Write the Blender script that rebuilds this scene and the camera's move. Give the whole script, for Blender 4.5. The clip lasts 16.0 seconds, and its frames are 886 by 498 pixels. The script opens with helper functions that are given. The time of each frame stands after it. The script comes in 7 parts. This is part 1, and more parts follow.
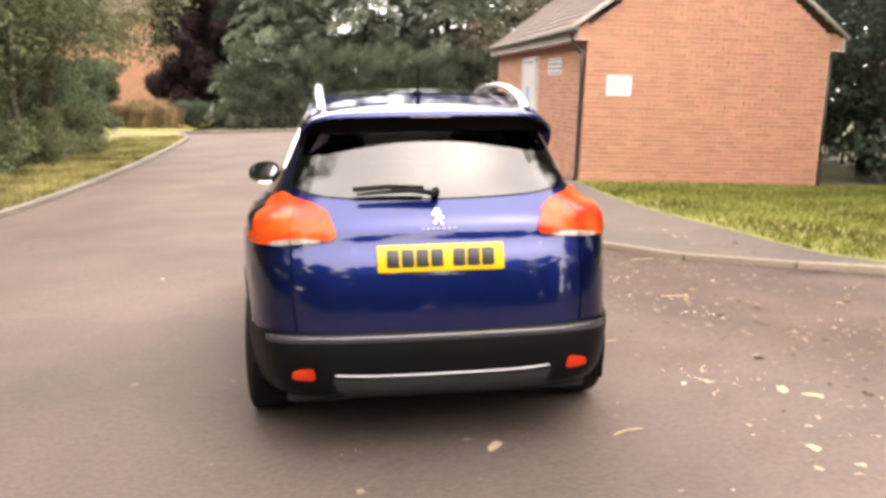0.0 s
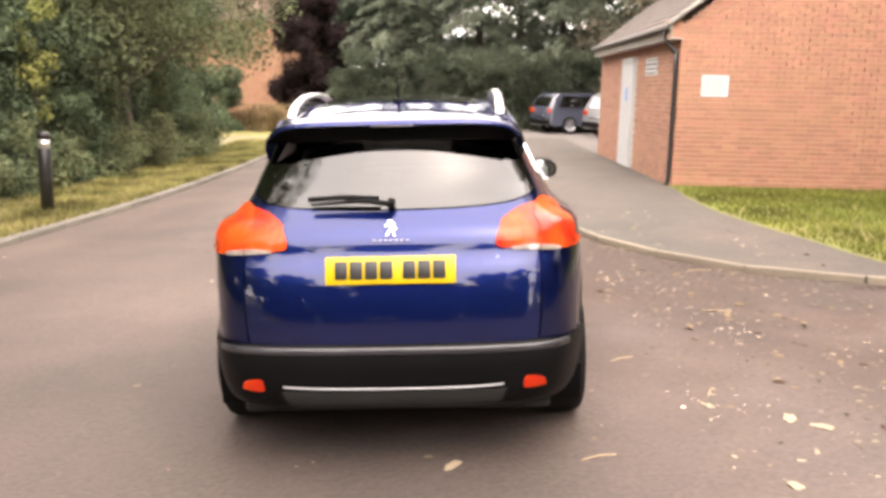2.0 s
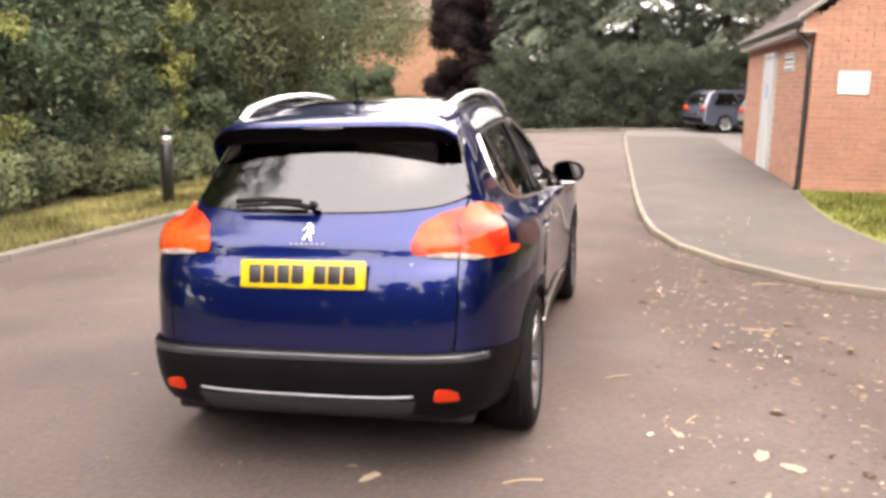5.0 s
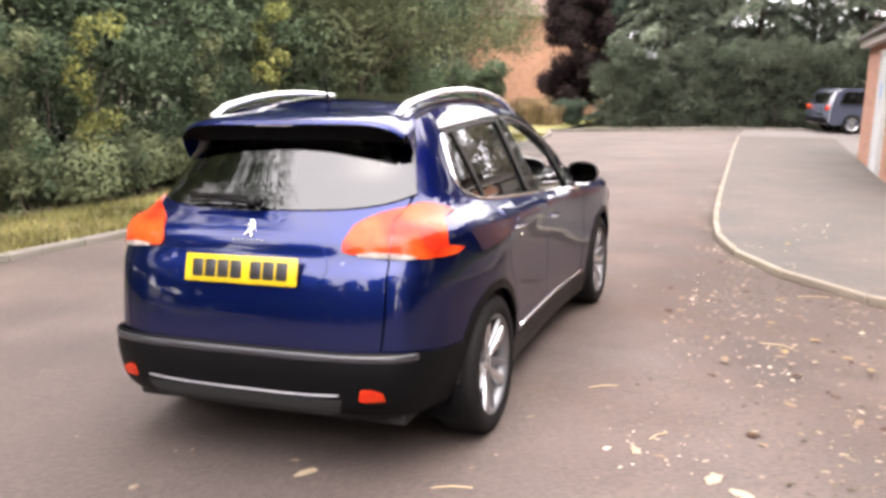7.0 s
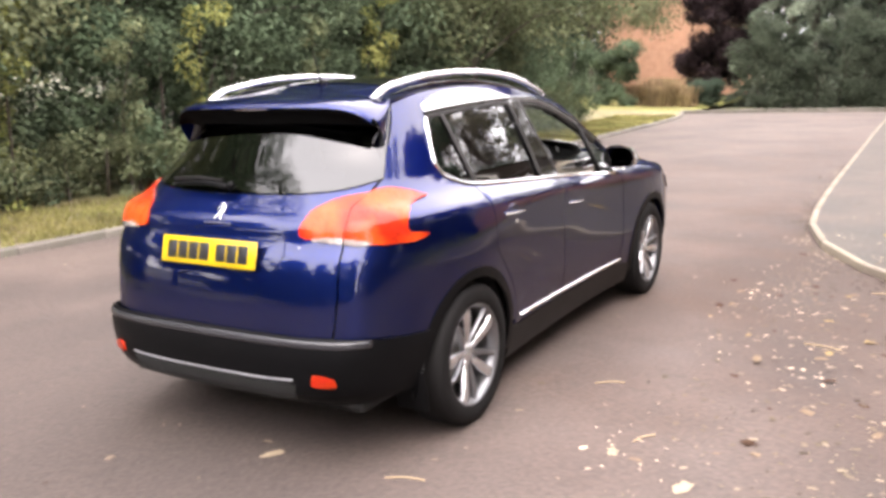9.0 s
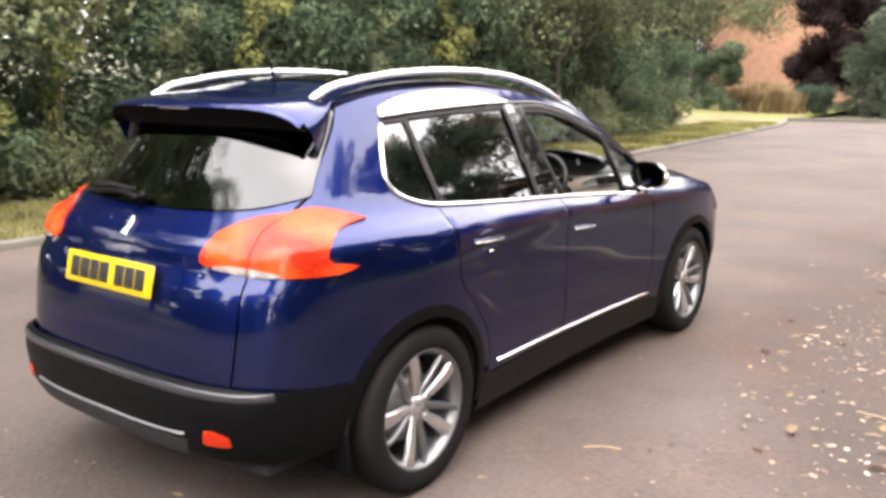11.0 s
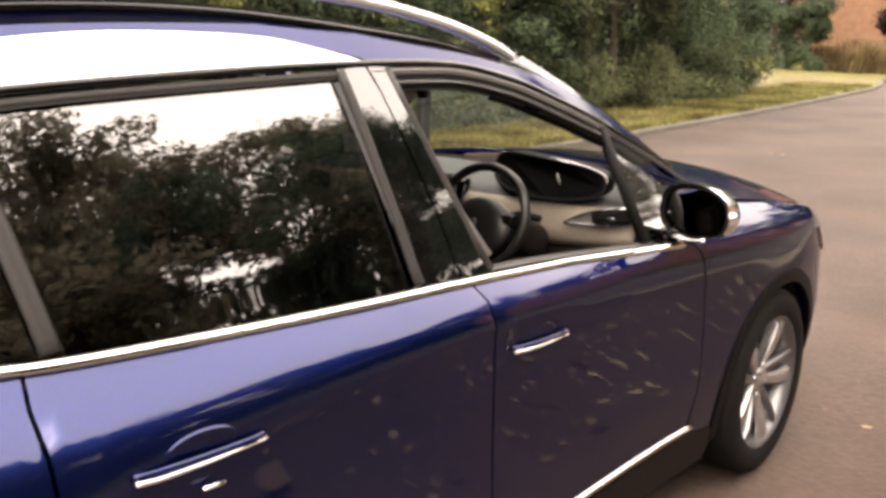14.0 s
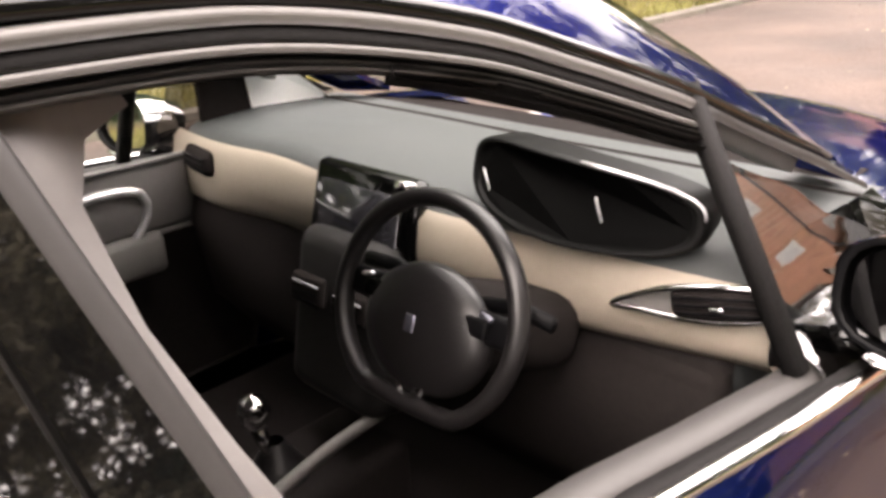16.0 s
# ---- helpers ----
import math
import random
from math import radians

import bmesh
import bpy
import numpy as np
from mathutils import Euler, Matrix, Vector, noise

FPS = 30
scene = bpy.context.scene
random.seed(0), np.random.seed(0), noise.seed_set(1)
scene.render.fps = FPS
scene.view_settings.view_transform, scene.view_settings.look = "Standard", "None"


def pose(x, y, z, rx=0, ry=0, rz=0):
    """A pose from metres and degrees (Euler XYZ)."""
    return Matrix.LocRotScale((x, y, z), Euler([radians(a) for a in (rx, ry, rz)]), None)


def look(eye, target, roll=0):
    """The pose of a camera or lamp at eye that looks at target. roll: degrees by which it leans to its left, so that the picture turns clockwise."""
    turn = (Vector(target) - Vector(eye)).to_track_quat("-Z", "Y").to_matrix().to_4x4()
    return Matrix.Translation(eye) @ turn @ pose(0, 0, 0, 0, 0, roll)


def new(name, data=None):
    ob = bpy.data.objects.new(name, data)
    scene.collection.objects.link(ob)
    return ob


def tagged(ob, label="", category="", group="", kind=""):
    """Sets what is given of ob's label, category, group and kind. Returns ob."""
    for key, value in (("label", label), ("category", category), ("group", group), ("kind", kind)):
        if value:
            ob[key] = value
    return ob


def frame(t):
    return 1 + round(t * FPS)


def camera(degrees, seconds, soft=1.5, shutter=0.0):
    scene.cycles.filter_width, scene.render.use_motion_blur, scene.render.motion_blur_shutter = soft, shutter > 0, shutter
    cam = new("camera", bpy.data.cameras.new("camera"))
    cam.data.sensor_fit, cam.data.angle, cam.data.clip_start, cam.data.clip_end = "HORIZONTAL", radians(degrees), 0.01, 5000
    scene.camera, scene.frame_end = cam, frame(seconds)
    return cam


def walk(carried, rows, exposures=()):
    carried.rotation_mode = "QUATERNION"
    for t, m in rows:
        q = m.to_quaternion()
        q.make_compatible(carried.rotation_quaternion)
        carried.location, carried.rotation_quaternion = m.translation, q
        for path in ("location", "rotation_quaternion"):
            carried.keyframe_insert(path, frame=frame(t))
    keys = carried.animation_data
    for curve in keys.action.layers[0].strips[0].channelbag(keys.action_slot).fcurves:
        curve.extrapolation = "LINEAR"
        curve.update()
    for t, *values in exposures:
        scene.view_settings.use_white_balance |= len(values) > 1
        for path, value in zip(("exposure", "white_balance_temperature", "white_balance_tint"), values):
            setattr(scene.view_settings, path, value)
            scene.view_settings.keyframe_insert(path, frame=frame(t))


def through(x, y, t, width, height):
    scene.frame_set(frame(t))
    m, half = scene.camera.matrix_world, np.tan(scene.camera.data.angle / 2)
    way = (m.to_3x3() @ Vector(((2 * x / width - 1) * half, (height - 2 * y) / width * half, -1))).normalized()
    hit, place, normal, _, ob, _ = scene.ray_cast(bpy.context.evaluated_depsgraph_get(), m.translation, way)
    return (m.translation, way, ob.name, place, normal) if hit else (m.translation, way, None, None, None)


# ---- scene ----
cam = camera(54.5, 16.0, soft=3.5)
PATH = [
    (0, (-0.444, -4.126, 1.537), (-0.186, -2.178, 1.166), -0.6),
    (0.5, (-0.253, -4.142, 1.538), (-0.095, -2.182, 1.172), -1.1),
    (1, (-0.045, -4.192, 1.547), (0.042, -2.227, 1.185), -0.3),
    (1.5, (0.1, -4.173, 1.544), (0.101, -2.205, 1.191), -1.7),
    (2, (0.272, -4.063, 1.552), (0.236, -2.096, 1.189), -1.3),
    (2.5, (0.419, -4.009, 1.546), (0.345, -2.045, 1.174), -1.1),
    (3, (0.641, -4.046, 1.544), (0.484, -2.09, 1.161), -1.3),
    (3.5, (0.803, -4.08, 1.544), (0.583, -2.134, 1.139), -1.2),
    (4, (0.956, -3.997, 1.527), (0.695, -2.055, 1.129), -1.2),
    (4.5, (1.102, -3.873, 1.549), (0.739, -1.942, 1.177), -0.3),
    (4.7, (1.158, -3.848, 1.55), (0.77, -1.92, 1.185), -0.7),
    (6.8, (1.916, -3.626, 1.538), (1.238, -1.782, 1.166), -1.6),
    (7, (1.96, -3.574, 1.542), (1.259, -1.736, 1.179), -1.1),
    (7.5, (2.102, -3.497, 1.535), (1.284, -1.709, 1.168), -2.0),
    (8, (2.329, -3.446, 1.547), (1.396, -1.719, 1.166), -2.3),
    (8.5, (2.477, -3.375, 1.528), (1.501, -1.672, 1.143), -2.1),
    (9, (2.571, -3.183, 1.523), (1.572, -1.495, 1.129), -1.8),
    (9.2, (2.605, -3.11, 1.53), (1.581, -1.438, 1.139), -1.1),
    (11.3, (2.692, -2.158, 1.527), (1.477, -0.622, 1.123), -1.2),
    (11.5, (2.658, -2.027, 1.523), (1.429, -0.505, 1.106), -2.3),
    (12, (2.515, -1.636, 1.497), (1.258, -0.127, 1.12), -1.8),
    (12.5, (2.35, -1.276, 1.479), (1.097, 0.223, 1.047), -0.9),
    (13, (2.162, -0.909, 1.485), (0.942, 0.612, 1.041), -1.6),
    (13.5, (1.989, -0.515, 1.468), (0.715, 0.964, 1.032), -0.8),
    (14, (1.806, -0.189, 1.459), (0.516, 1.259, 0.968), -0.1),
    (14.5, (1.617, 0.15, 1.525), (0.376, 1.609, 0.947), -0.9),
    (15, (1.468, 0.462, 1.484), (0.146, 1.845, 0.898), -2.0),
    (15.5, (1.322, 0.713, 1.471), (-0.080, 1.972, 0.806), -2.4),
    (16, (1.081, 0.911, 1.442), (-0.244, 2.206, 0.688), -2.9),
]
# the car stands on a road that falls to its near side: the path is given in the car's frame
TILT = pose(0, 0, 0, 0, -2.6, 0)
walk(cam, [(t, TILT @ look(eye, target, roll)) for t, eye, target, roll in PATH],
     exposures=[(0, 2.94, 7700, 18), (4.5, 2.94, 7450, 18), (7, 3.02, 6900, 18), (9, 3.06, 6900, 18), (11.4, 3.02, 6900, 14), (12, 2.92, 7500, 15), (13.5, 2.70, 8150, 16), (14.5, 2.64, 8200, 18), (15.5, 2.72, 8000, 19), (16, 3.36, 7550, 20)])


# ---- world and light ----
world = bpy.data.worlds.new("sky")
scene.world = world
world.use_nodes = True
wn, wl = world.node_tree.nodes, world.node_tree.links
sky = wn.new("ShaderNodeTexSky")
sky.sky_type, sky.sun_disc = "NISHITA", False
sky.sun_elevation, sky.sun_rotation = radians(58), radians(150)
sky.air_density, sky.dust_density, sky.ozone_density = 1.0, 6.0, 0.6
grey = wn.new("ShaderNodeHueSaturation")
grey.inputs["Saturation"].default_value = 0.35
wl.new(sky.outputs[0], grey.inputs["Color"])
# an even layer of cloud with the sky faintly through it
cloud = wn.new("ShaderNodeMix")
cloud.data_type = "RGBA"
cloud.inputs["Factor"].default_value = 0.80
cloud.inputs["B"].default_value = (6.8, 7.0, 7.4, 1)
wl.new(grey.outputs[0], cloud.inputs["A"])
wl.new(cloud.outputs["Result"], wn["Background"].inputs["Color"])
wn["Background"].inputs["Strength"].default_value = 0.15
sun = new("sun", bpy.data.lights.new("sun", "SUN"))
sun.data.energy, sun.data.angle, sun.data.color = 0.55, radians(180), (1.0, 0.95, 0.88)
sun.matrix_world = look((0, 0, 0), (-0.5 * math.cos(radians(58)), 0.87 * math.cos(radians(58)), -math.sin(radians(58))))


# ---- small helpers ----
rnd = random.Random(7)


def thing(name, label, category, m=None, group="", kind=""):
    """An Empty that holds the parts of one thing."""
    ob = tagged(new(name), label, category, group, kind)
    ob.empty_display_size = 0.1
    if m is not None:
        ob.matrix_world = m
    return ob


def mesh(name, verts, faces, mat, smooth=True):
    me = bpy.data.meshes.new(name)
    me.from_pydata([tuple(map(float, v)) for v in verts], [], [tuple(map(int, f)) for f in faces])
    me.materials.append(mat)
    me.shade_smooth() if smooth else me.shade_flat()
    return me


def part(name, shape, mat, parent=None, label="", smooth=True, m=None):
    """Links a shape (bmesh, mesh, or verts and faces) as one mesh object under a thing or a part."""
    if isinstance(shape, bmesh.types.BMesh):
        me = bpy.data.meshes.new(name)
        shape.normal_update()
        shape.to_mesh(me)
        shape.free()
        me.materials.append(mat)
        me.shade_smooth() if smooth else me.shade_flat()
    elif isinstance(shape, bpy.types.Mesh):
        me = shape
    else:
        me = mesh(name, *shape, mat, smooth)
    ob = new(name, me)
    ob.parent = parent
    if m is not None:
        ob.matrix_basis = m
    if label:
        ob["label"] = label
    return ob


def crisp(ob, angle=35):
    ob.data.set_sharp_from_angle(angle=radians(angle))
    return ob


def box(sx, sy, sz, bevel=0.0, m=None, segs=2):
    bm = bmesh.new()
    bmesh.ops.create_cube(bm, size=1, matrix=Matrix.Diagonal((sx, sy, sz, 1)))
    if bevel:
        bmesh.ops.bevel(bm, geom=bm.edges[:], offset=bevel, segments=segs, affect="EDGES", profile=0.5)
    if m is not None:
        bmesh.ops.transform(bm, matrix=m, verts=bm.verts)
    return bm


def join(*bms):
    out = bmesh.new()
    for b in bms:
        me = bpy.data.meshes.new("tmp")
        b.to_mesh(me)
        b.free()
        out.from_mesh(me)
        bpy.data.meshes.remove(me)
    return out


def lathe(profile, segs=48, axis="x"):
    """A turned shape: profile rows (along the axis, radius)."""
    v, f = [], []
    for i in range(segs):
        a = 2 * math.pi * i / segs
        for h, r in profile:
            v.append((h, r * math.cos(a), r * math.sin(a)) if axis == "x" else (r * math.cos(a), r * math.sin(a), h) if axis == "z" else (r * math.cos(a), h, r * math.sin(a)))
    n = len(profile)
    for i in range(segs):
        j = (i + 1) % segs
        for k in range(n - 1):
            q = (i * n + k, j * n + k, j * n + k + 1, i * n + k + 1)
            f.append(q if axis != "y" else q[::-1])
    return v, f


def smooth_line(pts, step=0.03, closed=False):
    """A Catmull-Rom line through points, at even steps."""
    p = [Vector(q) for q in pts]
    n, out = len(p), []
    for i in range(n if closed else n - 1):
        g = (lambda k: p[k % n]) if closed else (lambda k: p[min(max(k, 0), n - 1)])
        a, b, c, d = g(i - 1), g(i), g(i + 1), g(i + 2)
        m = max(1, int((c - b).length / step))
        for k in range(m):
            t = k / m
            out.append(0.5 * (2 * b + (c - a) * t + (2 * a - 5 * b + 4 * c - d) * t * t + (3 * b - a - 3 * c + d) * t ** 3))
    if not closed:
        out.append(p[-1])
    return out


def sweep(path, section, up=(0, 0, 1), closed=False, caps=True, scale=None):
    """A closed section (rows across, up) carried along a path."""
    p = [Vector(q) for q in path]
    n, k, v, f = len(p), len(section), [], []
    for i in range(n):
        a, b = (p[i - 1], p[(i + 1) % n]) if closed else (p[max(i - 1, 0)], p[min(i + 1, n - 1)])
        d = (b - a).normalized()
        side = d.cross(Vector(up)).normalized()
        top = side.cross(d)
        s = scale(i / max(1, n - 1)) if scale else 1
        v += [p[i] + side * (x * s) + top * (z * s) for x, z in section]
    for i in range(n if closed else n - 1):
        j = (i + 1) % n
        f += [(i * k + q, i * k + (q + 1) % k, j * k + (q + 1) % k, j * k + q) for q in range(k)]
    if caps and not closed:
        f += [tuple(range(k))[::-1], tuple(range((n - 1) * k, n * k))]
    return v, f


def ring(rx, rz=None, n=10):
    return [(rx * math.cos(2 * math.pi * i / n), (rz or rx) * math.sin(2 * math.pi * i / n)) for i in range(n)]


def rod(a, b, r, n=8, r2=None):
    """A straight, possibly tapered, rod."""
    a, b = Vector(a), Vector(b)
    d = (b - a).normalized()
    return sweep([a, b], ring(r, n=n), up=(0, 0, 1) if abs(d.z) < 0.9 else (0, 1, 0), scale=(lambda t: 1 + t * ((r2 if r2 is not None else r) / r - 1)))


# ---- materials ----
def node_mat(name):
    m = bpy.data.materials.new(name)
    m.use_nodes = True
    return m, m.node_tree.nodes, m.node_tree.links, m.node_tree.nodes["Principled BSDF"]


def surface(name, colour, rough=0.6, metal=0.0, vary=0.12, scale=6.0, fine=90.0, bump=0.0, bump_scale=None, coat=0.0, second=None, mix_scale=1.5, mix_at=0.5, mix_soft=0.15, per=None, spec=0.5, island=False):
    """A node material with two scales of variation, optional second tone in patches, relief and per-piece variation."""
    m, n, l, b = node_mat(name)
    co = n.new("ShaderNodeTexCoord").outputs["Object"]
    big, small = n.new("ShaderNodeTexNoise"), n.new("ShaderNodeTexNoise")
    for t, s, d in ((big, scale, 4), (small, fine, 3)):
        t.inputs["Scale"].default_value, t.inputs["Detail"].default_value = s, d
        l.new(co, t.inputs["Vector"])
    base = n.new("ShaderNodeRGB")
    base.outputs[0].default_value = (*colour, 1)
    col = base.outputs[0]
    if second:
        t, r, x = n.new("ShaderNodeTexNoise"), n.new("ShaderNodeMapRange"), n.new("ShaderNodeMix")
        t.inputs["Scale"].default_value, t.inputs["Detail"].default_value = mix_scale, 5
        l.new(co, t.inputs["Vector"])
        r.inputs[1].default_value, r.inputs[2].default_value = mix_at - mix_soft, mix_at + mix_soft
        l.new(t.outputs[0], r.inputs[0])
        x.data_type = "RGBA"
        l.new(r.outputs[0], x.inputs["Factor"])
        l.new(col, x.inputs["A"])
        x.inputs["B"].default_value = (*second, 1)
        col = x.outputs["Result"]
    hsv = n.new("ShaderNodeHueSaturation")
    l.new(col, hsv.inputs["Color"])
    add = n.new("ShaderNodeMath")
    add.operation = "ADD"
    l.new(big.outputs[0], add.inputs[0])
    l.new(small.outputs[0], add.inputs[1])
    val = n.new("ShaderNodeMapRange")
    val.inputs[1].default_value, val.inputs[2].default_value = 0.6, 1.4
    val.inputs[3].default_value, val.inputs[4].default_value = 1 - vary, 1 + vary
    l.new(add.outputs[0], val.inputs[0])
    out = val.outputs[0]
    if per:
        src = n.new("ShaderNodeNewGeometry").outputs["Random Per Island"] if island else n.new("ShaderNodeObjectInfo").outputs["Random"]
        r2, mul = n.new("ShaderNodeMapRange"), n.new("ShaderNodeMath")
        r2.inputs[3].default_value, r2.inputs[4].default_value = 1 - per, 1 + per
        l.new(src, r2.inputs[0])
        mul.operation = "MULTIPLY"
        l.new(r2.outputs[0], mul.inputs[0])
        l.new(out, mul.inputs[1])
        out = mul.outputs[0]
        hue = n.new("ShaderNodeMapRange")
        hue.inputs[3].default_value, hue.inputs[4].default_value = 0.5 - per * 0.05, 0.5 + per * 0.05
        wob = n.new("ShaderNodeMath")
        wob.operation = "FRACT"
        sc = n.new("ShaderNodeMath")
        sc.operation, sc.inputs[1].default_value = "MULTIPLY", 7.31
        l.new(src, sc.inputs[0])
        l.new(sc.outputs[0], wob.inputs[0])
        l.new(wob.outputs[0], hue.inputs[0])
        l.new(hue.outputs[0], hsv.inputs["Hue"])
    l.new(out, hsv.inputs["Value"])
    l.new(hsv.outputs[0], b.inputs["Base Color"])
    rr = n.new("ShaderNodeMapRange")
    rr.inputs[3].default_value, rr.inputs[4].default_value = max(0, rough * 0.85), min(1, rough * 1.15)
    l.new(big.outputs[0], rr.inputs[0])
    l.new(rr.outputs[0], b.inputs["Roughness"])
    b.inputs["Metallic"].default_value, b.inputs["Specular IOR Level"].default_value = metal, spec
    if coat:
        b.inputs["Coat Weight"].default_value, b.inputs["Coat Roughness"].default_value = coat, 0.03
    if bump:
        bp, t = n.new("ShaderNodeBump"), small
        if bump_scale:
            t = n.new("ShaderNodeTexNoise")
            t.inputs["Scale"].default_value, t.inputs["Detail"].default_value = bump_scale, 4
            l.new(co, t.inputs["Vector"])
        bp.inputs["Strength"].default_value, bp.inputs["Distance"].default_value = 1.0, bump
        l.new(t.outputs[0], bp.inputs["Height"])
        l.new(bp.outputs[0], b.inputs["Normal"])
    return m


def darken_patch(m, centre, radii, depth, warm=1.0):
    """Darkens a ground material inside a ragged patch, for stains and painted shade."""
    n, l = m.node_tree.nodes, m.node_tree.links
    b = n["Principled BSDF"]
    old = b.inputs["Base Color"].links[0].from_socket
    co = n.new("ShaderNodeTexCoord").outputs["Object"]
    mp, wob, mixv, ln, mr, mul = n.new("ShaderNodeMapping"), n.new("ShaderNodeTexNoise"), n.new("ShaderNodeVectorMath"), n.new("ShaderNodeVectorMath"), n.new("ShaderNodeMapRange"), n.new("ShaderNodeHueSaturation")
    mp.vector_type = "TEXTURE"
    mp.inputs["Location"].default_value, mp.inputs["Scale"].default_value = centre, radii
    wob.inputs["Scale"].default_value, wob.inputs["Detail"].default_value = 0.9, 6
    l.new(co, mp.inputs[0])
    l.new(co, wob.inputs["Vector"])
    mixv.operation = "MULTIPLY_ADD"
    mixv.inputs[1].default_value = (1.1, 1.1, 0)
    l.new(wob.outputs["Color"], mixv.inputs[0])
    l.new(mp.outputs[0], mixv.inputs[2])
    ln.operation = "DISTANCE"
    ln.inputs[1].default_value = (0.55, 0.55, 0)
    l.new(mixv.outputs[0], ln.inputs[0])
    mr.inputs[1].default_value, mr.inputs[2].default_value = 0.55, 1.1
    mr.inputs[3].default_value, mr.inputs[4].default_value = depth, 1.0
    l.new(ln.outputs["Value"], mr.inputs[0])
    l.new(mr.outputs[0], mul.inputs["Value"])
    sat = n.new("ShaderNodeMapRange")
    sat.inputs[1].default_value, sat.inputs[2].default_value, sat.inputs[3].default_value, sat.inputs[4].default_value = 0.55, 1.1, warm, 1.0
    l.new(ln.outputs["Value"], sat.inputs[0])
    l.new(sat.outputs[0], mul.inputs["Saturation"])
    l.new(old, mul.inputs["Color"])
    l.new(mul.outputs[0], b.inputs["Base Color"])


def pane(name, tint, gloss=0.06):
    """Clear or tinted glass as a thin sheet: what lies behind, and a reflection that grows at a slant."""
    m = bpy.data.materials.new(name)
    m.use_nodes = True
    n, l = m.node_tree.nodes, m.node_tree.links
    n.remove(n["Principled BSDF"])
    tr, gl, mx = n.new("ShaderNodeBsdfTransparent"), n.new("ShaderNodeBsdfGlossy"), n.new("ShaderNodeMixShader")
    tr.inputs[0].default_value, gl.inputs["Roughness"].default_value = (*tint, 1), 0.02
    lw, pw, mr = n.new("ShaderNodeLayerWeight"), n.new("ShaderNodeMath"), n.new("ShaderNodeMapRange")
    lw.inputs[0].default_value = 0.5
    pw.operation, pw.inputs[1].default_value = "POWER", 4.0
    l.new(lw.outputs["Facing"], pw.inputs[0])
    mr.inputs[3].default_value, mr.inputs[4].default_value = gloss, 1.0
    l.new(pw.outputs[0], mr.inputs[0])
    l.new(mr.outputs[0], mx.inputs[0])
    l.new(tr.outputs[0], mx.inputs[1])
    l.new(gl.outputs[0], mx.inputs[2])
    l.new(mx.outputs[0], n["Material Output"].inputs[0])
    return m


def leaf_mat(name, colour, per=0.32, through=0.5):
    m, n, l, b = node_mat(name)
    geo = n.new("ShaderNodeNewGeometry")
    hsv, v, h = n.new("ShaderNodeHueSaturation"), n.new("ShaderNodeMapRange"), n.new("ShaderNodeMapRange")
    hsv.inputs["Color"].default_value = (*colour, 1)
    v.inputs[3].default_value, v.inputs[4].default_value = 1 - per, 1 + per
    h.inputs[3].default_value, h.inputs[4].default_value = 0.46, 0.53
    l.new(geo.outputs["Random Per Island"], v.inputs[0])
    no = n.new("ShaderNodeTexNoise")
    no.inputs["Scale"].default_value = 0.7
    l.new(n.new("ShaderNodeTexCoord").outputs["Object"], no.inputs["Vector"])
    l.new(no.outputs[0], h.inputs[0])
    # broad leaf tone patches, which also paint dark gaps and light sprays into clumps
    sp, lo, mu = n.new("ShaderNodeTexNoise"), n.new("ShaderNodeMapRange"), n.new("ShaderNodeMath")
    sp.inputs["Scale"].default_value, sp.inputs["Detail"].default_value = 1.1, 3
    l.new(n["Texture Coordinate"].outputs["Object"], sp.inputs["Vector"])
    lo.inputs[1].default_value, lo.inputs[2].default_value = 0.35, 0.68
    lo.inputs[3].default_value, lo.inputs[4].default_value = 1 - 1.35 * per, 1 + 1.5 * per
    l.new(sp.outputs[0], lo.inputs[0])
    mu.operation = "MULTIPLY"
    l.new(v.outputs[0], mu.inputs[0])
    l.new(lo.outputs[0], mu.inputs[1])
    l.new(mu.outputs[0], hsv.inputs["Value"])
    l.new(h.outputs[0], hsv.inputs["Hue"])
    l.new(hsv.outputs[0], b.inputs["Base Color"])
    b.inputs["Roughness"].default_value, b.inputs["Specular IOR Level"].default_value = 0.9, 0.05
    tl, mx = n.new("ShaderNodeBsdfTranslucent"), n.new("ShaderNodeMixShader")
    l.new(hsv.outputs[0], tl.inputs[0])
    mx.inputs[0].default_value = through
    l.new(b.outputs[0], mx.inputs[1])
    l.new(tl.outputs[0], mx.inputs[2])
    l.new(mx.outputs[0], n["Material Output"].inputs[0])
    return m


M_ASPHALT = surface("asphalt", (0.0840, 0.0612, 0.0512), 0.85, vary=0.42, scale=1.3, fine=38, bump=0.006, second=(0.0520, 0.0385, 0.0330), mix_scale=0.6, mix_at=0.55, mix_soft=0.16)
# damp, dirty ground round the tail, with the car's soft shade painted in
darken_patch(M_ASPHALT, (-1.5, -1.4, 0), (3.3, 3.1, 8), 0.66)
# leaf-stained strip beside the car, deepened to paint in its contact shade
darken_patch(M_ASPHALT, (2.5, 4.2, 0), (2.2, 4.8, 8), 0.56, 1.45)
# more dark patches that mottle the road
darken_patch(M_ASPHALT, (1.5, 9.0, 0), (3.6, 8.5, 8), 0.80, 1.2)
darken_patch(M_ASPHALT, (-1.7, -2.7, 0), (2.2, 0.9, 8), 0.80)
darken_patch(M_ASPHALT, (2.5, -2.3, 0), (1.5, 0.6, 8), 0.86)
darken_patch(M_ASPHALT, (-3.4, 3.5, 0), (0.7, 6.0, 8), 0.86)
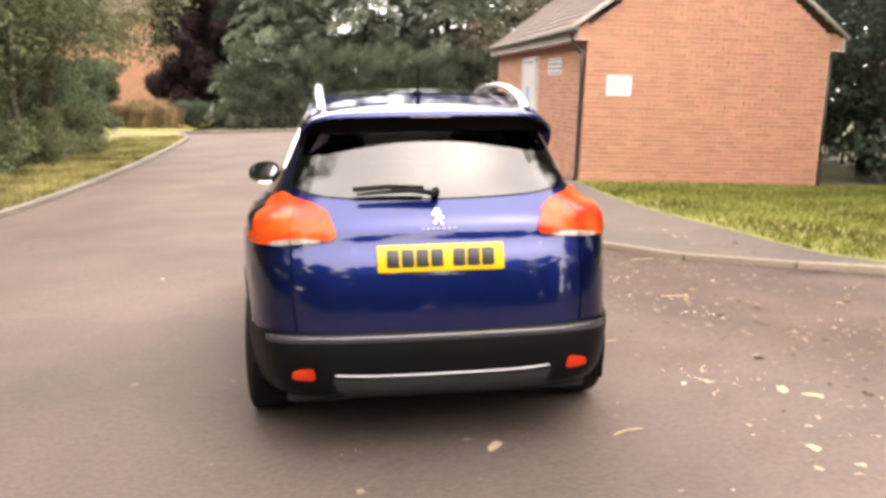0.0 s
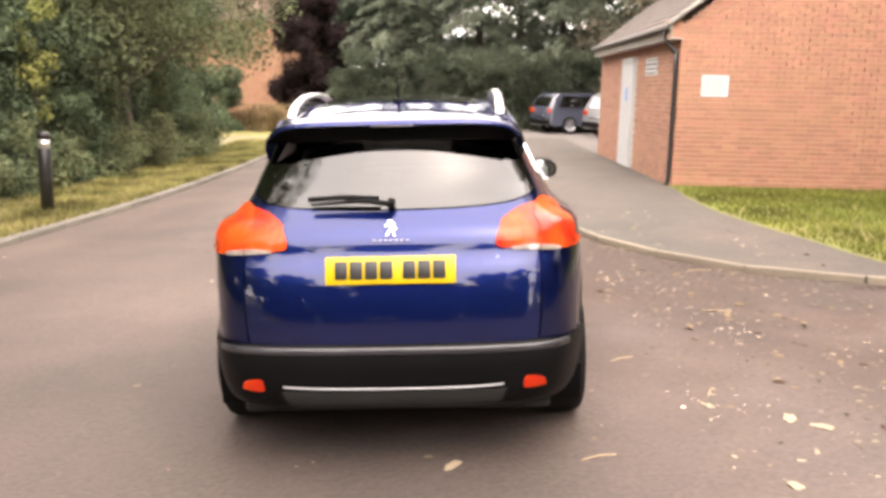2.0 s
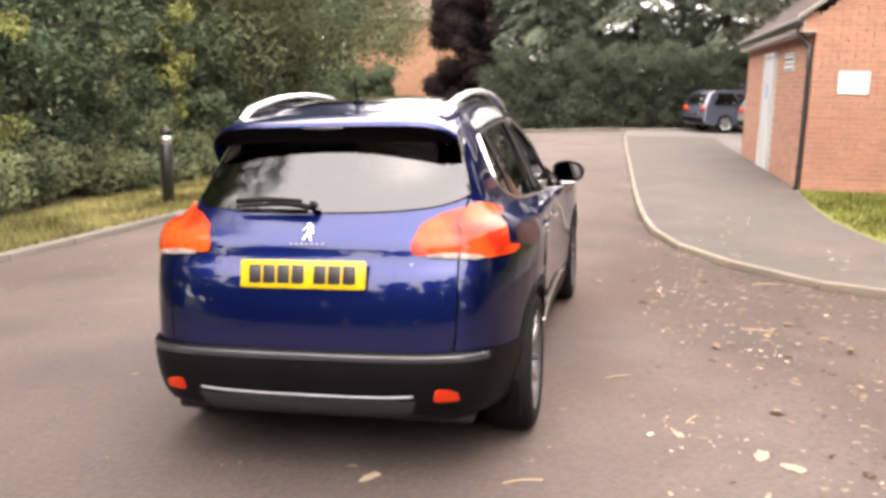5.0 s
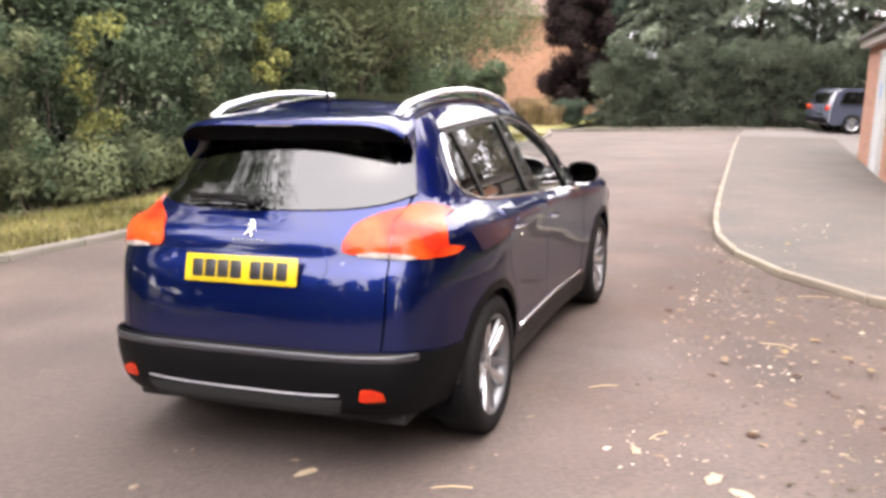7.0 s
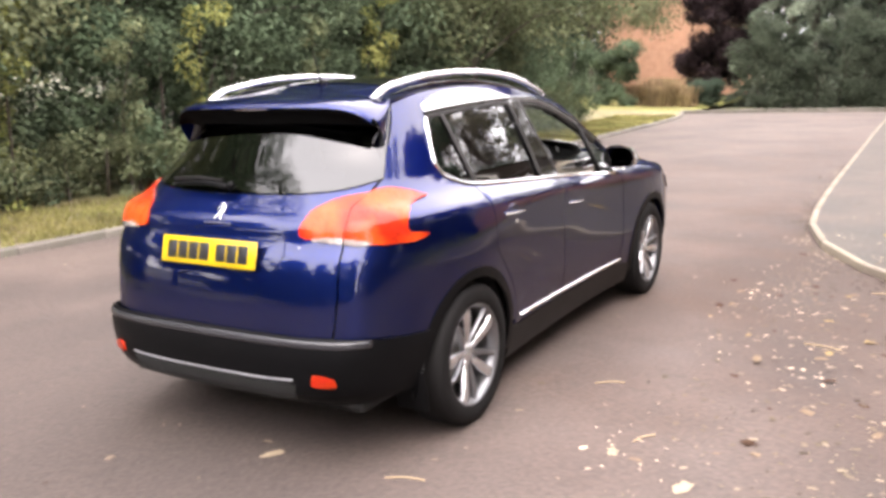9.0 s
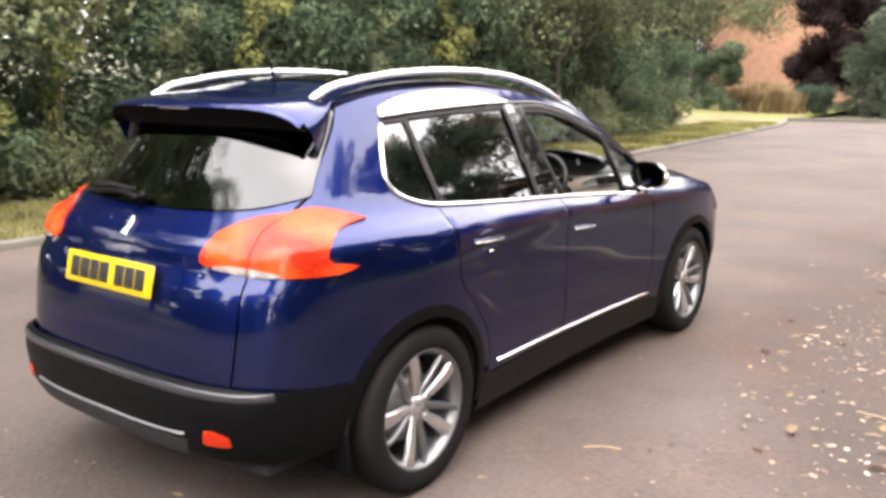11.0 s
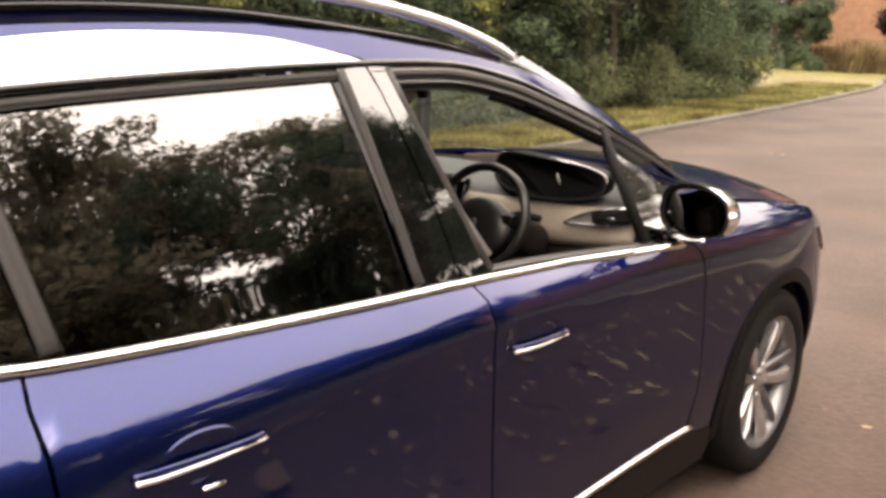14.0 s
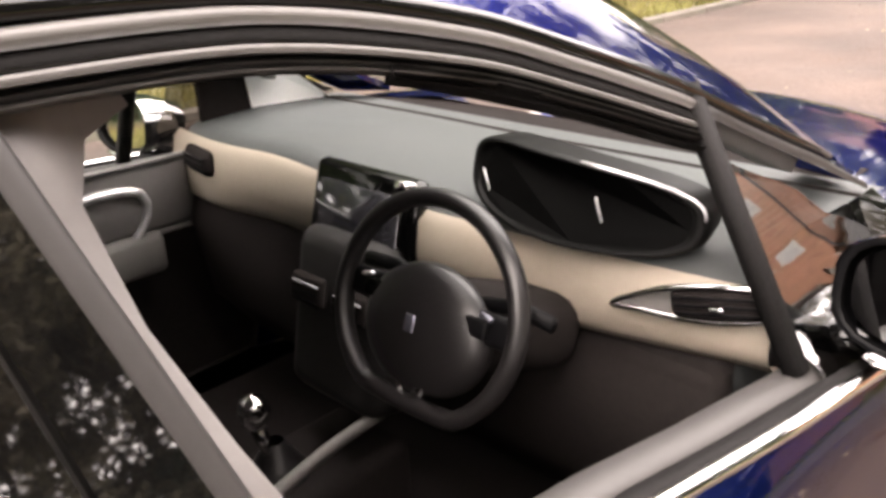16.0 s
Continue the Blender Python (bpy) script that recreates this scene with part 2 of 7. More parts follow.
M_PATH = surface("path_asphalt", (0.062, 0.0465, 0.0375), 0.85, vary=0.6, scale=2.2, fine=60, bump=0.005, second=(0.040, 0.035, 0.0285), mix_scale=0.8, mix_soft=0.2)
M_KERB = surface("kerb_concrete", (0.14, 0.122, 0.105), 0.85, vary=0.25, scale=4, fine=60, bump=0.004, second=(0.077, 0.0735, 0.056), mix_scale=2, per=0.12)
M_SOIL = surface("lawn_soil", (0.056, 0.0595, 0.021), 0.95, vary=0.3, scale=2, fine=40, bump=0.02, second=(0.07, 0.063, 0.0315), mix_scale=0.9)
M_MORTAR = surface("mortar", (0.47, 0.35, 0.27), 0.9, vary=0.15, scale=5, fine=80, bump=0.003)
M_BRICK = surface("brick_orange", (0.36, 0.182, 0.122), 0.85, vary=0.2, scale=9, fine=90, bump=0.004, per=0.15)
M_BRICKS = surface("brick_orange_rest", (0.36, 0.182, 0.122), 0.85, vary=0.2, scale=9, fine=90, bump=0.004, per=0.15, island=True)
M_TILE = surface("roof_tile", (0.0833, 0.0637, 0.0539), 0.8, vary=0.25, scale=4, fine=50, bump=0.004, per=0.25, island=True)
M_WHITE = surface("white_paint", (0.47, 0.475, 0.475), 0.45, vary=0.06, scale=5)
M_BLACKPAINT = surface("black_paint", (0.012, 0.012, 0.013), 0.4, vary=0.2)
M_BARK = surface("bark", (0.0595, 0.0455, 0.035), 0.9, vary=0.35, scale=4, fine=30, bump=0.03)
M_LEAF = leaf_mat("leaf_green", (0.095, 0.130, 0.078), through=0.35)
M_LEAF2 = leaf_mat("leaf_olive", (0.132, 0.152, 0.084), through=0.35)
M_LIME = leaf_mat("leaf_lime", (0.23, 0.25, 0.088), 0.35, 0.4)
M_LEAFDARK = leaf_mat("leaf_dark", (0.065, 0.090, 0.066), 0.28)
M_YARD = leaf_mat("leaf_brownish", (0.150, 0.135, 0.100), 0.3)
M_HEDGE = leaf_mat("leaf_clipped", (0.074, 0.090, 0.062), 0.25)
M_CONIFER = leaf_mat("leaf_conifer", (0.150, 0.176, 0.130), 0.28)
M_PURPLE = leaf_mat("leaf_purple", (0.036, 0.025, 0.026))
M_TAN = leaf_mat("grass_tan", (0.25, 0.185, 0.105), 0.3)
M_GRASS = leaf_mat("grass_blade", (0.136, 0.156, 0.040), per=0.3)
M_DRY = leaf_mat("fallen_leaf", (0.195, 0.158, 0.115), per=0.6, through=0.15)

# ---- ground, road, kerbs ----
SLOPE = math.tan(radians(2.6))


def level(x, y=0.0):
    """Height of the ground: the road falls to one side, the verges level out."""
    a = 3.2 if x > 0 else 5.6
    t = abs(x) / a
    h = math.copysign(a * (t if t < 0.8 else 0.8 + 0.4 * math.tanh((t - 0.8) / 0.4)), x) * SLOPE
    k = min(1.0, max(0.0, (y - 3.5) / 6.5)) if x > 0 else 0.0
    return h * (1 - 0.62 * k * k * (3 - 2 * k))


def line_at(pts, y):
    return float(np.interp(y, [p[1] for p in pts], [p[0] for p in pts]))


KERB_L = [(-5.6, -40), (-5.3, -12), (-5.05, -3), (-4.9, 1.5), (-4.60, 5), (-4.36, 8), (-4.26, 11), (-4.30, 15), (-4.48, 20), (-4.75, 24), (-5.5, 27.2)]
KERB_R = [(1.05, 24), (1.12, 19), (1.2, 15), (1.27, 11.5), (1.34, 8.5), (1.42, 6.5), (1.52, 5.4), (1.68, 4.7), (1.95, 4.05), (2.3, 3.45), (2.7, 2.98), (3.2, 2.66), (3.9, 2.35), (5.0, 2.05), (7.5, 1.6), (14, 1.2), (30, 0.8)]
FAR_KERB = [(-5.6, 27.2), (-2, 27.9), (3, 28.8), (7, 29.6)]


def sheet(name, cells, mat, lift, label, category, kind="structure"):
    """A ground sheet: rows of points that run across, draped on the ground."""
    v, f = [], []
    n = len(cells[0])
    for row in cells:
        v += [(x, y, level(x, y) + (lift(x, y) if callable(lift) else lift)) for x, y in row]
    for i in range(len(cells) - 1):
        f += [(i * n + k, i * n + k + 1, (i + 1) * n + k + 1, (i + 1) * n + k) for k in range(n - 1)]
    return tagged(part(name, (v, f), mat), label, category, kind=kind)


ys = [-400, -150, -60] + [-40 + i for i in range(100)] + [80, 120, 200, 400]
xs = [-400, -150, -60, -30] + [-20 + 0.8 * i for i in range(51)] + [30, 60, 150, 400]
sheet("ground", [[(x, y) for x in xs] for y in ys], M_SOIL, -0.12, "rough grass and soil reaching the horizon", "ground")
rows = []
for i in range(140):
    y = -40 + 0.5 * i
    a, b = line_at(KERB_L, min(y, 27.2)), (28 if y < 1.0 else None)
    if y >= 1.0:
        b = line_at(sorted([(p[0], p[1]) for p in KERB_R], key=lambda q: q[1]), y) if y < 24 else 1.05 + (y - 24) * 1.0
    b = max(b, a + 1)
    rows.append([(a + (b - a) * (k / 90) ** 1.15, y if y < 27 else min(y, 27.6 + 0.17 * (a + (b - a) * k / 90))) for k in range(91)])
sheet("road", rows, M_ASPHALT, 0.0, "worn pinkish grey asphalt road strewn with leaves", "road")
# parking apron beyond the building, and the footpath beside it
sheet("parking_apron", [[(1.05 + (12 - 1.05) * k / 20, 17.4 + 0.5 * i) for k in range(21)] for i in range(26)], surface("pale_asphalt", (0.098, 0.084, 0.077), 0.85, vary=0.2, scale=1, fine=120, bump=0.004), 0.012, "pale worn parking apron behind the brick hut", "parking apron")
PATH_IN = [(3.70, 24), (3.70, 16), (3.70, 10.1), (3.55, 8.2), (3.47, 6.4), (3.56, 5.0), (3.68, 4.2), (3.78, 3.4), (3.95, 2.8), (4.3, 2.45), (5.2, 2.12), (7.5, 1.72), (14, 1.32), (30, 0.9)]


def even(pts, n):
    q = smooth_line([(*p, 0) for p in pts], 0.1)
    return [(q[round(i * (len(q) - 1) / (n - 1))].x, q[round(i * (len(q) - 1) / (n - 1))].y) for i in range(n)]


ka, pa = even(KERB_R, 160), even(PATH_IN, 160)
sheet("footpath", [[(a[0] + (b[0] - a[0]) * k / 8, a[1] + (b[1] - a[1]) * k / 8) for k in range(9)] for a, b in zip(ka[::-1], pa[::-1])], M_PATH, 0.055, "dark mossy asphalt footpath curving beside the road", "footpath")


def kerb(name, pts, w, up, label, mat=M_KERB):
    """Kerb stones end to end along a line, each a stone of its own."""
    root = thing(name, label, "kerb", kind="structure")
    q = smooth_line([(*p, 0) for p in pts], 0.05)
    run, start = 0.0, 0
    for i in range(1, len(q)):
        run += (q[i] - q[i - 1]).length
        if run >= 0.9 or i == len(q) - 1:
            a, b = q[start], q[i]
            d = (b - a).normalized()
            mid = (a + b) / 2
            if a.y > -8 and b.y > -8 and abs(mid.x) < 9:
                tilt = math.atan2(level(b.x, b.y) - level(a.x, a.y), max((b - a).length, 0.01))
                part("kerb_stone", box((b - a).length - 0.008, w, up + 0.10, 0.014), mat, root,
                     m=Matrix.Translation((mid.x, mid.y, level(mid.x, mid.y) + up / 2 - 0.05)) @ Matrix.Rotation(math.atan2(d.y, d.x), 4, "Z") @ Matrix.Rotation(-tilt, 4, "Y"))
            start, run = i, 0.0
    return root


kerb("kerb_left", [(x - 0.06, y) for x, y in KERB_L], 0.125, 0.075, "weathered pale concrete kerb along the grass verge")
kerb("kerb_right", KERB_R, 0.062, 0.062, "narrow pale yellowish concrete edging along the footpath", surface("edging_concrete", (0.185, 0.150, 0.112), 0.85, vary=0.25, scale=4, fine=60, bump=0.004, second=(0.12, 0.10, 0.078), mix_scale=2, per=0.12))
kerb("kerb_far", [(x, y + 0.1) for x, y in FAR_KERB], 0.125, 0.09, "concrete kerb closing the end of the road")


def blades(name, cells, count, tall, mat, label, seed):
    """Grass as many blades; cells gives a random spot."""
    r = np.random.RandomState(seed)
    v, f = [], []
    for i in range(count):
        x, y = cells(r)
        z = level(x, y) + 0.01 + (0.05 if x < 0 or y < 9.5 else 0)
        h, w, a, b = tall * r.uniform(0.5, 1.3), r.uniform(0.006, 0.014), r.uniform(0, 6.28), r.uniform(0, 6.28)
        dx, dy, bx, by = math.cos(a) * w, math.sin(a) * w, math.cos(b) * h * 0.6, math.sin(b) * h * 0.6
        k = len(v)
        v += [(x - dx, y - dy, z), (x + dx, y + dy, z), (x + bx, y + by, z + h)]
        f.append((k, k + 1, k + 2))
    return tagged(part(name, (v, f), mat, smooth=False), label, "grass", kind="stuff")


M_LAWN = surface("lawn", (0.123, 0.13, 0.021), 0.95, vary=0.3, scale=2.5, fine=60, bump=0.02, second=(0.147, 0.125, 0.0368), mix_scale=1.2)
M_VERGE = surface("verge", (0.150, 0.142, 0.056), 0.95, vary=0.35, scale=2.5, fine=60, bump=0.02, second=(0.165, 0.125, 0.062), mix_scale=1.0)
lawn_rows = []
for a in pa[::-1]:
    lawn_rows.append([(a[0] + (24 - a[0]) * (k / 20) ** 2, a[1] + (12 - a[1]) * (k / 20) ** 2 * (1 if a[1] < 9.9 else 0)) for k in range(21)])
sheet("lawn", [r for r in lawn_rows if r[0][1] < 10.3], M_LAWN, 0.05, "bright green mown lawn beside the brick hut", "lawn")
sheet("verge", [[(line_at(KERB_L, y) - 0.11 - 12 * (k / 12) ** 1.5, y) for k in range(13)] for y in [-12 + 0.5 * i for i in range(80)]], M_VERGE, 0.05, "strip of dry yellowish grass with fallen leaves", "grass verge")
sheet("far_lawn", [[(-14 + 8.6 * k / 20, 27.5 + 0.6 * i) for k in range(21)] for i in range(24)], M_LAWN, 0.05, "small lawn in front of the far house", "lawn")


def lawn_spot(r):
    while True:
        x, y = r.uniform(3.3, 10.5), r.uniform(1.6, 9.95)
        if x > np.interp(y, [0.9, 1.32, 1.72, 2.12, 2.45, 2.8, 3.4, 4.2, 5, 6.4, 8.2, 10.1], [30, 14, 7.5, 5.2, 4.3, 3.95, 3.78, 3.68, 3.56, 3.47, 3.55, 3.70]) + 0.02:
            return x, y


blades("lawn_grass", lawn_spot, 26000, 0.075, M_GRASS, "short bright green grass blades on the lawn", 1)
blades("verge_grass", lambda r: (lambda y: (line_at(KERB_L, y) - 0.14 - 1.9 * r.rand() ** 1.2, y))(r.uniform(-6, 24)), 36000, 0.085, leaf_mat("verge_blade", (0.215, 0.205, 0.080), per=0.4), "dry yellowish grass blades on the verge", 2)

# ---- brick hut ----
HX0, HX1, HY0, HY1, EAVE = 3.77, 8.07, 10.0, 17.4, 2.60
HZ = 0.06
hut = thing("brick_hut", "small orange brick hut with a tiled pitched roof", "hut", pose(0, 0, HZ))
RIDGE = EAVE + 0.10 + (HX1 - HX0) / 2 * math.tan(radians(38))
MIDX = (HX0 + HX1) / 2
core = bmesh.new()
for y in (HY0 + 0.01, HY1):
    ring_v = [core.verts.new(p) for p in ((HX0 + 0.01, y, -0.3), (HX1, y, -0.3), (HX1, y, EAVE), (MIDX, y, RIDGE - 0.1), (HX0 + 0.01, y, EAVE))]
    core.faces.new(ring_v)
core.verts.ensure_lookup_table()
for i in range(5):
    j = (i + 1) % 5
    core.faces.new((core.verts[i], core.verts[j], core.verts[5 + j], core.verts[5 + i]))
bmesh.ops.recalc_face_normals(core, faces=core.faces)
wall = part("wall", core, M_MORTAR, hut, "orange stretcher-bond brickwork with pale mortar joints", smooth=False)


def slope_roof(side):
    """One tiled slope: staggered rows of tiles."""
    v, f = [], []
    over_e, over_v = 0.22, 0.10
    p0 = Vector((HX0 - over_e if side < 0 else HX1 + over_e, 0, EAVE + 0.02 - 0.06))
    d = Vector((-side, 0, math.tan(radians(38)))).normalized()
    up = Vector((side * d.z, 0, abs(d.x)))
    length = (Vector((MIDX, 0, 0)) - Vector((p0.x, 0, 0))).length / abs(d.x)
    rows_n, wide = int(length / 0.2), 0.27
    for i in range(rows_n + 1):
        for k in range(int((HY1 - HY0 + 2 * over_v) / wide) + 1):
            y0 = HY0 - over_v + (k - (0.5 if i % 2 else 0)) * wide
            y0, y1 = max(HY0 - over_v, y0), min(HY1 + over_v, y0 + wide - 0.006)
            if y1 - y0 < 0.03:
                continue
            a, b = p0 + d * (i * 0.2), p0 + d * (i * 0.2 + 0.26)
            lift_a, lift_b, j = 0.035 + rnd.uniform(0, 0.006), 0.012, len(v)
            for q, t in ((a, lift_a), (b, lift_b)):
                for y in (y0, y1):
                    for s in (0, 0.016):
                        w = q + up * (t - s)
                        v.append((w.x, y, w.z))
            f += [(j, j + 2, j + 6, j + 4), (j, j + 1, j + 3, j + 2), (j + 1, j + 5, j + 7, j + 3), (j, j + 4, j + 5, j + 1), (j + 2, j + 3, j + 7, j + 6)]
    return v, f


roof = part("roof", slope_roof(-1), M_TILE, hut, "dark brown weathered plain tiles", smooth=False)
part("roof_slope", slope_roof(1), M_TILE, roof, smooth=False)
part("ridge_tiles", sweep([(MIDX, HY0 - 0.1, RIDGE + 0.0), (MIDX, HY1 + 0.1, RIDGE + 0.0)], ring(0.11, 0.08, 10)), M_TILE, roof)
for side, x in ((-1, HX0), (1, HX1)):
    part("gutter", sweep([(x + side * 0.24, HY0 - 0.1, EAVE - 0.06), (x + side * 0.24, HY1 + 0.1, EAVE - 0.06)], ring(0.05, 0.04, 12)), surface("gutter_grey", (0.07, 0.065, 0.06), 0.5, vary=0.1), hut, "dark grey plastic gutter")
    part("fascia", box(0.025, HY1 - HY0 + 0.2, 0.22, 0.004, pose(x + side * 0.19, (HY0 + HY1) / 2, EAVE - 0.11)), surface("grey_board", (0.28, 0.258, 0.224), 0.6, vary=0.15), hut, "weathered pale fascia board", smooth=False)
    part("soffit", box(0.2, HY1 - HY0 + 0.2, 0.012, 0, pose(x + side * 0.1, (HY0 + HY1) / 2, EAVE - 0.22)), M_WHITE, hut, smooth=False)
    part("corbel", box(0.24, 0.22, 0.30, 0.01, pose(x + side * 0.10, HY0 + 0.112, EAVE - 0.08)), M_BRICK, hut, "corbelled brick kneeler at the eaves", smooth=False)
    vb = [Vector((x + side * 0.27, HY0 - 0.085, EAVE - 0.02)), Vector((MIDX, HY0 - 0.085, RIDGE + 0.02))]
    part("verge", sweep(vb, [(-0.03, -0.035), (0.03, -0.035), (0.03, 0.035), (-0.03, 0.035)], up=(0, 1, 0)), surface("verge_cement", (0.42, 0.40, 0.37), 0.85, vary=0.15), roof)
pipe_pts = smooth_line([(HX0 - 0.24, HY0 + 0.12, EAVE - 0.1), (HX0 - 0.23, HY0 + 0.12, EAVE - 0.22), (HX0 - 0.08, HY0 + 0.06, EAVE - 0.42), (HX0 - 0.055, HY0 + 0.05, EAVE - 0.6), (HX0 - 0.055, HY0 + 0.05, 0.12), (HX0 - 0.10, HY0 + 0.0, 0.03)], 0.06)
pipe = part("downpipe", sweep(pipe_pts, ring(0.036, n=10), up=(0, 1, 0)), M_BLACKPAINT, hut, "black plastic rainwater pipe")
for z in (0.4, 1.2, 1.9):
    part("bracket", lathe([(z - 0.02, 0.0), (z - 0.02, 0.046), (z + 0.02, 0.046), (z + 0.02, 0.0)], 12, "z"), M_BLACKPAINT, pipe, m=pose(HX0 - 0.055, HY0 + 0.05, 0))
part("downpipe", sweep([(HX1 + 0.05, HY0 + 0.05, EAVE - 0.3), (HX1 + 0.05, HY0 + 0.05, 0.05)], ring(0.036, n=10), up=(0, 1, 0)), M_BLACKPAINT, hut)
# door, vent and sign
door = thing("door_1", "white painted door in the side of the hut, shut", "door", pose(0, 0, HZ), kind="structure")
part("door_leaf", box(0.045, 1.0, 2.1, 0.006, pose(HX0 - 0.03, 13.9, 1.07)), M_WHITE, door, smooth=False)
for y in (13.36, 14.44):
    part("door_frame", box(0.09, 0.075, 2.24, 0.006, pose(HX0 - 0.03, y, 1.09)), M_WHITE, door, smooth=False)
part("door_frame", box(0.09, 1.15, 0.09, 0.006, pose(HX0 - 0.03, 13.9, 2.175)), M_WHITE, door, smooth=False)
for z in (0.55, 1.5):
    part("door_panel", box(0.012, 0.62, 0.62, 0.004, pose(HX0 - 0.056, 13.9, z)), M_WHITE, door, smooth=False)
part("door_handle", box(0.03, 0.12, 0.03, 0.008, pose(HX0 - 0.075, 13.5, 1.0)), surface("door_steel", (0.5, 0.5, 0.5), 0.3, metal=1), door, "steel lever handle")
door_sign = tagged(part("door_sign", box(0.004, 0.2, 0.26, 0.001, pose(HX0 - 0.0655, 13.9, HZ + 1.5)), surface("sign_blue", (0.10, 0.25, 0.55), 0.4, vary=0.05), smooth=False), "small blue notice on the white door", "sign")
vent = thing("air_vent", "white louvred air vent set in brickwork", "vent", pose(HX0 - 0.004, 12.0, HZ + 2.0) @ Matrix.Diagonal((1, 1.6, 1.1, 1)))
part("frame", join(box(0.03, 0.52, 0.03, 0.003, pose(0, 0, 0.13)), box(0.03, 0.52, 0.03, 0.003, pose(0, 0, -0.13)), box(0.03, 0.03, 0.29, 0.003, pose(0, 0.26, 0)), box(0.03, 0.03, 0.29, 0.003, pose(0, -0.26, 0))), M_WHITE, vent, smooth=False)
part("backing", box(0.006, 0.5, 0.26, 0, pose(0.002, 0, 0)), M_BLACKPAINT, vent, "dark opening", smooth=False)
for k in range(3):
    part("slat", box(0.026, 0.48, 0.04, 0.003, pose(-0.004, 0, -0.075 + 0.075 * k, 0, 30, 0)), M_WHITE, vent, smooth=False)
sign = thing("wall_sign", "white rectangular notice with faint lines of writing", "sign", pose(4.345, HY0 - 0.016, HZ + 1.66))
part("board", box(0.44, 0.006, 0.34, 0.002), M_WHITE, sign, smooth=False)
M_INK = surface("grey_ink", (0.33, 0.35, 0.38), 0.6, vary=0.1)
for k, (w, z) in enumerate(((0.27, 0.10), (0.30, 0.065), (0.22, 0.03), (0.30, -0.03), (0.28, -0.065), (0.18, -0.10))):
    part("writing_bar", box(w, 0.002, 0.016, 0, pose(-0.02, -0.0045, z)), M_INK, sign, smooth=False)

# ---- bollard ----
boll = thing("bollard", "slim black metal bollard with a silver band", "bollard", pose(-5.26, 7.38, level(-5.26, 7.38) + 0.04))
part("post", lathe([(0, 0.0), (0, 0.085), (0.86, 0.085), (0.87, 0.078), (0.87, 0)], 24, "z"), M_BLACKPAINT, boll)
part("band", lathe([(0.87, 0.0), (0.87, 0.074), (0.99, 0.074), (0.99, 0)], 24, "z"), surface("brushed_silver", (0.55, 0.55, 0.54), 0.35, metal=0.8), boll, "pale silver reflective band")
part("cap", lathe([(0.99, 0.0), (0.99, 0.084), (1.07, 0.08), (1.09, 0.06), (1.095, 0)], 24, "z"), M_BLACKPAINT, boll)


# ---- trees and hedges ----
def leaf_cloud(centres, radii, count, size, seed, flat=0.75, droop=0.0, fill=0.70):
    """Leaves scattered through clumps, facing out and up: each a folded quad."""
    r = np.random.RandomState(seed)
    c, s = np.array(centres, float), np.array(radii, float)
    w = s ** 2
    pick = r.choice(len(c), count, p=w / w.sum())
    d = r.normal(size=(count, 3))
    d /= np.linalg.norm(d, axis=1)[:, None]
    rad = s[pick] * (fill + (1 - fill) * r.rand(count) ** 0.5) * (1 + 0.22 * r.normal(size=count))
    p = c[pick] + d * rad[:, None] * np.array([1, 1, flat])
    p[:, 2] -= droop * r.rand(count) * s[pick]
    nrm = 0.7 * d + np.array([0, 0, 0.7]) + 0.55 * r.normal(size=(count, 3))
    nrm /= np.linalg.norm(nrm, axis=1)[:, None]
    a = np.cross(nrm, r.normal(size=(count, 3)))
    a /= np.linalg.norm(a, axis=1)[:, None]
    b = np.cross(nrm, a)
    sz = size * r.uniform(0.55, 1.3, count)[:, None]
    fold = nrm * sz * 0.18
    v = np.stack([p - a * sz, p - b * sz * 0.45 + fold, p + a * sz, p + b * sz * 0.45 + fold], 1).reshape(-1, 3)
    i = np.arange(count)[:, None] * 4
    f = np.concatenate([i + np.array([[0, 1, 2]]), i + np.array([[0, 2, 3]])], 1).reshape(-1, 3)
    return v, f


def fast_mesh(name, v, f, mat):
    me = bpy.data.meshes.new(name)
    me.vertices.add(len(v))
    me.vertices.foreach_set("co", np.asarray(v, np.float32).ravel())
    me.loops.add(f.size)
    me.loops.foreach_set("vertex_index", np.asarray(f, np.int32).ravel())
    me.polygons.add(len(f))
    me.polygons.foreach_set("loop_start", np.arange(0, f.size, 3, dtype=np.int32))
    me.update(calc_edges=True)
    me.materials.append(mat)
    return me


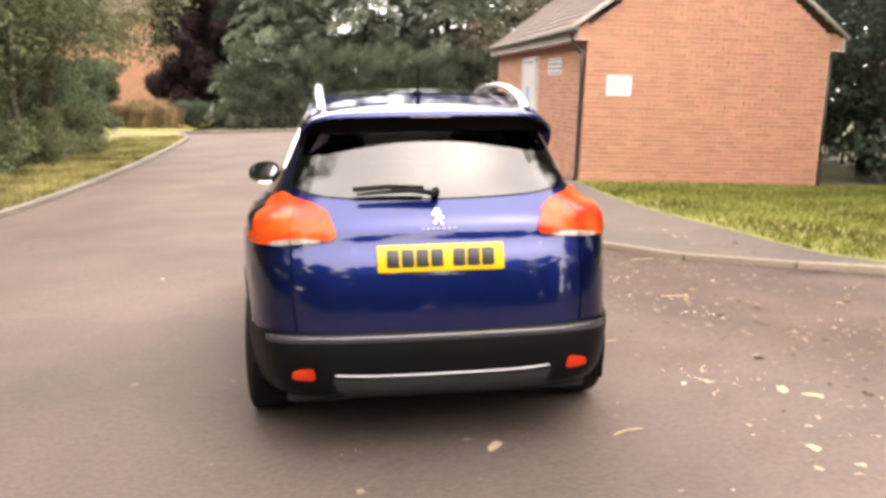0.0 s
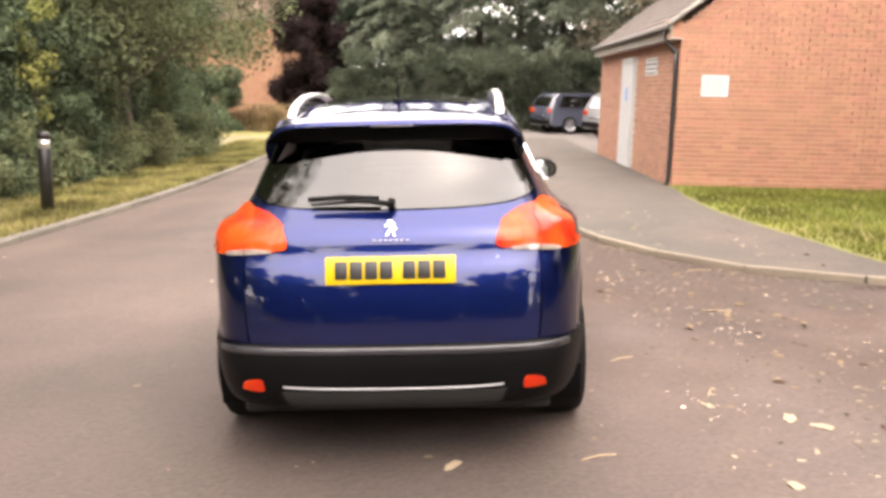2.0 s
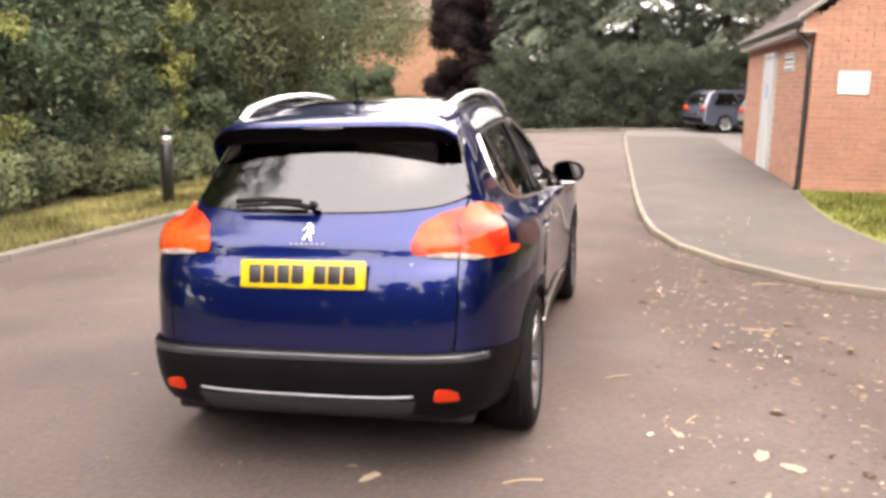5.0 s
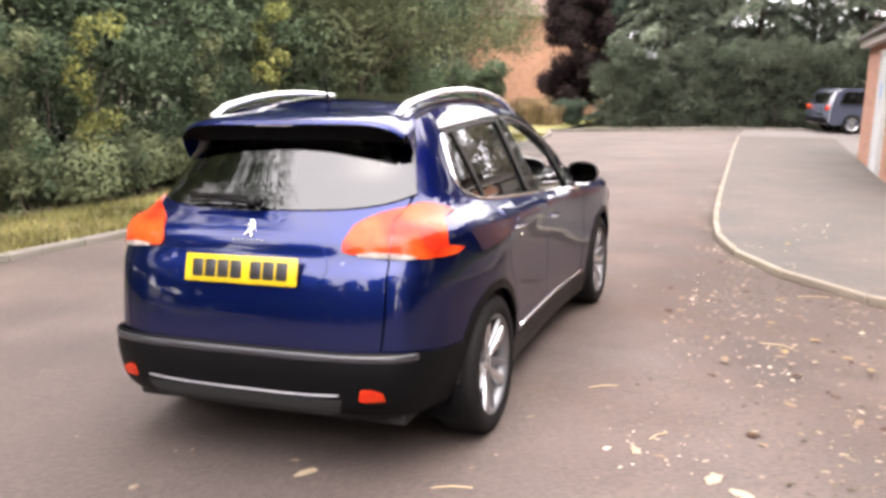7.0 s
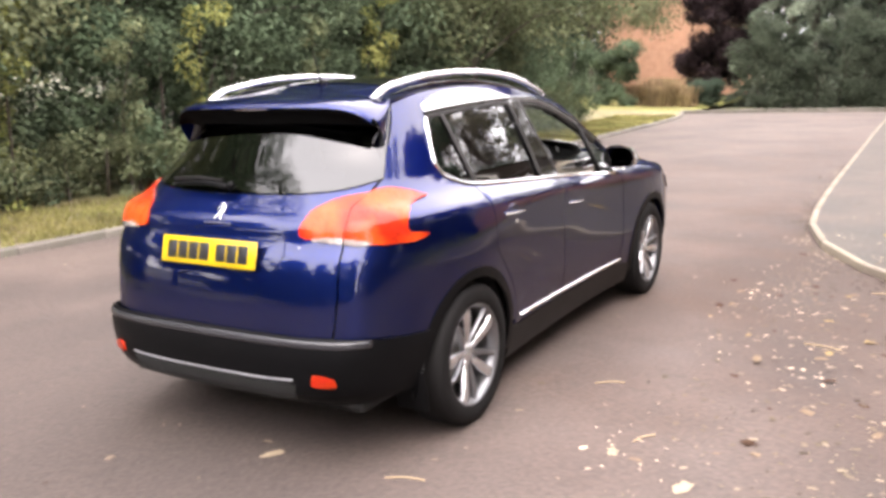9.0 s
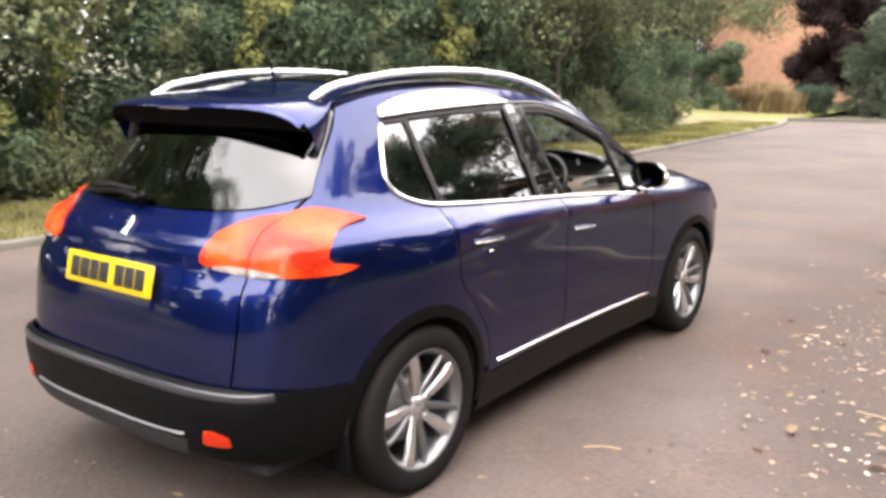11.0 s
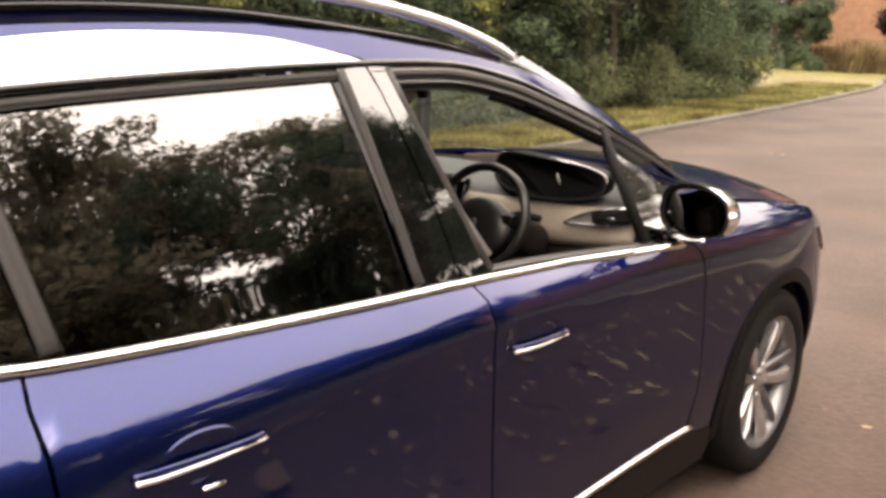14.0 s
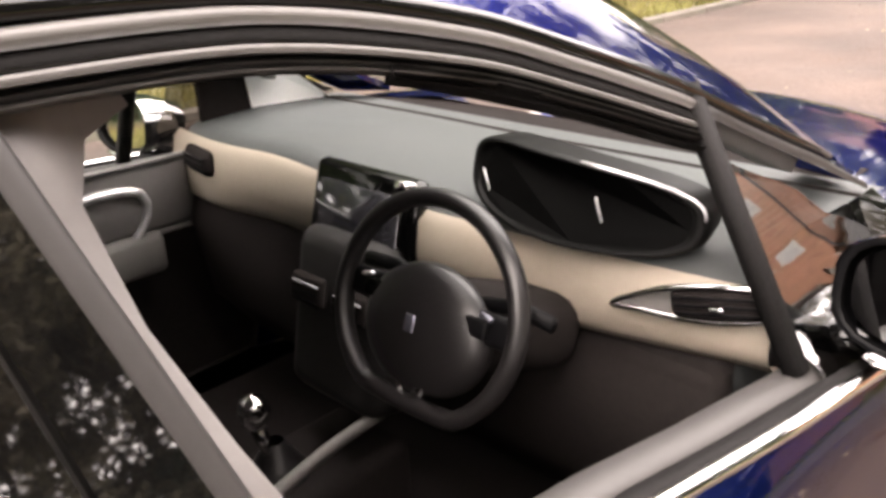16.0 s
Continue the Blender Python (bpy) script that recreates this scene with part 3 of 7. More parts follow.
def tree(x, y, height, spread, seed, mat, label, leaves=22000, size=0.10, trunk=0.16, low=0.3, clumps=46, droop=0.2, puff=1.0, flat=0.75, bias=1.0):
    """A tapered trunk with limbs, and a crown of clumps of leaves with gaps between."""
    r = random.Random(seed)
    root = thing("tree", label, "tree", pose(x, y, level(x, y) - 0.05))
    lean = Vector((r.uniform(-0.05, 0.05), r.uniform(-0.05, 0.05), 1))
    tops = [lean * (height * 0.85 * k / 8) + Vector((r.uniform(-0.1, 0.1), r.uniform(-0.1, 0.1), 0)) * (k / 4) for k in range(9)]
    v, f = sweep(tops, ring(trunk, n=9), up=(0, 1, 0), scale=lambda t: 1.0 - 0.85 * t)
    cs, rs = [], []
    for i in range(clumps):
        h = low + (1 - low) * r.random() ** bias
        reach = spread * math.sqrt(max(0.05, 1 - ((h - 0.55) / 0.55) ** 2)) * r.uniform(0.25, 1.05)
        a = r.uniform(0, 6.28)
        c = Vector((math.cos(a) * reach, math.sin(a) * reach, h * height))
        cs.append(c)
        rs.append(spread * puff * r.uniform(0.16, 0.34))
        if i % 2 == 0:
            start = tops[min(8, max(1, int(h * 7)))]
            mid = (start + c) / 2 + Vector((0, 0, 0.15 * spread))
            bv, bf = sweep(smooth_line([start, mid, c], 0.5), ring(trunk * 0.28, n=5), up=(0.1, 0.2, 1), scale=lambda t: 1 - 0.8 * t)
            k = len(v)
            v += bv
            f += [tuple(q + k for q in face) for face in bf]
    part("trunk", (v, f), M_BARK, root, "brown bark trunk and limbs")
    lv, lf = leaf_cloud(cs, rs, leaves, size, seed, flat=flat, droop=droop)
    part("crown", fast_mesh("crown", lv, lf, mat), mat, root)
    return root


def hedge(name, pts, height, depth, seed, mat, label, leaves, size, rough=0.35, category="hedge"):
    """A hedge: clumps of leaves along a line, on many thin stems."""
    r = random.Random(seed)
    root = thing(name, label, category, pose(0, 0, 0))
    line = smooth_line([(*p, 0) for p in pts], 0.45)
    cs, rs, v, f = [], [], [], []
    for p in line:
        z0 = level(p.x, p.y)
        n = max(2, int(height / 0.5))
        for k in range(n):
            h = (k + r.random()) / n
            cs.append((p.x + r.uniform(-depth, depth) * (1.05 - 0.5 * h), p.y + r.uniform(-0.3, 0.3), z0 + 0.15 + h * height * r.uniform(1 - rough, 1.0 + rough * 0.4)))
            rs.append(r.uniform(0.3, 0.62) * (0.6 + 0.12 * height))
        if r.random() < 0.6:
            bv, bf = rod((p.x, p.y, z0 - 0.05), (p.x + r.uniform(-0.4, 0.4), p.y + r.uniform(-0.4, 0.4), z0 + height * 0.8), 0.035, 5, 0.01)
            k = len(v)
            v += bv
            f += [tuple(q + k for q in face) for face in bf]
    tagged(part("stem_tangle", (v, f), M_BARK, root, "thin brown stems"), kind="stuff")
    lv, lf = leaf_cloud(cs, rs, leaves, size, seed)
    part("foliage", fast_mesh("foliage", lv, lf, mat), mat, root)
    return root


def conifer(x, y, height, spread, seed, mat, label, boughs=120, sprays=300):
    """A tapered trunk with tiers of drooping boughs, each a fan of short sprays."""
    r = np.random.RandomState(seed)
    root = thing("conifer", label, "tree", pose(x, y, level(x, y) - 0.05))
    part("trunk", rod((0, 0, 0), (0, 0, height * 0.97), 0.20, 9, 0.02), M_BARK, root, "brown bark trunk")
    vs = []
    for _ in range(boughs):
        h, a = 0.03 + 0.95 * r.rand() ** 1.15, r.uniform(0, 6.283)
        reach = spread * (1.03 - h) ** 0.75 * r.uniform(0.65, 1.12)
        t = r.rand(sprays) ** 0.6
        side = r.normal(0, 0.16, sprays) * reach * (1.15 - t) + r.normal(0, 0.05, sprays)
        z = h * height + reach * (0.22 * t - 0.52 * t * t) - 0.30 * np.abs(side) + r.normal(0, 0.05, sprays)
        out, across = np.array([math.cos(a), math.sin(a), 0]), np.array([-math.sin(a), math.cos(a), 0])
        p = out * (t * reach)[:, None] + across * side[:, None] + np.array([0, 0, 1]) * z[:, None]
        d = out + across * (side * 1.6 / max(0.3, reach))[:, None] + r.normal(0, 0.35, (sprays, 3)) + np.array([0, 0, -0.35])
        d /= np.linalg.norm(d, axis=1)[:, None]
        w = np.cross(d, np.array([0, 0, 1]) + r.normal(0, 0.3, (sprays, 3)))
        w /= np.linalg.norm(w, axis=1)[:, None]
        n = r.uniform(0.14, 0.30, sprays)[:, None]
        vs.append(np.stack([p - w * n * 0.24, p + w * n * 0.24, p + d * n], 1).reshape(-1, 3))
    v = np.concatenate(vs)
    part("crown", fast_mesh("crown", v, np.arange(len(v), dtype=np.int32).reshape(-1, 3), mat), mat, root)
    return root


def sapling(x, y, height, seed, mat, label):
    """A slim self-sown sapling: a whip of a stem in a loose column of leaves."""
    r = random.Random(seed)
    root = thing("sapling", label, "sapling", pose(x, y, level(x, y) + 0.03), group="saplings along the verge")
    line = smooth_line([(0, 0, 0), (r.uniform(-0.1, 0.1), r.uniform(-0.1, 0.1), height * 0.5), (r.uniform(-0.25, 0.25), r.uniform(-0.2, 0.2), height)], 0.2)
    part("trunk", sweep(line, ring(0.018, n=6), up=(0, 1, 0), scale=lambda t: 1 - 0.75 * t), M_BARK, root, "thin brown stem")
    cs, rs = [], []
    for k in range(int(height * 5)):
        q = line[min(len(line) - 1, int(len(line) * (0.12 + 0.9 * k / (height * 5))))]
        cs.append(q + Vector((r.uniform(-0.22, 0.22), r.uniform(-0.22, 0.22), r.uniform(-0.1, 0.1))))
        rs.append(r.uniform(0.10, 0.22))
    lv, lf = leaf_cloud(cs, rs, int(520 * height), 0.042, seed, flat=0.8, droop=0.6)
    part("crown", fast_mesh("crown", lv, lf, mat), mat, root)
    return root


hedge("hedge_row", [(-8.1, -5), (-8.0, 0), (-7.7, 5), (-7.2, 10), (-7.0, 15), (-7.2, 20.9)], 2.4, 0.75, 11, M_LEAF, "dense overgrown green hedge behind the verge", 150000, 0.048, 0.6)
hedge("shrub_row", [(-7.2, 1.5), (-7.1, 5), (-6.7, 9), (-6.4, 14), (-6.3, 18.0)], 0.9, 0.4, 12, M_LEAF2, "low scrubby shrubs and brambles at the hedge foot", 36000, 0.04, 0.6, category="shrubs")
for i, (x, y, h, m) in enumerate(((-7.2, -2.6, 2.3, M_LIME), (-7.3, -0.4, 2.9, M_LEAF2), (-6.9, 1.9, 2.5, M_LIME), (-7.1, 3.1, 3.0, M_LIME), (-6.8, 4.6, 2.2, M_LEAF2), (-6.9, 6.0, 2.6, M_LIME), (-6.6, 8.3, 2.4, M_LEAF2), (-6.6, 10.2, 3.0, M_LIME), (-6.3, 12.6, 2.2, M_LEAF2), (-6.4, 15.4, 2.7, M_LEAF2))):
    sapling(x, y, h, 160 + i, m, "slim self-sown sapling with pale yellowish green leaves" if m is M_LIME else "slim sapling with olive green leaves")
for i, (x, y, h, s) in enumerate(((-9.8, -4, 13, 3.9), (-9.3, 1.5, 13.5, 3.9), (-9.3, 7, 11.5, 3.5), (-8.9, 11.5, 10.5, 3.3), (-8.6, 16, 10.5, 3.4), (-9.1, 20.0, 10.5, 2.6))):
    tree(x, y, h, s, 40 + i, (M_LEAF, M_LEAF2, M_LEAF)[i % 3], "tall broadleaved tree with dense green crown", 62000, 0.062, 0.17, 0.19, 84, bias=1.5)
hedge("wood_underwood", [(-11.6, -7), (-11.3, 0), (-11.0, 8), (-10.6, 16), (-10.4, 20)], 2.6, 0.8, 16, M_LEAFDARK, "dark underwood between the trees behind the hedge", 22000, 0.09, 0.7, category="underwood")
for i, (x, y) in enumerate(((-14.5, -4), (-14.5, 4.5), (-13.8, 12), (-13.6, 20), (-19, 0), (-18, 9), (-18, 17))):
    tree(x, y, 14.5, 3.9, 60 + i, M_LEAFDARK, "tall dark woodland tree behind the hedge", 24000, 0.17, 0.22, 0.16, 64)
tree(-6.4, 13.5, 8.0, 2.9, 71, M_LEAF2, "young tree overhanging the road with drooping boughs", 46000, 0.055, 0.10, 0.34, 56, droop=0.8)
tree(-6.5, 36.5, 6.2, 1.7, 72, M_PURPLE, "dark purple-leaved tree before the far house", 44000, 0.08, 0.14, 0.20, 70, droop=0.6, puff=1.05)
for i, (x, y, h, s) in enumerate(((-5.0, 46, 14, 4.2), (-3.2, 52, 15, 4.5), (-8.0, 58, 14, 4.5), (-19.5, 50, 14, 5.0), (-23, 44, 14, 5.0))):
    tree(x, y, h, s, 76 + i, M_LEAFDARK, "tall dark tree behind the far hedge", 24000, 0.14, 0.22, 0.06, 80)
for i, (x, y, h, s) in enumerate(((9.6, 21.5, 14.2, 3.6), (13.2, 24.5, 15.5, 3.8), (8.8, 31.5, 17, 4.0))):
    tree(x, y, h, s, 106 + i, M_YARD, "dark tree standing behind the brick hut", 22000, 0.11, 0.18, 0.08, 64, puff=0.9)
hedge("clipped_hedge", [(-3.9, 30.5), (-1, 30.8), (4, 31.8), (9, 33)], 2.9, 0.55, 13, M_HEDGE, "tall dark clipped hedge across the road's end", 75000, 0.062, 0.12)
for i, (x, y, h, s) in enumerate(((-2.6, 35.5, 12, 3.6), (1.2, 35, 12, 3.8), (5.0, 36, 12, 3.8), (8.8, 36, 12, 3.9), (-0.6, 40, 15, 4.6), (3.4, 41, 16, 4.6), (7.5, 41, 15, 4.6), (12.5, 35, 13, 4.2), (14.5, 41, 16, 4.8))):
    conifer(x, y, h, s, 80 + i, M_CONIFER, "tall grey-green conifer with drooping boughs closing the view")
for i, (x, y, h, s, m) in enumerate(((-1.5, 48, 17, 5.5, M_LEAFDARK), (7.5, 48, 17, 5.5, M_LEAFDARK), (-13, 56, 13, 4.5, M_LEAFDARK), (-20, 40, 13, 4.5, M_LEAFDARK), (-18, 31, 12, 4, M_LEAF))):
    tree(x, y, h, s, 90 + i, m, "tall dark grey-green tree closing the view", 26000, 0.14, 0.22, 0.08, 84, droop=0.5, flat=0.6)
for i, (x, y, h, s) in enumerate(((11.3, 13.5, 11.5, 3.2), (13.4, 8.6, 12.4, 3.4), (12.3, 18.5, 13.0, 3.5))):
    tree(x, y, h, s, 100 + i, M_LEAFDARK, "dark tree standing beside the brick hut", 30000, 0.10, 0.18, 0.06, 56, puff=0.85)
for i, (x, y, h, s) in enumerate(((13.5, 6.2, 15.0, 3.9), (12.6, 2.4, 13.2, 3.7), (13.4, -1.5, 12.4, 3.6), (12.4, -5.5, 10.6, 3.5), (14.5, -9.5, 12.0, 3.4), (17.5, 0.0, 14, 3.9), (17, 4.5, 16, 4.0), (17, 9.5, 17.0, 4.0), (14.6, 13.0, 15.5, 3.9), (16, 19, 16, 4.0), (9.5, -4.0, 10.8, 2.9))):
    tree(x, y, h, s, 110 + i, M_YARD, "dark tree in a row across the yard", 18000, 0.15, 0.16, 0.06, 70, puff=0.85)
for i, (x, y, h, s) in enumerate(((-6.5, -14, 8.0, 3.0), (-11, -10, 9, 3.2), (-1.0, -17, 7.5, 3.0), (4.5, -16, 7.5, 3.0), (9.5, -15, 8.5, 3.2))):
    tree(x, y, h, s, 120 + i, M_LEAFDARK, "dark tree at the end of the yard", 9000, 0.24, 0.18, 0.1, 46)

# out of view, added to block the horizon's glow under the mirrored trees
hedge("added_yard_hedge", [(15.5, -16), (15.8, -8), (15.8, 0), (15.8, 8), (15.5, 15), (14, 22), (12.5, 29)], 4.8, 0.9, 14, M_YARD, "tall dark hedge added across the yard to block horizon glow", 30000, 0.17)

tree(-13.2, 38.5, 10, 3.7, 73, M_LEAF2, "leafy tree overhanging the far house", 36000, 0.075, 0.18, 0.38, 64, droop=0.5)

hedge("far_hedge", [(-25, 33), (-19, 36.5), (-13.6, 40.5)], 5.0, 0.9, 17, M_LEAFDARK, "tall dark hedge beside the far house", 26000, 0.10)
# out of view, added to darken what the lower tailgate mirrors
hedge("added_rear_hedge", [(-10, -12.5), (-4, -14), (2, -14.5), (10, -13)], 3.6, 0.9, 15, M_LEAFDARK, "tall dark hedge added behind to darken the tailgate reflection", 22000, 0.24)

# ---- far house and its planting ----
house = thing("far_house", "far pinkish brick house glimpsed between trees", "house", pose(-10.5, 45, level(-10.5), 0, 0, 8))
M_FARBRICK = surface("far_brick", (0.57, 0.325, 0.215), 0.85, vary=0.15, scale=1.5, fine=25, second=(0.46, 0.25, 0.16), mix_scale=3)
part("wall", box(8.0, 6.0, 5.4, 0.02, pose(-0.6, 3, 2.7)), M_FARBRICK, house, smooth=False)
rf = bmesh.new()
pts = [(-4.9, -0.4, 5.35), (3.7, -0.4, 5.35), (3.7, 6.4, 5.35), (-4.9, 6.4, 5.35), (-4.9, 3, 8.0), (3.7, 3, 8.0)]
vv = [rf.verts.new(p) for p in pts]
for q in ((0, 1, 5, 4), (2, 3, 4, 5), (0, 4, 3), (1, 2, 5), (0, 3, 2, 1)):
    rf.faces.new([vv[k] for k in q])
part("roof", rf, surface("far_tile", (0.112, 0.063, 0.049), 0.8), house, smooth=False)
hedge("green_shrub", [(-9.7, 30.5), (-8.8, 30.6)], 2.3, 0.3, 131, M_LEAF, "upright bright green shrub on the far lawn", 9000, 0.07, 0.15, category="shrub")


def grass_clump(x, y, reach, tall, count, seed):
    """A fountain of long arching blades."""
    r = np.random.RandomState(seed)
    v, f = [], []
    for _ in range(count):
        a, lean, h = r.uniform(0, 6.28), r.uniform(0.05, 1.0), tall * r.uniform(0.45, 1.1)
        cx, cy, w = r.normal(0, reach * 0.3), r.normal(0, reach * 0.3), r.uniform(0.012, 0.03)
        dx, dy, k = math.cos(a), math.sin(a), len(v)
        for t, ww in ((0, 1.0), (0.5, 0.9), (0.85, 0.6)):
            q = lean * h * t * t
            v += [(cx + dx * q - dy * w * ww, cy + dy * q + dx * w * ww, h * t), (cx + dx * q + dy * w * ww, cy + dy * q - dx * w * ww, h * t)]
        v.append((cx + dx * lean * h, cy + dy * lean * h, h * 0.93))
        f += [(k, k + 1, k + 3, k + 2), (k + 2, k + 3, k + 5, k + 4), (k + 4, k + 5, k + 6)]
    return tagged(part("ornamental_grass", (v, f), M_TAN, smooth=False, m=pose(x, y, level(x, y) + 0.04)), "tall clump of tan ornamental grass on the far lawn", "grass", "tan grasses before the house", kind="stuff")


for k, (x, y, tall) in enumerate(((-8.2, 31.2, 0.9), (-7.4, 31.0, 1.15), (-6.7, 31.2, 0.85))):
    grass_clump(x, y, 0.9, tall, 1300, 140 + k)
hedge("low_shrub", [(-6.2, 31.2), (-5.6, 31.3)], 0.75, 0.25, 132, M_LEAFDARK, "low dark rounded shrub on the far lawn", 5000, 0.05, 0.15, category="shrub")

# ---- car body surface ----
def spline(xs, ys):
    """Natural cubic spline through points, as a function of arrays."""
    xs, ys = np.array(xs, float), np.array(ys, float)
    n, h = len(xs), np.diff(xs)
    A, r = np.eye(n), np.zeros(n)
    for i in range(1, n - 1):
        A[i, i - 1], A[i, i], A[i, i + 1] = h[i - 1], 2 * (h[i - 1] + h[i]), h[i]
        r[i] = 6 * ((ys[i + 1] - ys[i]) / h[i] - (ys[i] - ys[i - 1]) / h[i - 1])
    m = np.linalg.solve(A, r)

    def f(x):
        x = np.asarray(x, float)
        i = np.clip(np.searchsorted(xs, x) - 1, 0, n - 2)
        a, b = (xs[i + 1] - x) / h[i], (x - xs[i]) / h[i]
        return a * ys[i] + b * ys[i + 1] + ((a ** 3 - a) * m[i] + (b ** 3 - b) * m[i + 1]) * h[i] ** 2 / 6
    return f


def fritsch(xs, ys):
    """Monotone cubic through points: no overshoot at creases."""
    xs, ys = np.array(xs, float), np.array(ys, float)
    h, d = np.diff(xs), np.diff(ys) / np.diff(xs)
    m = np.concatenate([[d[0]], np.where(d[:-1] * d[1:] > 0, 2 * d[:-1] * d[1:] / np.where(d[:-1] + d[1:] == 0, 1, d[:-1] + d[1:]), 0), [d[-1]]])

    def f(x):
        x = np.clip(np.asarray(x, float), xs[0], xs[-1])
        i = np.clip(np.searchsorted(xs, x) - 1, 0, len(xs) - 2)
        t = (x - xs[i]) / h[i]
        return ((1 + 2 * t) * (1 - t) ** 2 * ys[i] + t * (1 - t) ** 2 * h[i] * m[i] + t * t * (3 - 2 * t) * ys[i + 1] + t * t * (t - 1) * h[i] * m[i + 1])
    return f


PLAN_Y = [-0.775, -0.768, -0.735, -0.66, -0.53, -0.36, -0.18, 0.0, 0.4, 0.9, 1.4, 1.95, 2.5, 2.85, 3.08, 3.24, 3.34, 3.385]
PLAN_BODY = [0, 0.34, 0.55, 0.685, 0.765, 0.815, 0.845, 0.86, 0.845, 0.826, 0.82, 0.832, 0.862, 0.85, 0.795, 0.66, 0.38, 0]
PLAN_GLASS = [0, 0.34, 0.55, 0.685, 0.765, 0.808, 0.828, 0.838, 0.845, 0.845, 0.84, 0.828, 0.81, 0.79, 0.75, 0.65, 0.38, 0]
_arc = np.concatenate([[0], np.cumsum(np.hypot(np.diff(PLAN_Y), np.diff(PLAN_BODY)))])
ARC_END = _arc[-1]
plan_y, plan_xb, plan_xg = spline(_arc, PLAN_Y), spline(_arc, PLAN_BODY), spline(_arc, PLAN_GLASS)
side_w = fritsch([0.16, 0.22, 0.30, 0.38, 0.50, 0.62, 0.74, 0.83, 0.89, 0.925, 0.955, 1.0, 1.1, 1.2, 1.3, 1.38, 1.44, 1.50],
                 [0.775, 0.795, 0.812, 0.824, 0.834, 0.834, 0.837, 0.841, 0.836, 0.812, 0.767, 0.735, 0.693, 0.648, 0.602, 0.562, 0.53, 0.49])
rear_y = fritsch([0.16, 0.24, 0.32, 0.40, 0.50, 0.60, 0.70, 0.80, 0.85, 0.90, 0.96, 1.0, 1.035, 1.1, 1.2, 1.3, 1.4, 1.5],
                 [-0.66, -0.70, -0.735, -0.745, -0.745, -0.738, -0.727, -0.709, -0.693, -0.663, -0.647, -0.622, -0.583, -0.52, -0.44, -0.365, -0.29, -0.215])
front_y = fritsch([0.16, 0.3, 0.5, 0.65, 0.78, 0.86, 0.92, 0.97, 1.02, 1.1, 1.2, 1.3, 1.4, 1.5],
                  [3.26, 3.35, 3.38, 3.37, 3.30, 3.17, 2.98, 2.66, 2.40, 2.26, 2.09, 1.90, 1.68, 1.42])
MID = 1.0


def shell(s, z, climb=1.0):
    """The right-hand body surface: arc s from the middle of the tail round to the nose, height z."""
    s, z = np.asarray(s, float), np.asarray(z, float)
    k = np.clip((z - 0.84) / 0.13, 0, 1)
    k = k * k * (3 - 2 * k)
    py = plan_y(s)
    # the shoulder climbs with the window line towards the tail
    a, b = np.clip((z - 0.72) / 0.12, 0, 1), np.clip((1.10 - z) / 0.10, 0, 1)
    rise = np.interp(py, [-0.30, 0.1, 0.45, 1.0, 1.5], [0.080, 0.064, 0.048, 0.024, 0.0]) * a * a * (3 - 2 * a) * b * climb
    x = (plan_xb(s) * (1 - k) + plan_xg(s) * k) * side_w(z - rise) / 0.842
    y = np.where(py < MID, MID - (MID - py) * (MID - rear_y(z)) / (MID + 0.775), MID + (py - MID) * (front_y(z) - MID) / 2.385)
    return np.stack([x, y, z + 0 * x], -1)


_S = np.linspace(0, ARC_END, 3000)


def s_at_y(y, z):
    """Arc of the side point at length y, height z."""
    p = shell(_S, np.full_like(_S, z))
    return float(np.interp(y, p[:, 1], _S))


def s_at_x(x, z):
    """Arc of the tail point at breadth x, height z."""
    p = shell(_S[:700], np.full(700, z))
    return float(np.interp(x, p[:, 0], _S[:700]))

# ---- the blue car: materials ----
def car_paint(name, colour, fleck):
    """Metallic paint under clear coat."""
    m, n, l, b = node_mat(name)
    t, r, x = n.new("ShaderNodeTexNoise"), n.new("ShaderNodeMapRange"), n.new("ShaderNodeMix")
    t.inputs["Scale"].default_value, t.inputs["Detail"].default_value = 900, 2
    l.new(n.new("ShaderNodeTexCoord").outputs["Object"], t.inputs["Vector"])
    r.inputs[1].default_value, r.inputs[2].default_value = 0.35, 0.7
    l.new(t.outputs[0], r.inputs[0])
    x.data_type = "RGBA"
    x.inputs["A"].default_value, x.inputs["B"].default_value = (*colour, 1), (*fleck, 1)
    l.new(r.outputs[0], x.inputs["Factor"])
    l.new(x.outputs["Result"], b.inputs["Base Color"])
    b.inputs["Metallic"].default_value, b.inputs["Roughness"].default_value, b.inputs["Specular IOR Level"].default_value = 0.92, 0.38, 0.0
    b.inputs["Specular Tint"].default_value = (0.12, 0.11, 0.30, 1)
    b.inputs["Coat Weight"].default_value, b.inputs["Coat IOR"].default_value = 1.0, 1.47
    d = n.new("ShaderNodeTexNoise")
    d.inputs["Scale"].default_value = 3.0
    q = n.new("ShaderNodeMapRange")
    q.inputs[3].default_value, q.inputs[4].default_value = 0.018, 0.05
    l.new(d.outputs[0], q.inputs[0])
    l.new(q.outputs[0], b.inputs["Coat Roughness"])
    return m


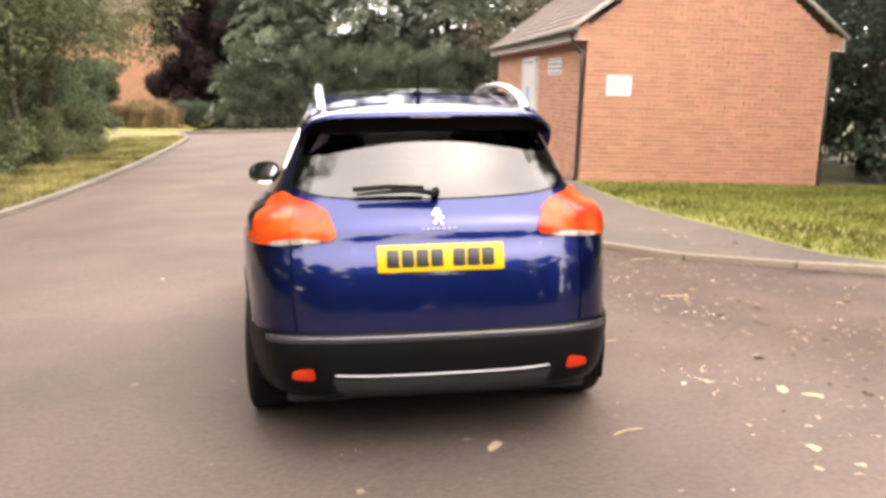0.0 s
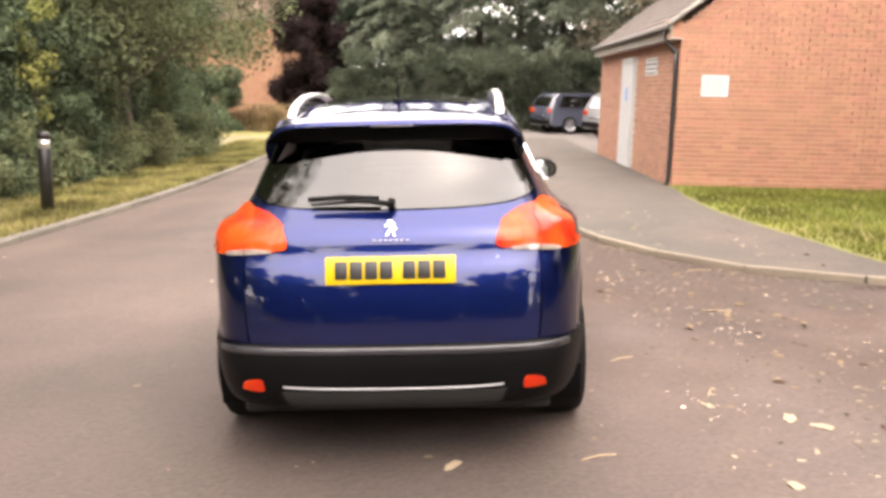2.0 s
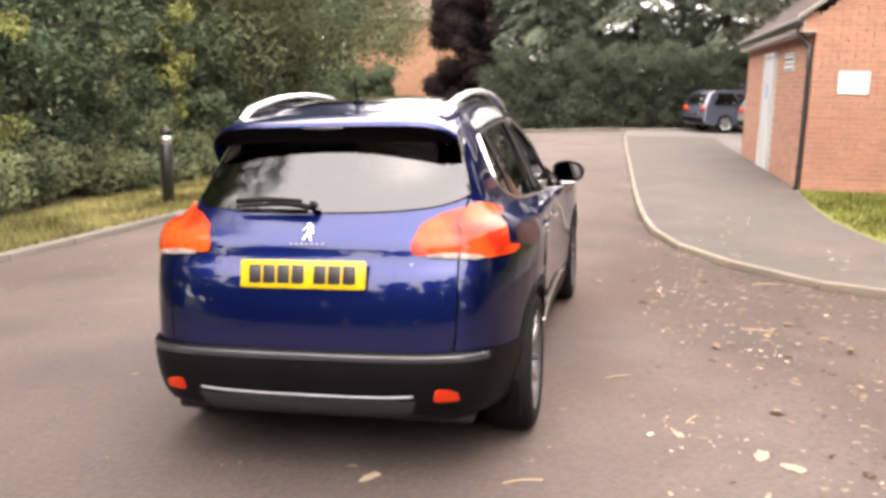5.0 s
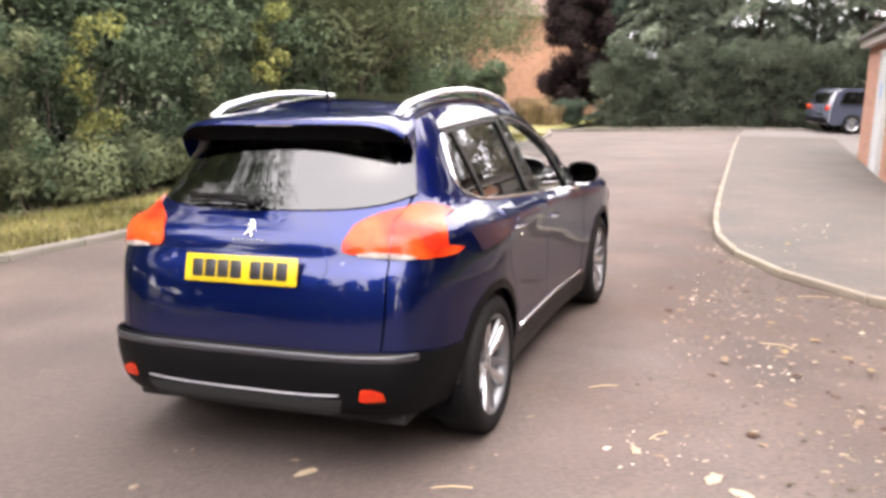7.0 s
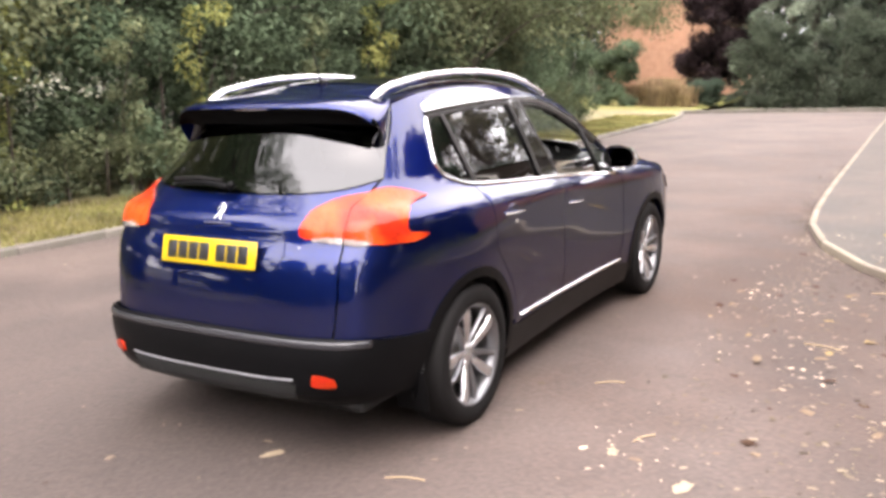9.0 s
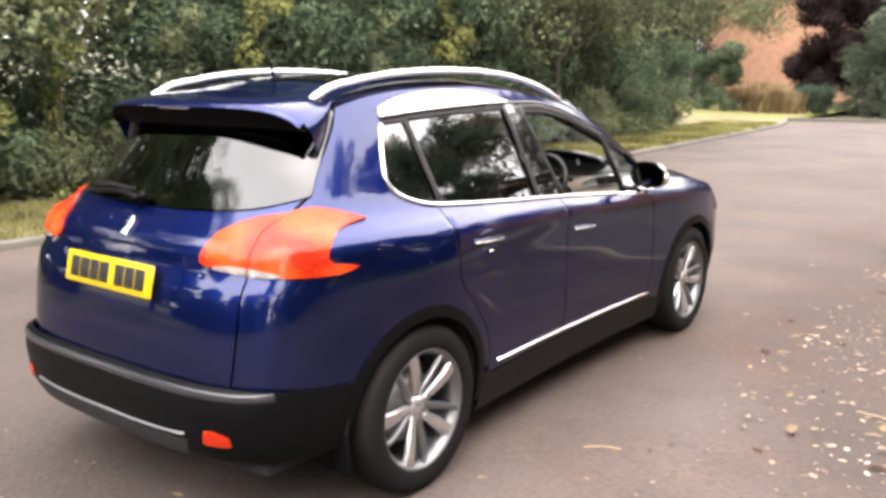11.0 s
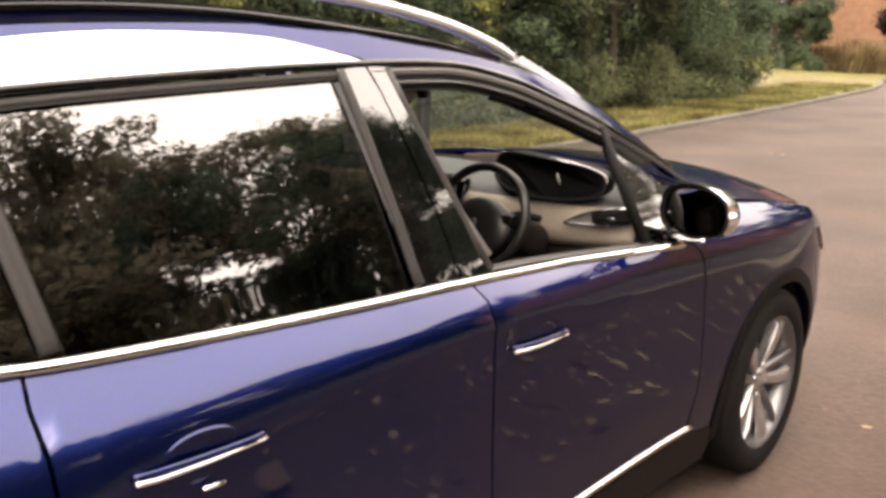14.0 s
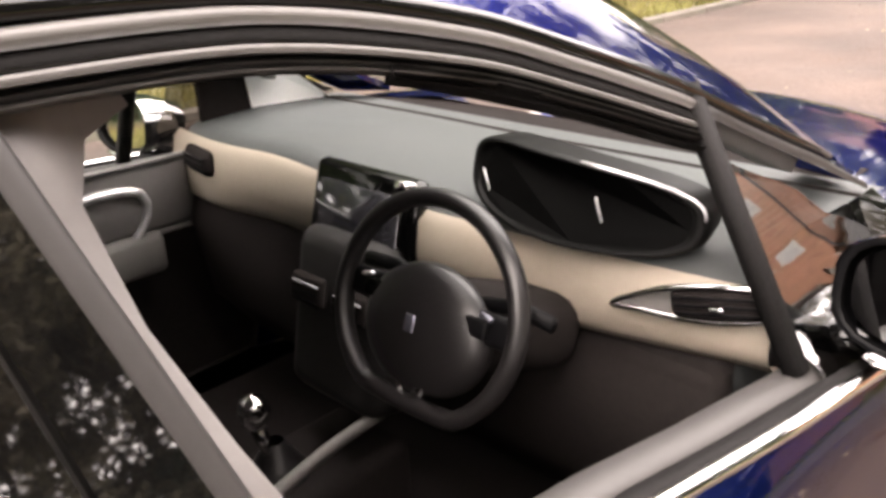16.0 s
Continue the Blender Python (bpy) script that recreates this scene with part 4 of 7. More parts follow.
M_BLUE = car_paint("blue_metallic", (0.0025, 0.0060, 0.038), (0.0060, 0.0160, 0.114))
M_GLOSSBLACK = surface("gloss_black", (0.002, 0.002, 0.002), 0.3, vary=0.1, spec=0.0, coat=1.0)
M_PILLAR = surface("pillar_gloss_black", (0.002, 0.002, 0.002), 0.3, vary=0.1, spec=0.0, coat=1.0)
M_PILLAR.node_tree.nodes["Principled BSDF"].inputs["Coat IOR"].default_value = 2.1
M_PLASTIC = surface("black_plastic", (0.00337, 0.00337, 0.00375), 0.42, spec=0.07, vary=0.15, fine=400, bump=0.0004)
M_RUBBER = surface("tyre_rubber", (0.0075, 0.007, 0.007), 0.75, spec=0.12, vary=0.2, scale=8, fine=120, bump=0.001)
M_SEAL = surface("grey_seal", (0.025, 0.0235, 0.023), 0.5, vary=0.1, spec=0.25)
M_DARK = surface("shade_black", (0.006, 0.006, 0.006), 0.9, vary=0.1)
M_CHROME = surface("chrome", (0.82, 0.82, 0.82), 0.10, metal=1.0, vary=0.04)
M_DIMCHROME = surface("dull_chrome", (0.20, 0.20, 0.24), 0.35, metal=0.9, vary=0.1)
M_SATIN = surface("satin_silver", (0.85, 0.85, 0.86), 0.25, metal=0.7, vary=0.05)
M_ALLOY = surface("alloy_silver", (0.56, 0.56, 0.57), 0.25, metal=0.9, vary=0.08)
M_LAMP = surface("lamp_red", (0.50, 0.056, 0.010), 0.28, vary=0.35, scale=14, spec=0.06, coat=0.4, second=(0.33, 0.016, 0.005), mix_scale=7, mix_soft=0.08)
M_LAMPCLEAR = surface("lamp_clear", (0.23, 0.20, 0.18), 0.08, vary=0.5, scale=30, fine=140, coat=1.0)
M_YELLOW = surface("plate_yellow", (0.44, 0.31, 0.006), 0.3, vary=0.04)
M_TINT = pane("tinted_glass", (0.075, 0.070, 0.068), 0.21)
M_REARTINT = pane("rear_tinted_glass", (0.03, 0.03, 0.03), 0.085)
M_QUARTER = pane("quarter_glass", (0.30, 0.29, 0.28), 0.24)
M_CLEAR = pane("clear_glass", (0.88, 0.91, 0.90), 0.05)
M_GREYTRIM = surface("interior_grey", (0.115, 0.109, 0.103), 0.65, vary=0.06)
M_CREAM = surface("interior_cream", (0.28, 0.24, 0.194), 0.55, vary=0.06)
M_DASHTOP = surface("dash_top_grey", (0.038, 0.043, 0.043), 0.6, vary=0.08, fine=500, bump=0.0004)
M_INBLACK = surface("interior_black", (0.0165, 0.0140, 0.0135), 0.8, vary=0.2, spec=0.05)
M_CLOTH = surface("seat_cloth", (0.015, 0.013, 0.0125), 0.9, spec=0.1, vary=0.25, fine=300, bump=0.001)
M_LEATHER = surface("wheel_leather", (0.008, 0.0072, 0.0075), 0.36, spec=0.5, vary=0.15, fine=300, bump=0.0005)

car = thing("blue_car", "dark blue metallic compact crossover car with silver roof rails", "car", TILT)


def skin(s, z):
    s = np.asarray(s, float)
    p = shell(np.abs(s), z)
    p[..., 0] *= np.where(s < 0, -1, 1)
    return p


def pane_skin(s, z):
    """The smooth surface of the side glass, without the shoulder's climb."""
    s = np.asarray(s, float)
    p = shell(np.abs(s), z, 0.0)
    p[..., 0] *= np.where(s < 0, -1, 1)
    return p


def nose_skin(q, z):
    """The body surface round the nose: q from the middle of the nose, negative to the right-hand side."""
    q = np.asarray(q, float)
    p = shell(ARC_END - np.abs(q), z)
    p[..., 0] *= np.where(q > 0, -1, 1)
    return p


roof_edge = spline([-0.5, -0.35, -0.126, 0.18, 0.465, 0.75, 1.0, 1.3, 1.55, 1.8, 2.05], [1.36, 1.39, 1.428, 1.468, 1.484, 1.476, 1.452, 1.413, 1.362, 1.29, 1.20])
roof_mid = spline([-0.5, -0.35, -0.1, 0.2, 0.5, 0.8, 1.1, 1.4, 1.62, 1.8], [1.415, 1.44, 1.478, 1.515, 1.528, 1.522, 1.502, 1.468, 1.43, 1.39])
roof_half = lambda y: np.interp(y, [-0.5, -0.35, -0.1, 0.2, 0.9, 1.4, 1.7], [0.50, 0.505, 0.505, 0.508, 0.512, 0.515, 0.51])


def roof_skin(x, y):
    x, y = np.asarray(x, float), np.asarray(y, float)
    k = np.clip(np.abs(x) / roof_half(y), 0, 1.3)
    return np.stack([x, y, roof_mid(y) + (roof_edge(y) - roof_mid(y)) * k ** 2.3], -1)


bonnet_mid = spline([2.15, 2.4, 2.7, 3.0, 3.2, 3.33, 3.4], [1.05, 1.03, 1.002, 0.957, 0.892, 0.80, 0.70])
bonnet_edge = spline([2.0, 2.2, 2.5, 2.8, 3.0, 3.15, 3.3, 3.4], [0.985, 0.968, 0.938, 0.892, 0.845, 0.79, 0.70, 0.62])


def bonnet_skin(x, y):
    x, y = np.asarray(x, float), np.asarray(y, float)
    k = np.clip(np.abs(x) / 0.745, 0, 1.2)
    return np.stack([x, y, bonnet_mid(y) + (bonnet_edge(y) - bonnet_mid(y)) * k ** 2.4], -1)


def Y(y, z):
    return (s_at_y(y, z), z)


def T(x, z):
    return (math.copysign(s_at_x(abs(x), z), x), z)


def run(*pts, step=0.03):
    """A smooth stretch of an outline."""
    return [(q.x, q.y) for q in smooth_line([(*p, 0) for p in pts], step)]


def straight(*pts, step=0.03):
    out = []
    for a, b in zip(pts, pts[1:]):
        n = max(1, int(math.dist(a, b) / step))
        out += [(a[0] + (b[0] - a[0]) * i / n, a[1] + (b[1] - a[1]) * i / n) for i in range(n)]
    return out + [pts[-1]]


def loop(*stretches):
    """Joins stretches to one closed outline."""
    out = []
    for st in stretches:
        for p in st:
            if not out or math.dist(p, out[-1]) > 0.002:
                out.append(p)
    if math.dist(out[0], out[-1]) < 0.002:
        out.pop()
    return out


def inside(pts, poly):
    x, y = pts[:, 0], pts[:, 1]
    r = np.zeros(len(pts), bool)
    px, py = np.array([p[0] for p in poly]), np.array([p[1] for p in poly])
    for i in range(len(poly)):
        j = i - 1
        c = (py[i] > y) != (py[j] > y)
        with np.errstate(divide="ignore", invalid="ignore"):
            r ^= c & (x < (px[j] - px[i]) * (y - py[i]) / (py[j] - py[i]) + px[i])
    return r


from mathutils.geometry import delaunay_2d_cdt


def panel_shape(outline, surf=skin, step=0.03, out=0.0, thick=0.015, side=1):
    """A sheet cut to an outline, laid on a surface, with its edges turned in."""
    poly = np.array(outline, float)
    lo, hi = poly.min(0), poly.max(0)
    gx, gy = np.meshgrid(np.arange(lo[0] + step / 2, hi[0], step), np.arange(lo[1] + step / 2, hi[1], step))
    g = np.stack([gx.ravel(), gy.ravel()], 1)
    g = g[inside(g, outline)]
    if len(g):
        d = np.min(np.linalg.norm(g[:, None] - poly[None], axis=2), axis=1)
        g = g[d > step * 0.45]
    pts = [Vector(p) for p in poly] + [Vector(p) for p in g]
    vs, _, fs, _, _, _ = delaunay_2d_cdt(pts, [], [list(range(len(poly)))], 1, 1e-6)
    uv = np.array([(v.x, v.y) for v in vs])
    e = 1e-4

    def at(a):
        p = surf(a[:, 0], a[:, 1])
        n = np.cross(surf(a[:, 0] + e, a[:, 1]) - surf(a[:, 0] - e, a[:, 1]), surf(a[:, 0], a[:, 1] + e) - surf(a[:, 0], a[:, 1] - e))
        return p, n / np.maximum(np.linalg.norm(n, axis=1)[:, None], 1e-12)
    p, n = at(uv)
    top = p + n * out
    v, f = [tuple(q) for q in top], []
    for t in fs:
        a, b, c = uv[t[0]], uv[t[1]], uv[t[2]]
        ccw = (b[0] - a[0]) * (c[1] - a[1]) - (b[1] - a[1]) * (c[0] - a[0]) > 0
        f.append(tuple(t) if ccw else tuple(t)[::-1])
    bp, bn = at(poly)
    area = np.sum(poly[:, 0] * np.roll(poly[:, 1], -1) - np.roll(poly[:, 0], -1) * poly[:, 1])
    k, m = len(v), len(poly)
    v += [tuple(q) for q in bp + bn * out] + [tuple(q) for q in bp + bn * (out - thick)]
    for i in range(m):
        j = (i + 1) % m
        q = (k + i, k + m + i, k + m + j, k + j)
        f.append(q if area > 0 else q[::-1])
    if side < 0:
        v = [(-x, y, z) for x, y, z in v]
        f = [q[::-1] for q in f]
    return v, f


def panel(name, outline, mat, parent=car, label="", both=True, **kw):
    """The panel on the right-hand side, and its twin on the left."""
    made = [part(name, panel_shape(outline, **kw), mat, parent, label)]
    if both:
        made.append(part(name, panel_shape(outline, side=-1, **kw), mat, parent, label))
    return made


def strip(name, pts, width, mat, parent=car, label="", out=0.004, height=0.006, surf=skin, both=True):
    """A moulding that follows a line on the body."""
    a = np.array(pts, float)
    e = 1e-4
    p = surf(a[:, 0], a[:, 1])
    n = np.cross(surf(a[:, 0] + e, a[:, 1]) - surf(a[:, 0] - e, a[:, 1]), surf(a[:, 0], a[:, 1] + e) - surf(a[:, 0], a[:, 1] - e))
    n /= np.linalg.norm(n, axis=1)[:, None]
    d = np.gradient(p, axis=0)
    d /= np.linalg.norm(d, axis=1)[:, None]
    w = np.cross(n, d)
    rows = [(-0.5, -0.006), (-0.5, 0.4), (-0.3, 0.85), (0, 1.0), (0.3, 0.85), (0.5, 0.4), (0.5, -0.006)]
    made = []
    for sgn in ((1, -1) if both else (1,)):
        v, f = [], []
        for i in range(len(p)):
            for u, h in rows:
                q = p[i] + w[i] * (u * width) + n[i] * (out - height + h * height if h > 0 else -0.004)
                v.append((sgn * q[0], q[1], q[2]))
        m = len(rows)
        for i in range(len(p) - 1):
            f += [(i * m + k, i * m + k + 1, (i + 1) * m + k + 1, (i + 1) * m + k)[::-sgn] for k in range(m - 1)]
        f += [tuple(range(m))[::sgn], tuple(range((len(p) - 1) * m, len(p) * m))[::-sgn]]
        made.append(part(name, (v, f), mat, parent, label))
    return made


# ---- body panels ----
ARCH = 0.372


def arc_side(cy, cz, r, a0, a1, n=26):
    return [Y(cy + r * math.cos(radians(a0 + (a1 - a0) * i / n)), cz + r * math.sin(radians(a0 + (a1 - a0) * i / n))) for i in range(n + 1)]


door_rear = [(0.214, 1.04), (0.195, 0.96), (0.19, 0.86), (0.215, 0.75), (0.30, 0.66), (0.385, 0.55), (0.425, 0.44), (0.43, 0.345)]
door_mid = [(1.062, 0.975), (1.066, 0.90), (1.072, 0.75), (1.075, 0.55), (1.075, 0.335)]
door_front = [(1.93, 0.905), (1.985, 0.80), (2.01, 0.65), (2.01, 0.5), (1.99, 0.40), (1.975, 0.325)]
SILL = 0.335
YS = lambda pts: [Y(*p) for p in pts]
shift = lambda pts, dy: [(y + dy, z) for y, z in pts]
below = lambda pts, dz: [(y, z - dz) for y, z in pts]

panel("rear_door", loop(run(*YS(shift(door_rear, 0.003))), straight(Y(0.433, SILL), Y(1.072, SILL)), run(*YS(shift(door_mid[::-1], -0.003))), run(*YS(below([(1.06, 0.986), (0.95, 0.993), (0.464, 1.028), (0.233, 1.048)], 0.008)))), M_BLUE)
panel("front_door", loop(run(*YS(shift(door_mid, 0.003))), straight(Y(1.078, SILL), Y(1.97, SILL)), run(*YS(shift(door_front[::-1], -0.003))), run(*YS(below([(1.93, 0.915), (1.76, 0.928), (1.45, 0.953), (1.15, 0.978), (1.07, 0.984)], 0.008)))), M_BLUE)
# rear quarter: from the tailgate seam round to the rear door, with the arch and the C-pillar
seam = [(0.59, 0.55), (0.60, 0.62), (0.607, 0.75), (0.605, 0.89), (0.595, 0.98), (0.60, 1.06), (0.604, 1.12)]
seam_up = [(-0.325, 1.12), (-0.255, 1.21), (-0.19, 1.28), (-0.13, 1.35), (-0.09, 1.41)]
roof_line = lambda ys_: [(y, float(roof_edge(y)) - 0.002) for y in ys_]
win_rear = [(0.095, 1.40), (0.085, 1.352), (0.05, 1.28), (0.022, 1.21), (0.008, 1.155), (0.03, 1.105), (0.10, 1.07), (0.211, 1.045)]
panel("rear_quarter", loop(
    straight(T(0.594, 0.55), T(0.70, 0.542), Y(-0.45, 0.524), Y(-ARCH - 0.012, 0.516)),
    arc_side(0, 0.315, 0.39, 150, 12),
    straight(Y(0.384, 0.385), Y(0.427, 0.36)),
    run(*YS(shift(door_rear[::-1][1:], -0.003))),
    run(*YS(win_rear[::-1])),
    run(*YS([(0.105, 1.405), (0.16, 1.43), (0.235, 1.443)])),
    run(*YS(roof_line([0.235, 0.1, 0.0, -0.09]))),
    run(*YS(shift(seam_up[::-1], 0.004))),
    run(*[T(x + 0.004, z) for x, z in seam[::-1]])), M_BLUE)
# cant rail and A-pillar: painted band over the doors, down to the bonnet
win_top = [(0.09, 1.362), (0.41, 1.380), (0.92, 1.392), (1.25, 1.383), (1.45, 1.345), (1.60, 1.295), (1.755, 1.236), (1.88, 1.178), (2.0, 1.125), (2.15, 1.06), (2.25, 1.01)]
cap_top = [(0.105, 1.405), (0.23, 1.438), (0.465, 1.458), (0.74, 1.45), (0.886, 1.425), (1.0, 1.397)]
panel("cant_rail", loop(run(*YS([(0.235, 1.443), (0.465, 1.462), (0.74, 1.454), (0.886, 1.429), (1.0, 1.405)])), run(*YS([(1.0, 1.404), (1.25, 1.396), (1.45, 1.358), (1.60, 1.308), (1.755, 1.249), (1.88, 1.191), (2.0, 1.138), (2.15, 1.073), (2.26, 1.02)])),
    run(*YS([(2.33, 1.02), (2.2, 1.09), (2.02, 1.172), (1.87, 1.238), (1.76, 1.282)])), run(*YS(roof_line([1.70, 1.6, 1.45, 1.3, 1.1, 0.9, 0.7, 0.5, 0.3, 0.235])))), M_BLUE)
panel("window_cap", loop(run(*YS([(0.092, 1.372), (0.41, 1.391), (0.92, 1.402), (0.985, 1.402)])), run(*YS(cap_top[::-1]))), M_SATIN, label="bright silver trim above the rear side window", out=0.004)
# roof
roof_loop = loop([(0.512, y) for y in np.linspace(-0.12, 1.46, 50)], run((0.512, 1.46), (0.4, 1.54), (0.2, 1.60), (0, 1.62), (-0.2, 1.60), (-0.4, 1.54), (-0.512, 1.46)), [(-0.512, y) for y in np.linspace(1.46, -0.12, 50)], run((-0.512, -0.12), (-0.3, -0.14), (0, -0.145), (0.3, -0.14), (0.512, -0.12)))
part("roof_panel", panel_shape(roof_loop, roof_skin), M_BLUE, car, "dark blue roof panel with a black glass roof pane")
pano = loop(straight((-0.37, 0.10), (0.37, 0.10)), straight((0.37, 0.10), (0.37, 1.40)), run((0.37, 1.40), (0.2, 1.45), (0, 1.465), (-0.2, 1.45), (-0.37, 1.40)), straight((-0.37, 1.40), (-0.37, 0.10)))
part("glass_roof", panel_shape(pano, roof_skin, out=0.004), M_GLOSSBLACK, car, "dark panoramic glass roof pane")
# tailgate, rear glass
tail_loop = loop(straight(T(-0.587, 0.552), T(0, 0.552), T(0.587, 0.552)), run(*[T(x - 0.003, z) for x, z in seam]), run(T(0.6, 1.115), T(0.5, 1.088), T(0.3, 1.073), T(0, 1.068), T(-0.3, 1.073), T(-0.5, 1.088), T(-0.6, 1.115)), run(*[T(-x + 0.003, z) for x, z in seam[::-1]]))
part("tailgate", panel_shape(tail_loop), M_BLUE, car)
glass_side = [(-0.318, 1.125), (-0.255, 1.205), (-0.195, 1.28), (-0.14, 1.345), (-0.10, 1.395)]
Yn = lambda y, z: (-s_at_y(y, z), z)
rear_glass_loop = loop(run(T(-0.598, 1.121), T(-0.5, 1.093), T(-0.3, 1.078), T(0, 1.073), T(0.3, 1.078), T(0.5, 1.093), T(0.598, 1.121)), run(*YS(shift(glass_side, -0.003))), straight(Y(-0.10, 1.40), (0.0, 1.40), Yn(-0.10, 1.40)), run(*[Yn(y - 0.003, z) for y, z in glass_side[::-1]]))
_edge = skin(np.array([s_at_y(*p) for p in glass_side]), np.array([p[1] for p in glass_side]))


def glass_skin(s, z):
    """The rear pane: above its foot it bows evenly from edge to edge."""
    p = skin(s, z)
    z = p[..., 2]
    xe, ye = np.interp(z, _edge[:, 2], _edge[:, 0]), np.interp(z, _edge[:, 2], _edge[:, 1])
    bow = rear_y(z) + (ye - rear_y(z)) * (np.abs(p[..., 0]) / xe) ** 2.8
    k = np.clip((z - 1.09) / 0.09, 0, 1)
    p[..., 1] += (bow - p[..., 1]) * 0.75 * k * k * (3 - 2 * k)
    return p


part("rear_window", panel_shape(rear_glass_loop, glass_skin, out=0.003, thick=0.01), M_REARTINT, car, "dark tinted rear window")

# tail lamps: outer piece on the quarter, inner piece on the tailgate
lamp_outer = loop(run(T(0.606, 0.915), T(0.606, 1.0), T(0.604, 1.082), step=0.02), run(T(0.604, 1.082), Y(-0.345, 1.088), Y(-0.297, 1.082), Y(-0.235, 1.064), Y(-0.17, 1.040), step=0.02),
                  run(Y(-0.17, 1.040), Y(-0.25, 1.030), Y(-0.325, 1.014), step=0.02), run(Y(-0.325, 1.014), Y(-0.378, 0.994), Y(-0.404, 0.968), Y(-0.408, 0.945), Y(-0.396, 0.930), step=0.015), run(Y(-0.396, 0.930), Y(-0.345, 0.922), Y(-0.305, 0.912), step=0.02),
                  run(Y(-0.305, 0.912), Y(-0.35, 0.897), Y(-0.43, 0.892), T(0.684, 0.899), T(0.606, 0.912), step=0.02))
lamp_inner = loop(run(T(0.601, 1.076), T(0.603, 1.0), T(0.603, 0.912), step=0.02), run(T(0.603, 0.912), T(0.53, 0.918), T(0.455, 0.922), step=0.02), run(T(0.455, 0.922), T(0.425, 0.932), T(0.422, 0.957), T(0.444, 1.005), T(0.495, 1.050), T(0.55, 1.069), T(0.601, 1.076), step=0.015))
clear_a = loop(straight(T(0.607, 0.903), T(0.675, 0.896), step=0.02), run(T(0.675, 0.896), T(0.695, 0.902), T(0.672, 0.914), T(0.607, 0.926), step=0.02))
clear_b = loop(straight(T(0.485, 0.914), T(0.602, 0.904), step=0.02), straight(T(0.602, 0.904), T(0.602, 0.927), step=0.02), run(T(0.602, 0.927), T(0.54, 0.930), T(0.485, 0.924), step=0.02))
for sgn in (1, -1):
    lamp = part("tail_lamp", panel_shape(lamp_outer, step=0.02, out=0.010, thick=0.02, side=sgn), M_LAMP, car, "orange-red claw-shaped tail lamp")
    part("lamp_inner", panel_shape(lamp_inner, step=0.02, out=0.010, thick=0.02, side=sgn), M_LAMP, lamp)
    part("reversing_lens", panel_shape(clear_a, step=0.02, out=0.0125, thick=0.02, side=sgn), M_LAMPCLEAR, lamp, "clear reversing lens")
    part("clear_strip", panel_shape(clear_b, step=0.02, out=0.0125, thick=0.02, side=sgn), M_LAMPCLEAR, lamp, "clear lens strip")
# rear bumper: black lower apron with a ledge, reflectors and a silver skid line
bump_out = spline([0.26, 0.30, 0.36, 0.43, 0.50, 0.53, 0.548, 0.556], [-0.02, 0.012, 0.032, 0.040, 0.042, 0.038, 0.026, 0.004])


def bumper_skin(s, z):
    s, z = np.asarray(s, float), np.asarray(z, float)
    e = 1e-4
    p = skin(s, z)
    n = np.cross(skin(s + e, z) - skin(s - e, z), skin(s, z + e) - skin(s, z - e))
    n /= np.linalg.norm(n, axis=-1)[..., None]
    return p + n * (bump_out(z) * np.clip(0.22 + n[..., 1] ** 2, 0, 1))[..., None]


def bumper_loop():
    end = lambda z: Y(-math.sqrt(max(0.0, 0.392 ** 2 - (z - 0.315) ** 2)) - 0.002, z)
    zs = [0.29, 0.34, 0.40, 0.46, 0.52]
    right = [end(z) for z in zs]
    top = [right[-1], Y(-0.46, 0.526), T(0.70, 0.545), T(0.6, 0.553), T(0.3, 0.556), T(0, 0.556)]
    lower = [T(0, 0.285), T(0.45, 0.285), T(0.62, 0.275), right[0]]
    flip = lambda r: [(-s, z) for s, z in r[::-1]]
    return loop(straight(*(flip(lower)[:-1] + lower)), straight(*right), straight(*(top + flip(top)[1:])), straight(*flip(right)))


bumper = part("rear_bumper", panel_shape(bumper_loop(), bumper_skin, step=0.018), M_PLASTIC, car, "black textured rear bumper")
ledge_pts = [T(x, 0.534 - 0.004 * (x / 0.6) ** 4) for x in np.linspace(-0.705, 0.705, 76)]
# lighter and glossier than the bumper, to paint in the ledge's sky sheen
strip("bumper_ledge", ledge_pts, 0.030, surface("bumper_sheen", (0.022, 0.022, 0.025), 0.22, vary=0.1, spec=0.6), bumper, "smooth ledge along the bumper top", surf=bumper_skin, out=0.006, height=0.006, both=False)
for sgn in (1, -1):
    refl = loop(run(T(0.518, 0.40), T(0.522, 0.414), T(0.56, 0.414), T(0.596, 0.40), step=0.012), run(T(0.596, 0.40), T(0.602, 0.374), step=0.012), run(T(0.602, 0.374), T(0.56, 0.370), T(0.516, 0.374), T(0.518, 0.40), step=0.012))
    part("reflector", panel_shape(refl, bumper_skin, step=0.015, out=0.006, side=sgn), M_LAMP, bumper, "red bumper reflector")
skid = [T(x, 0.384 + 0.008 * (x / 0.45) ** 4) for x in np.linspace(-0.44, 0.44, 60)]
strip("skid_trim", skid, 0.008, surface("skid_silver", (0.26, 0.26, 0.27), 0.38, metal=0.8, vary=0.1), bumper, "thin silver skid strip", surf=bumper_skin, out=0.008, height=0.009, both=False)
part("diffuser", panel_shape(loop(straight(T(-0.42, 0.288), T(0.42, 0.288)), straight(T(0.42, 0.288), T(0.45, 0.372)), straight(T(0.45, 0.372), T(-0.45, 0.372)), straight(T(-0.45, 0.372), T(-0.42, 0.288))), bumper_skin, step=0.02, out=0.004), M_DARK, bumper, "black diffuser panel")
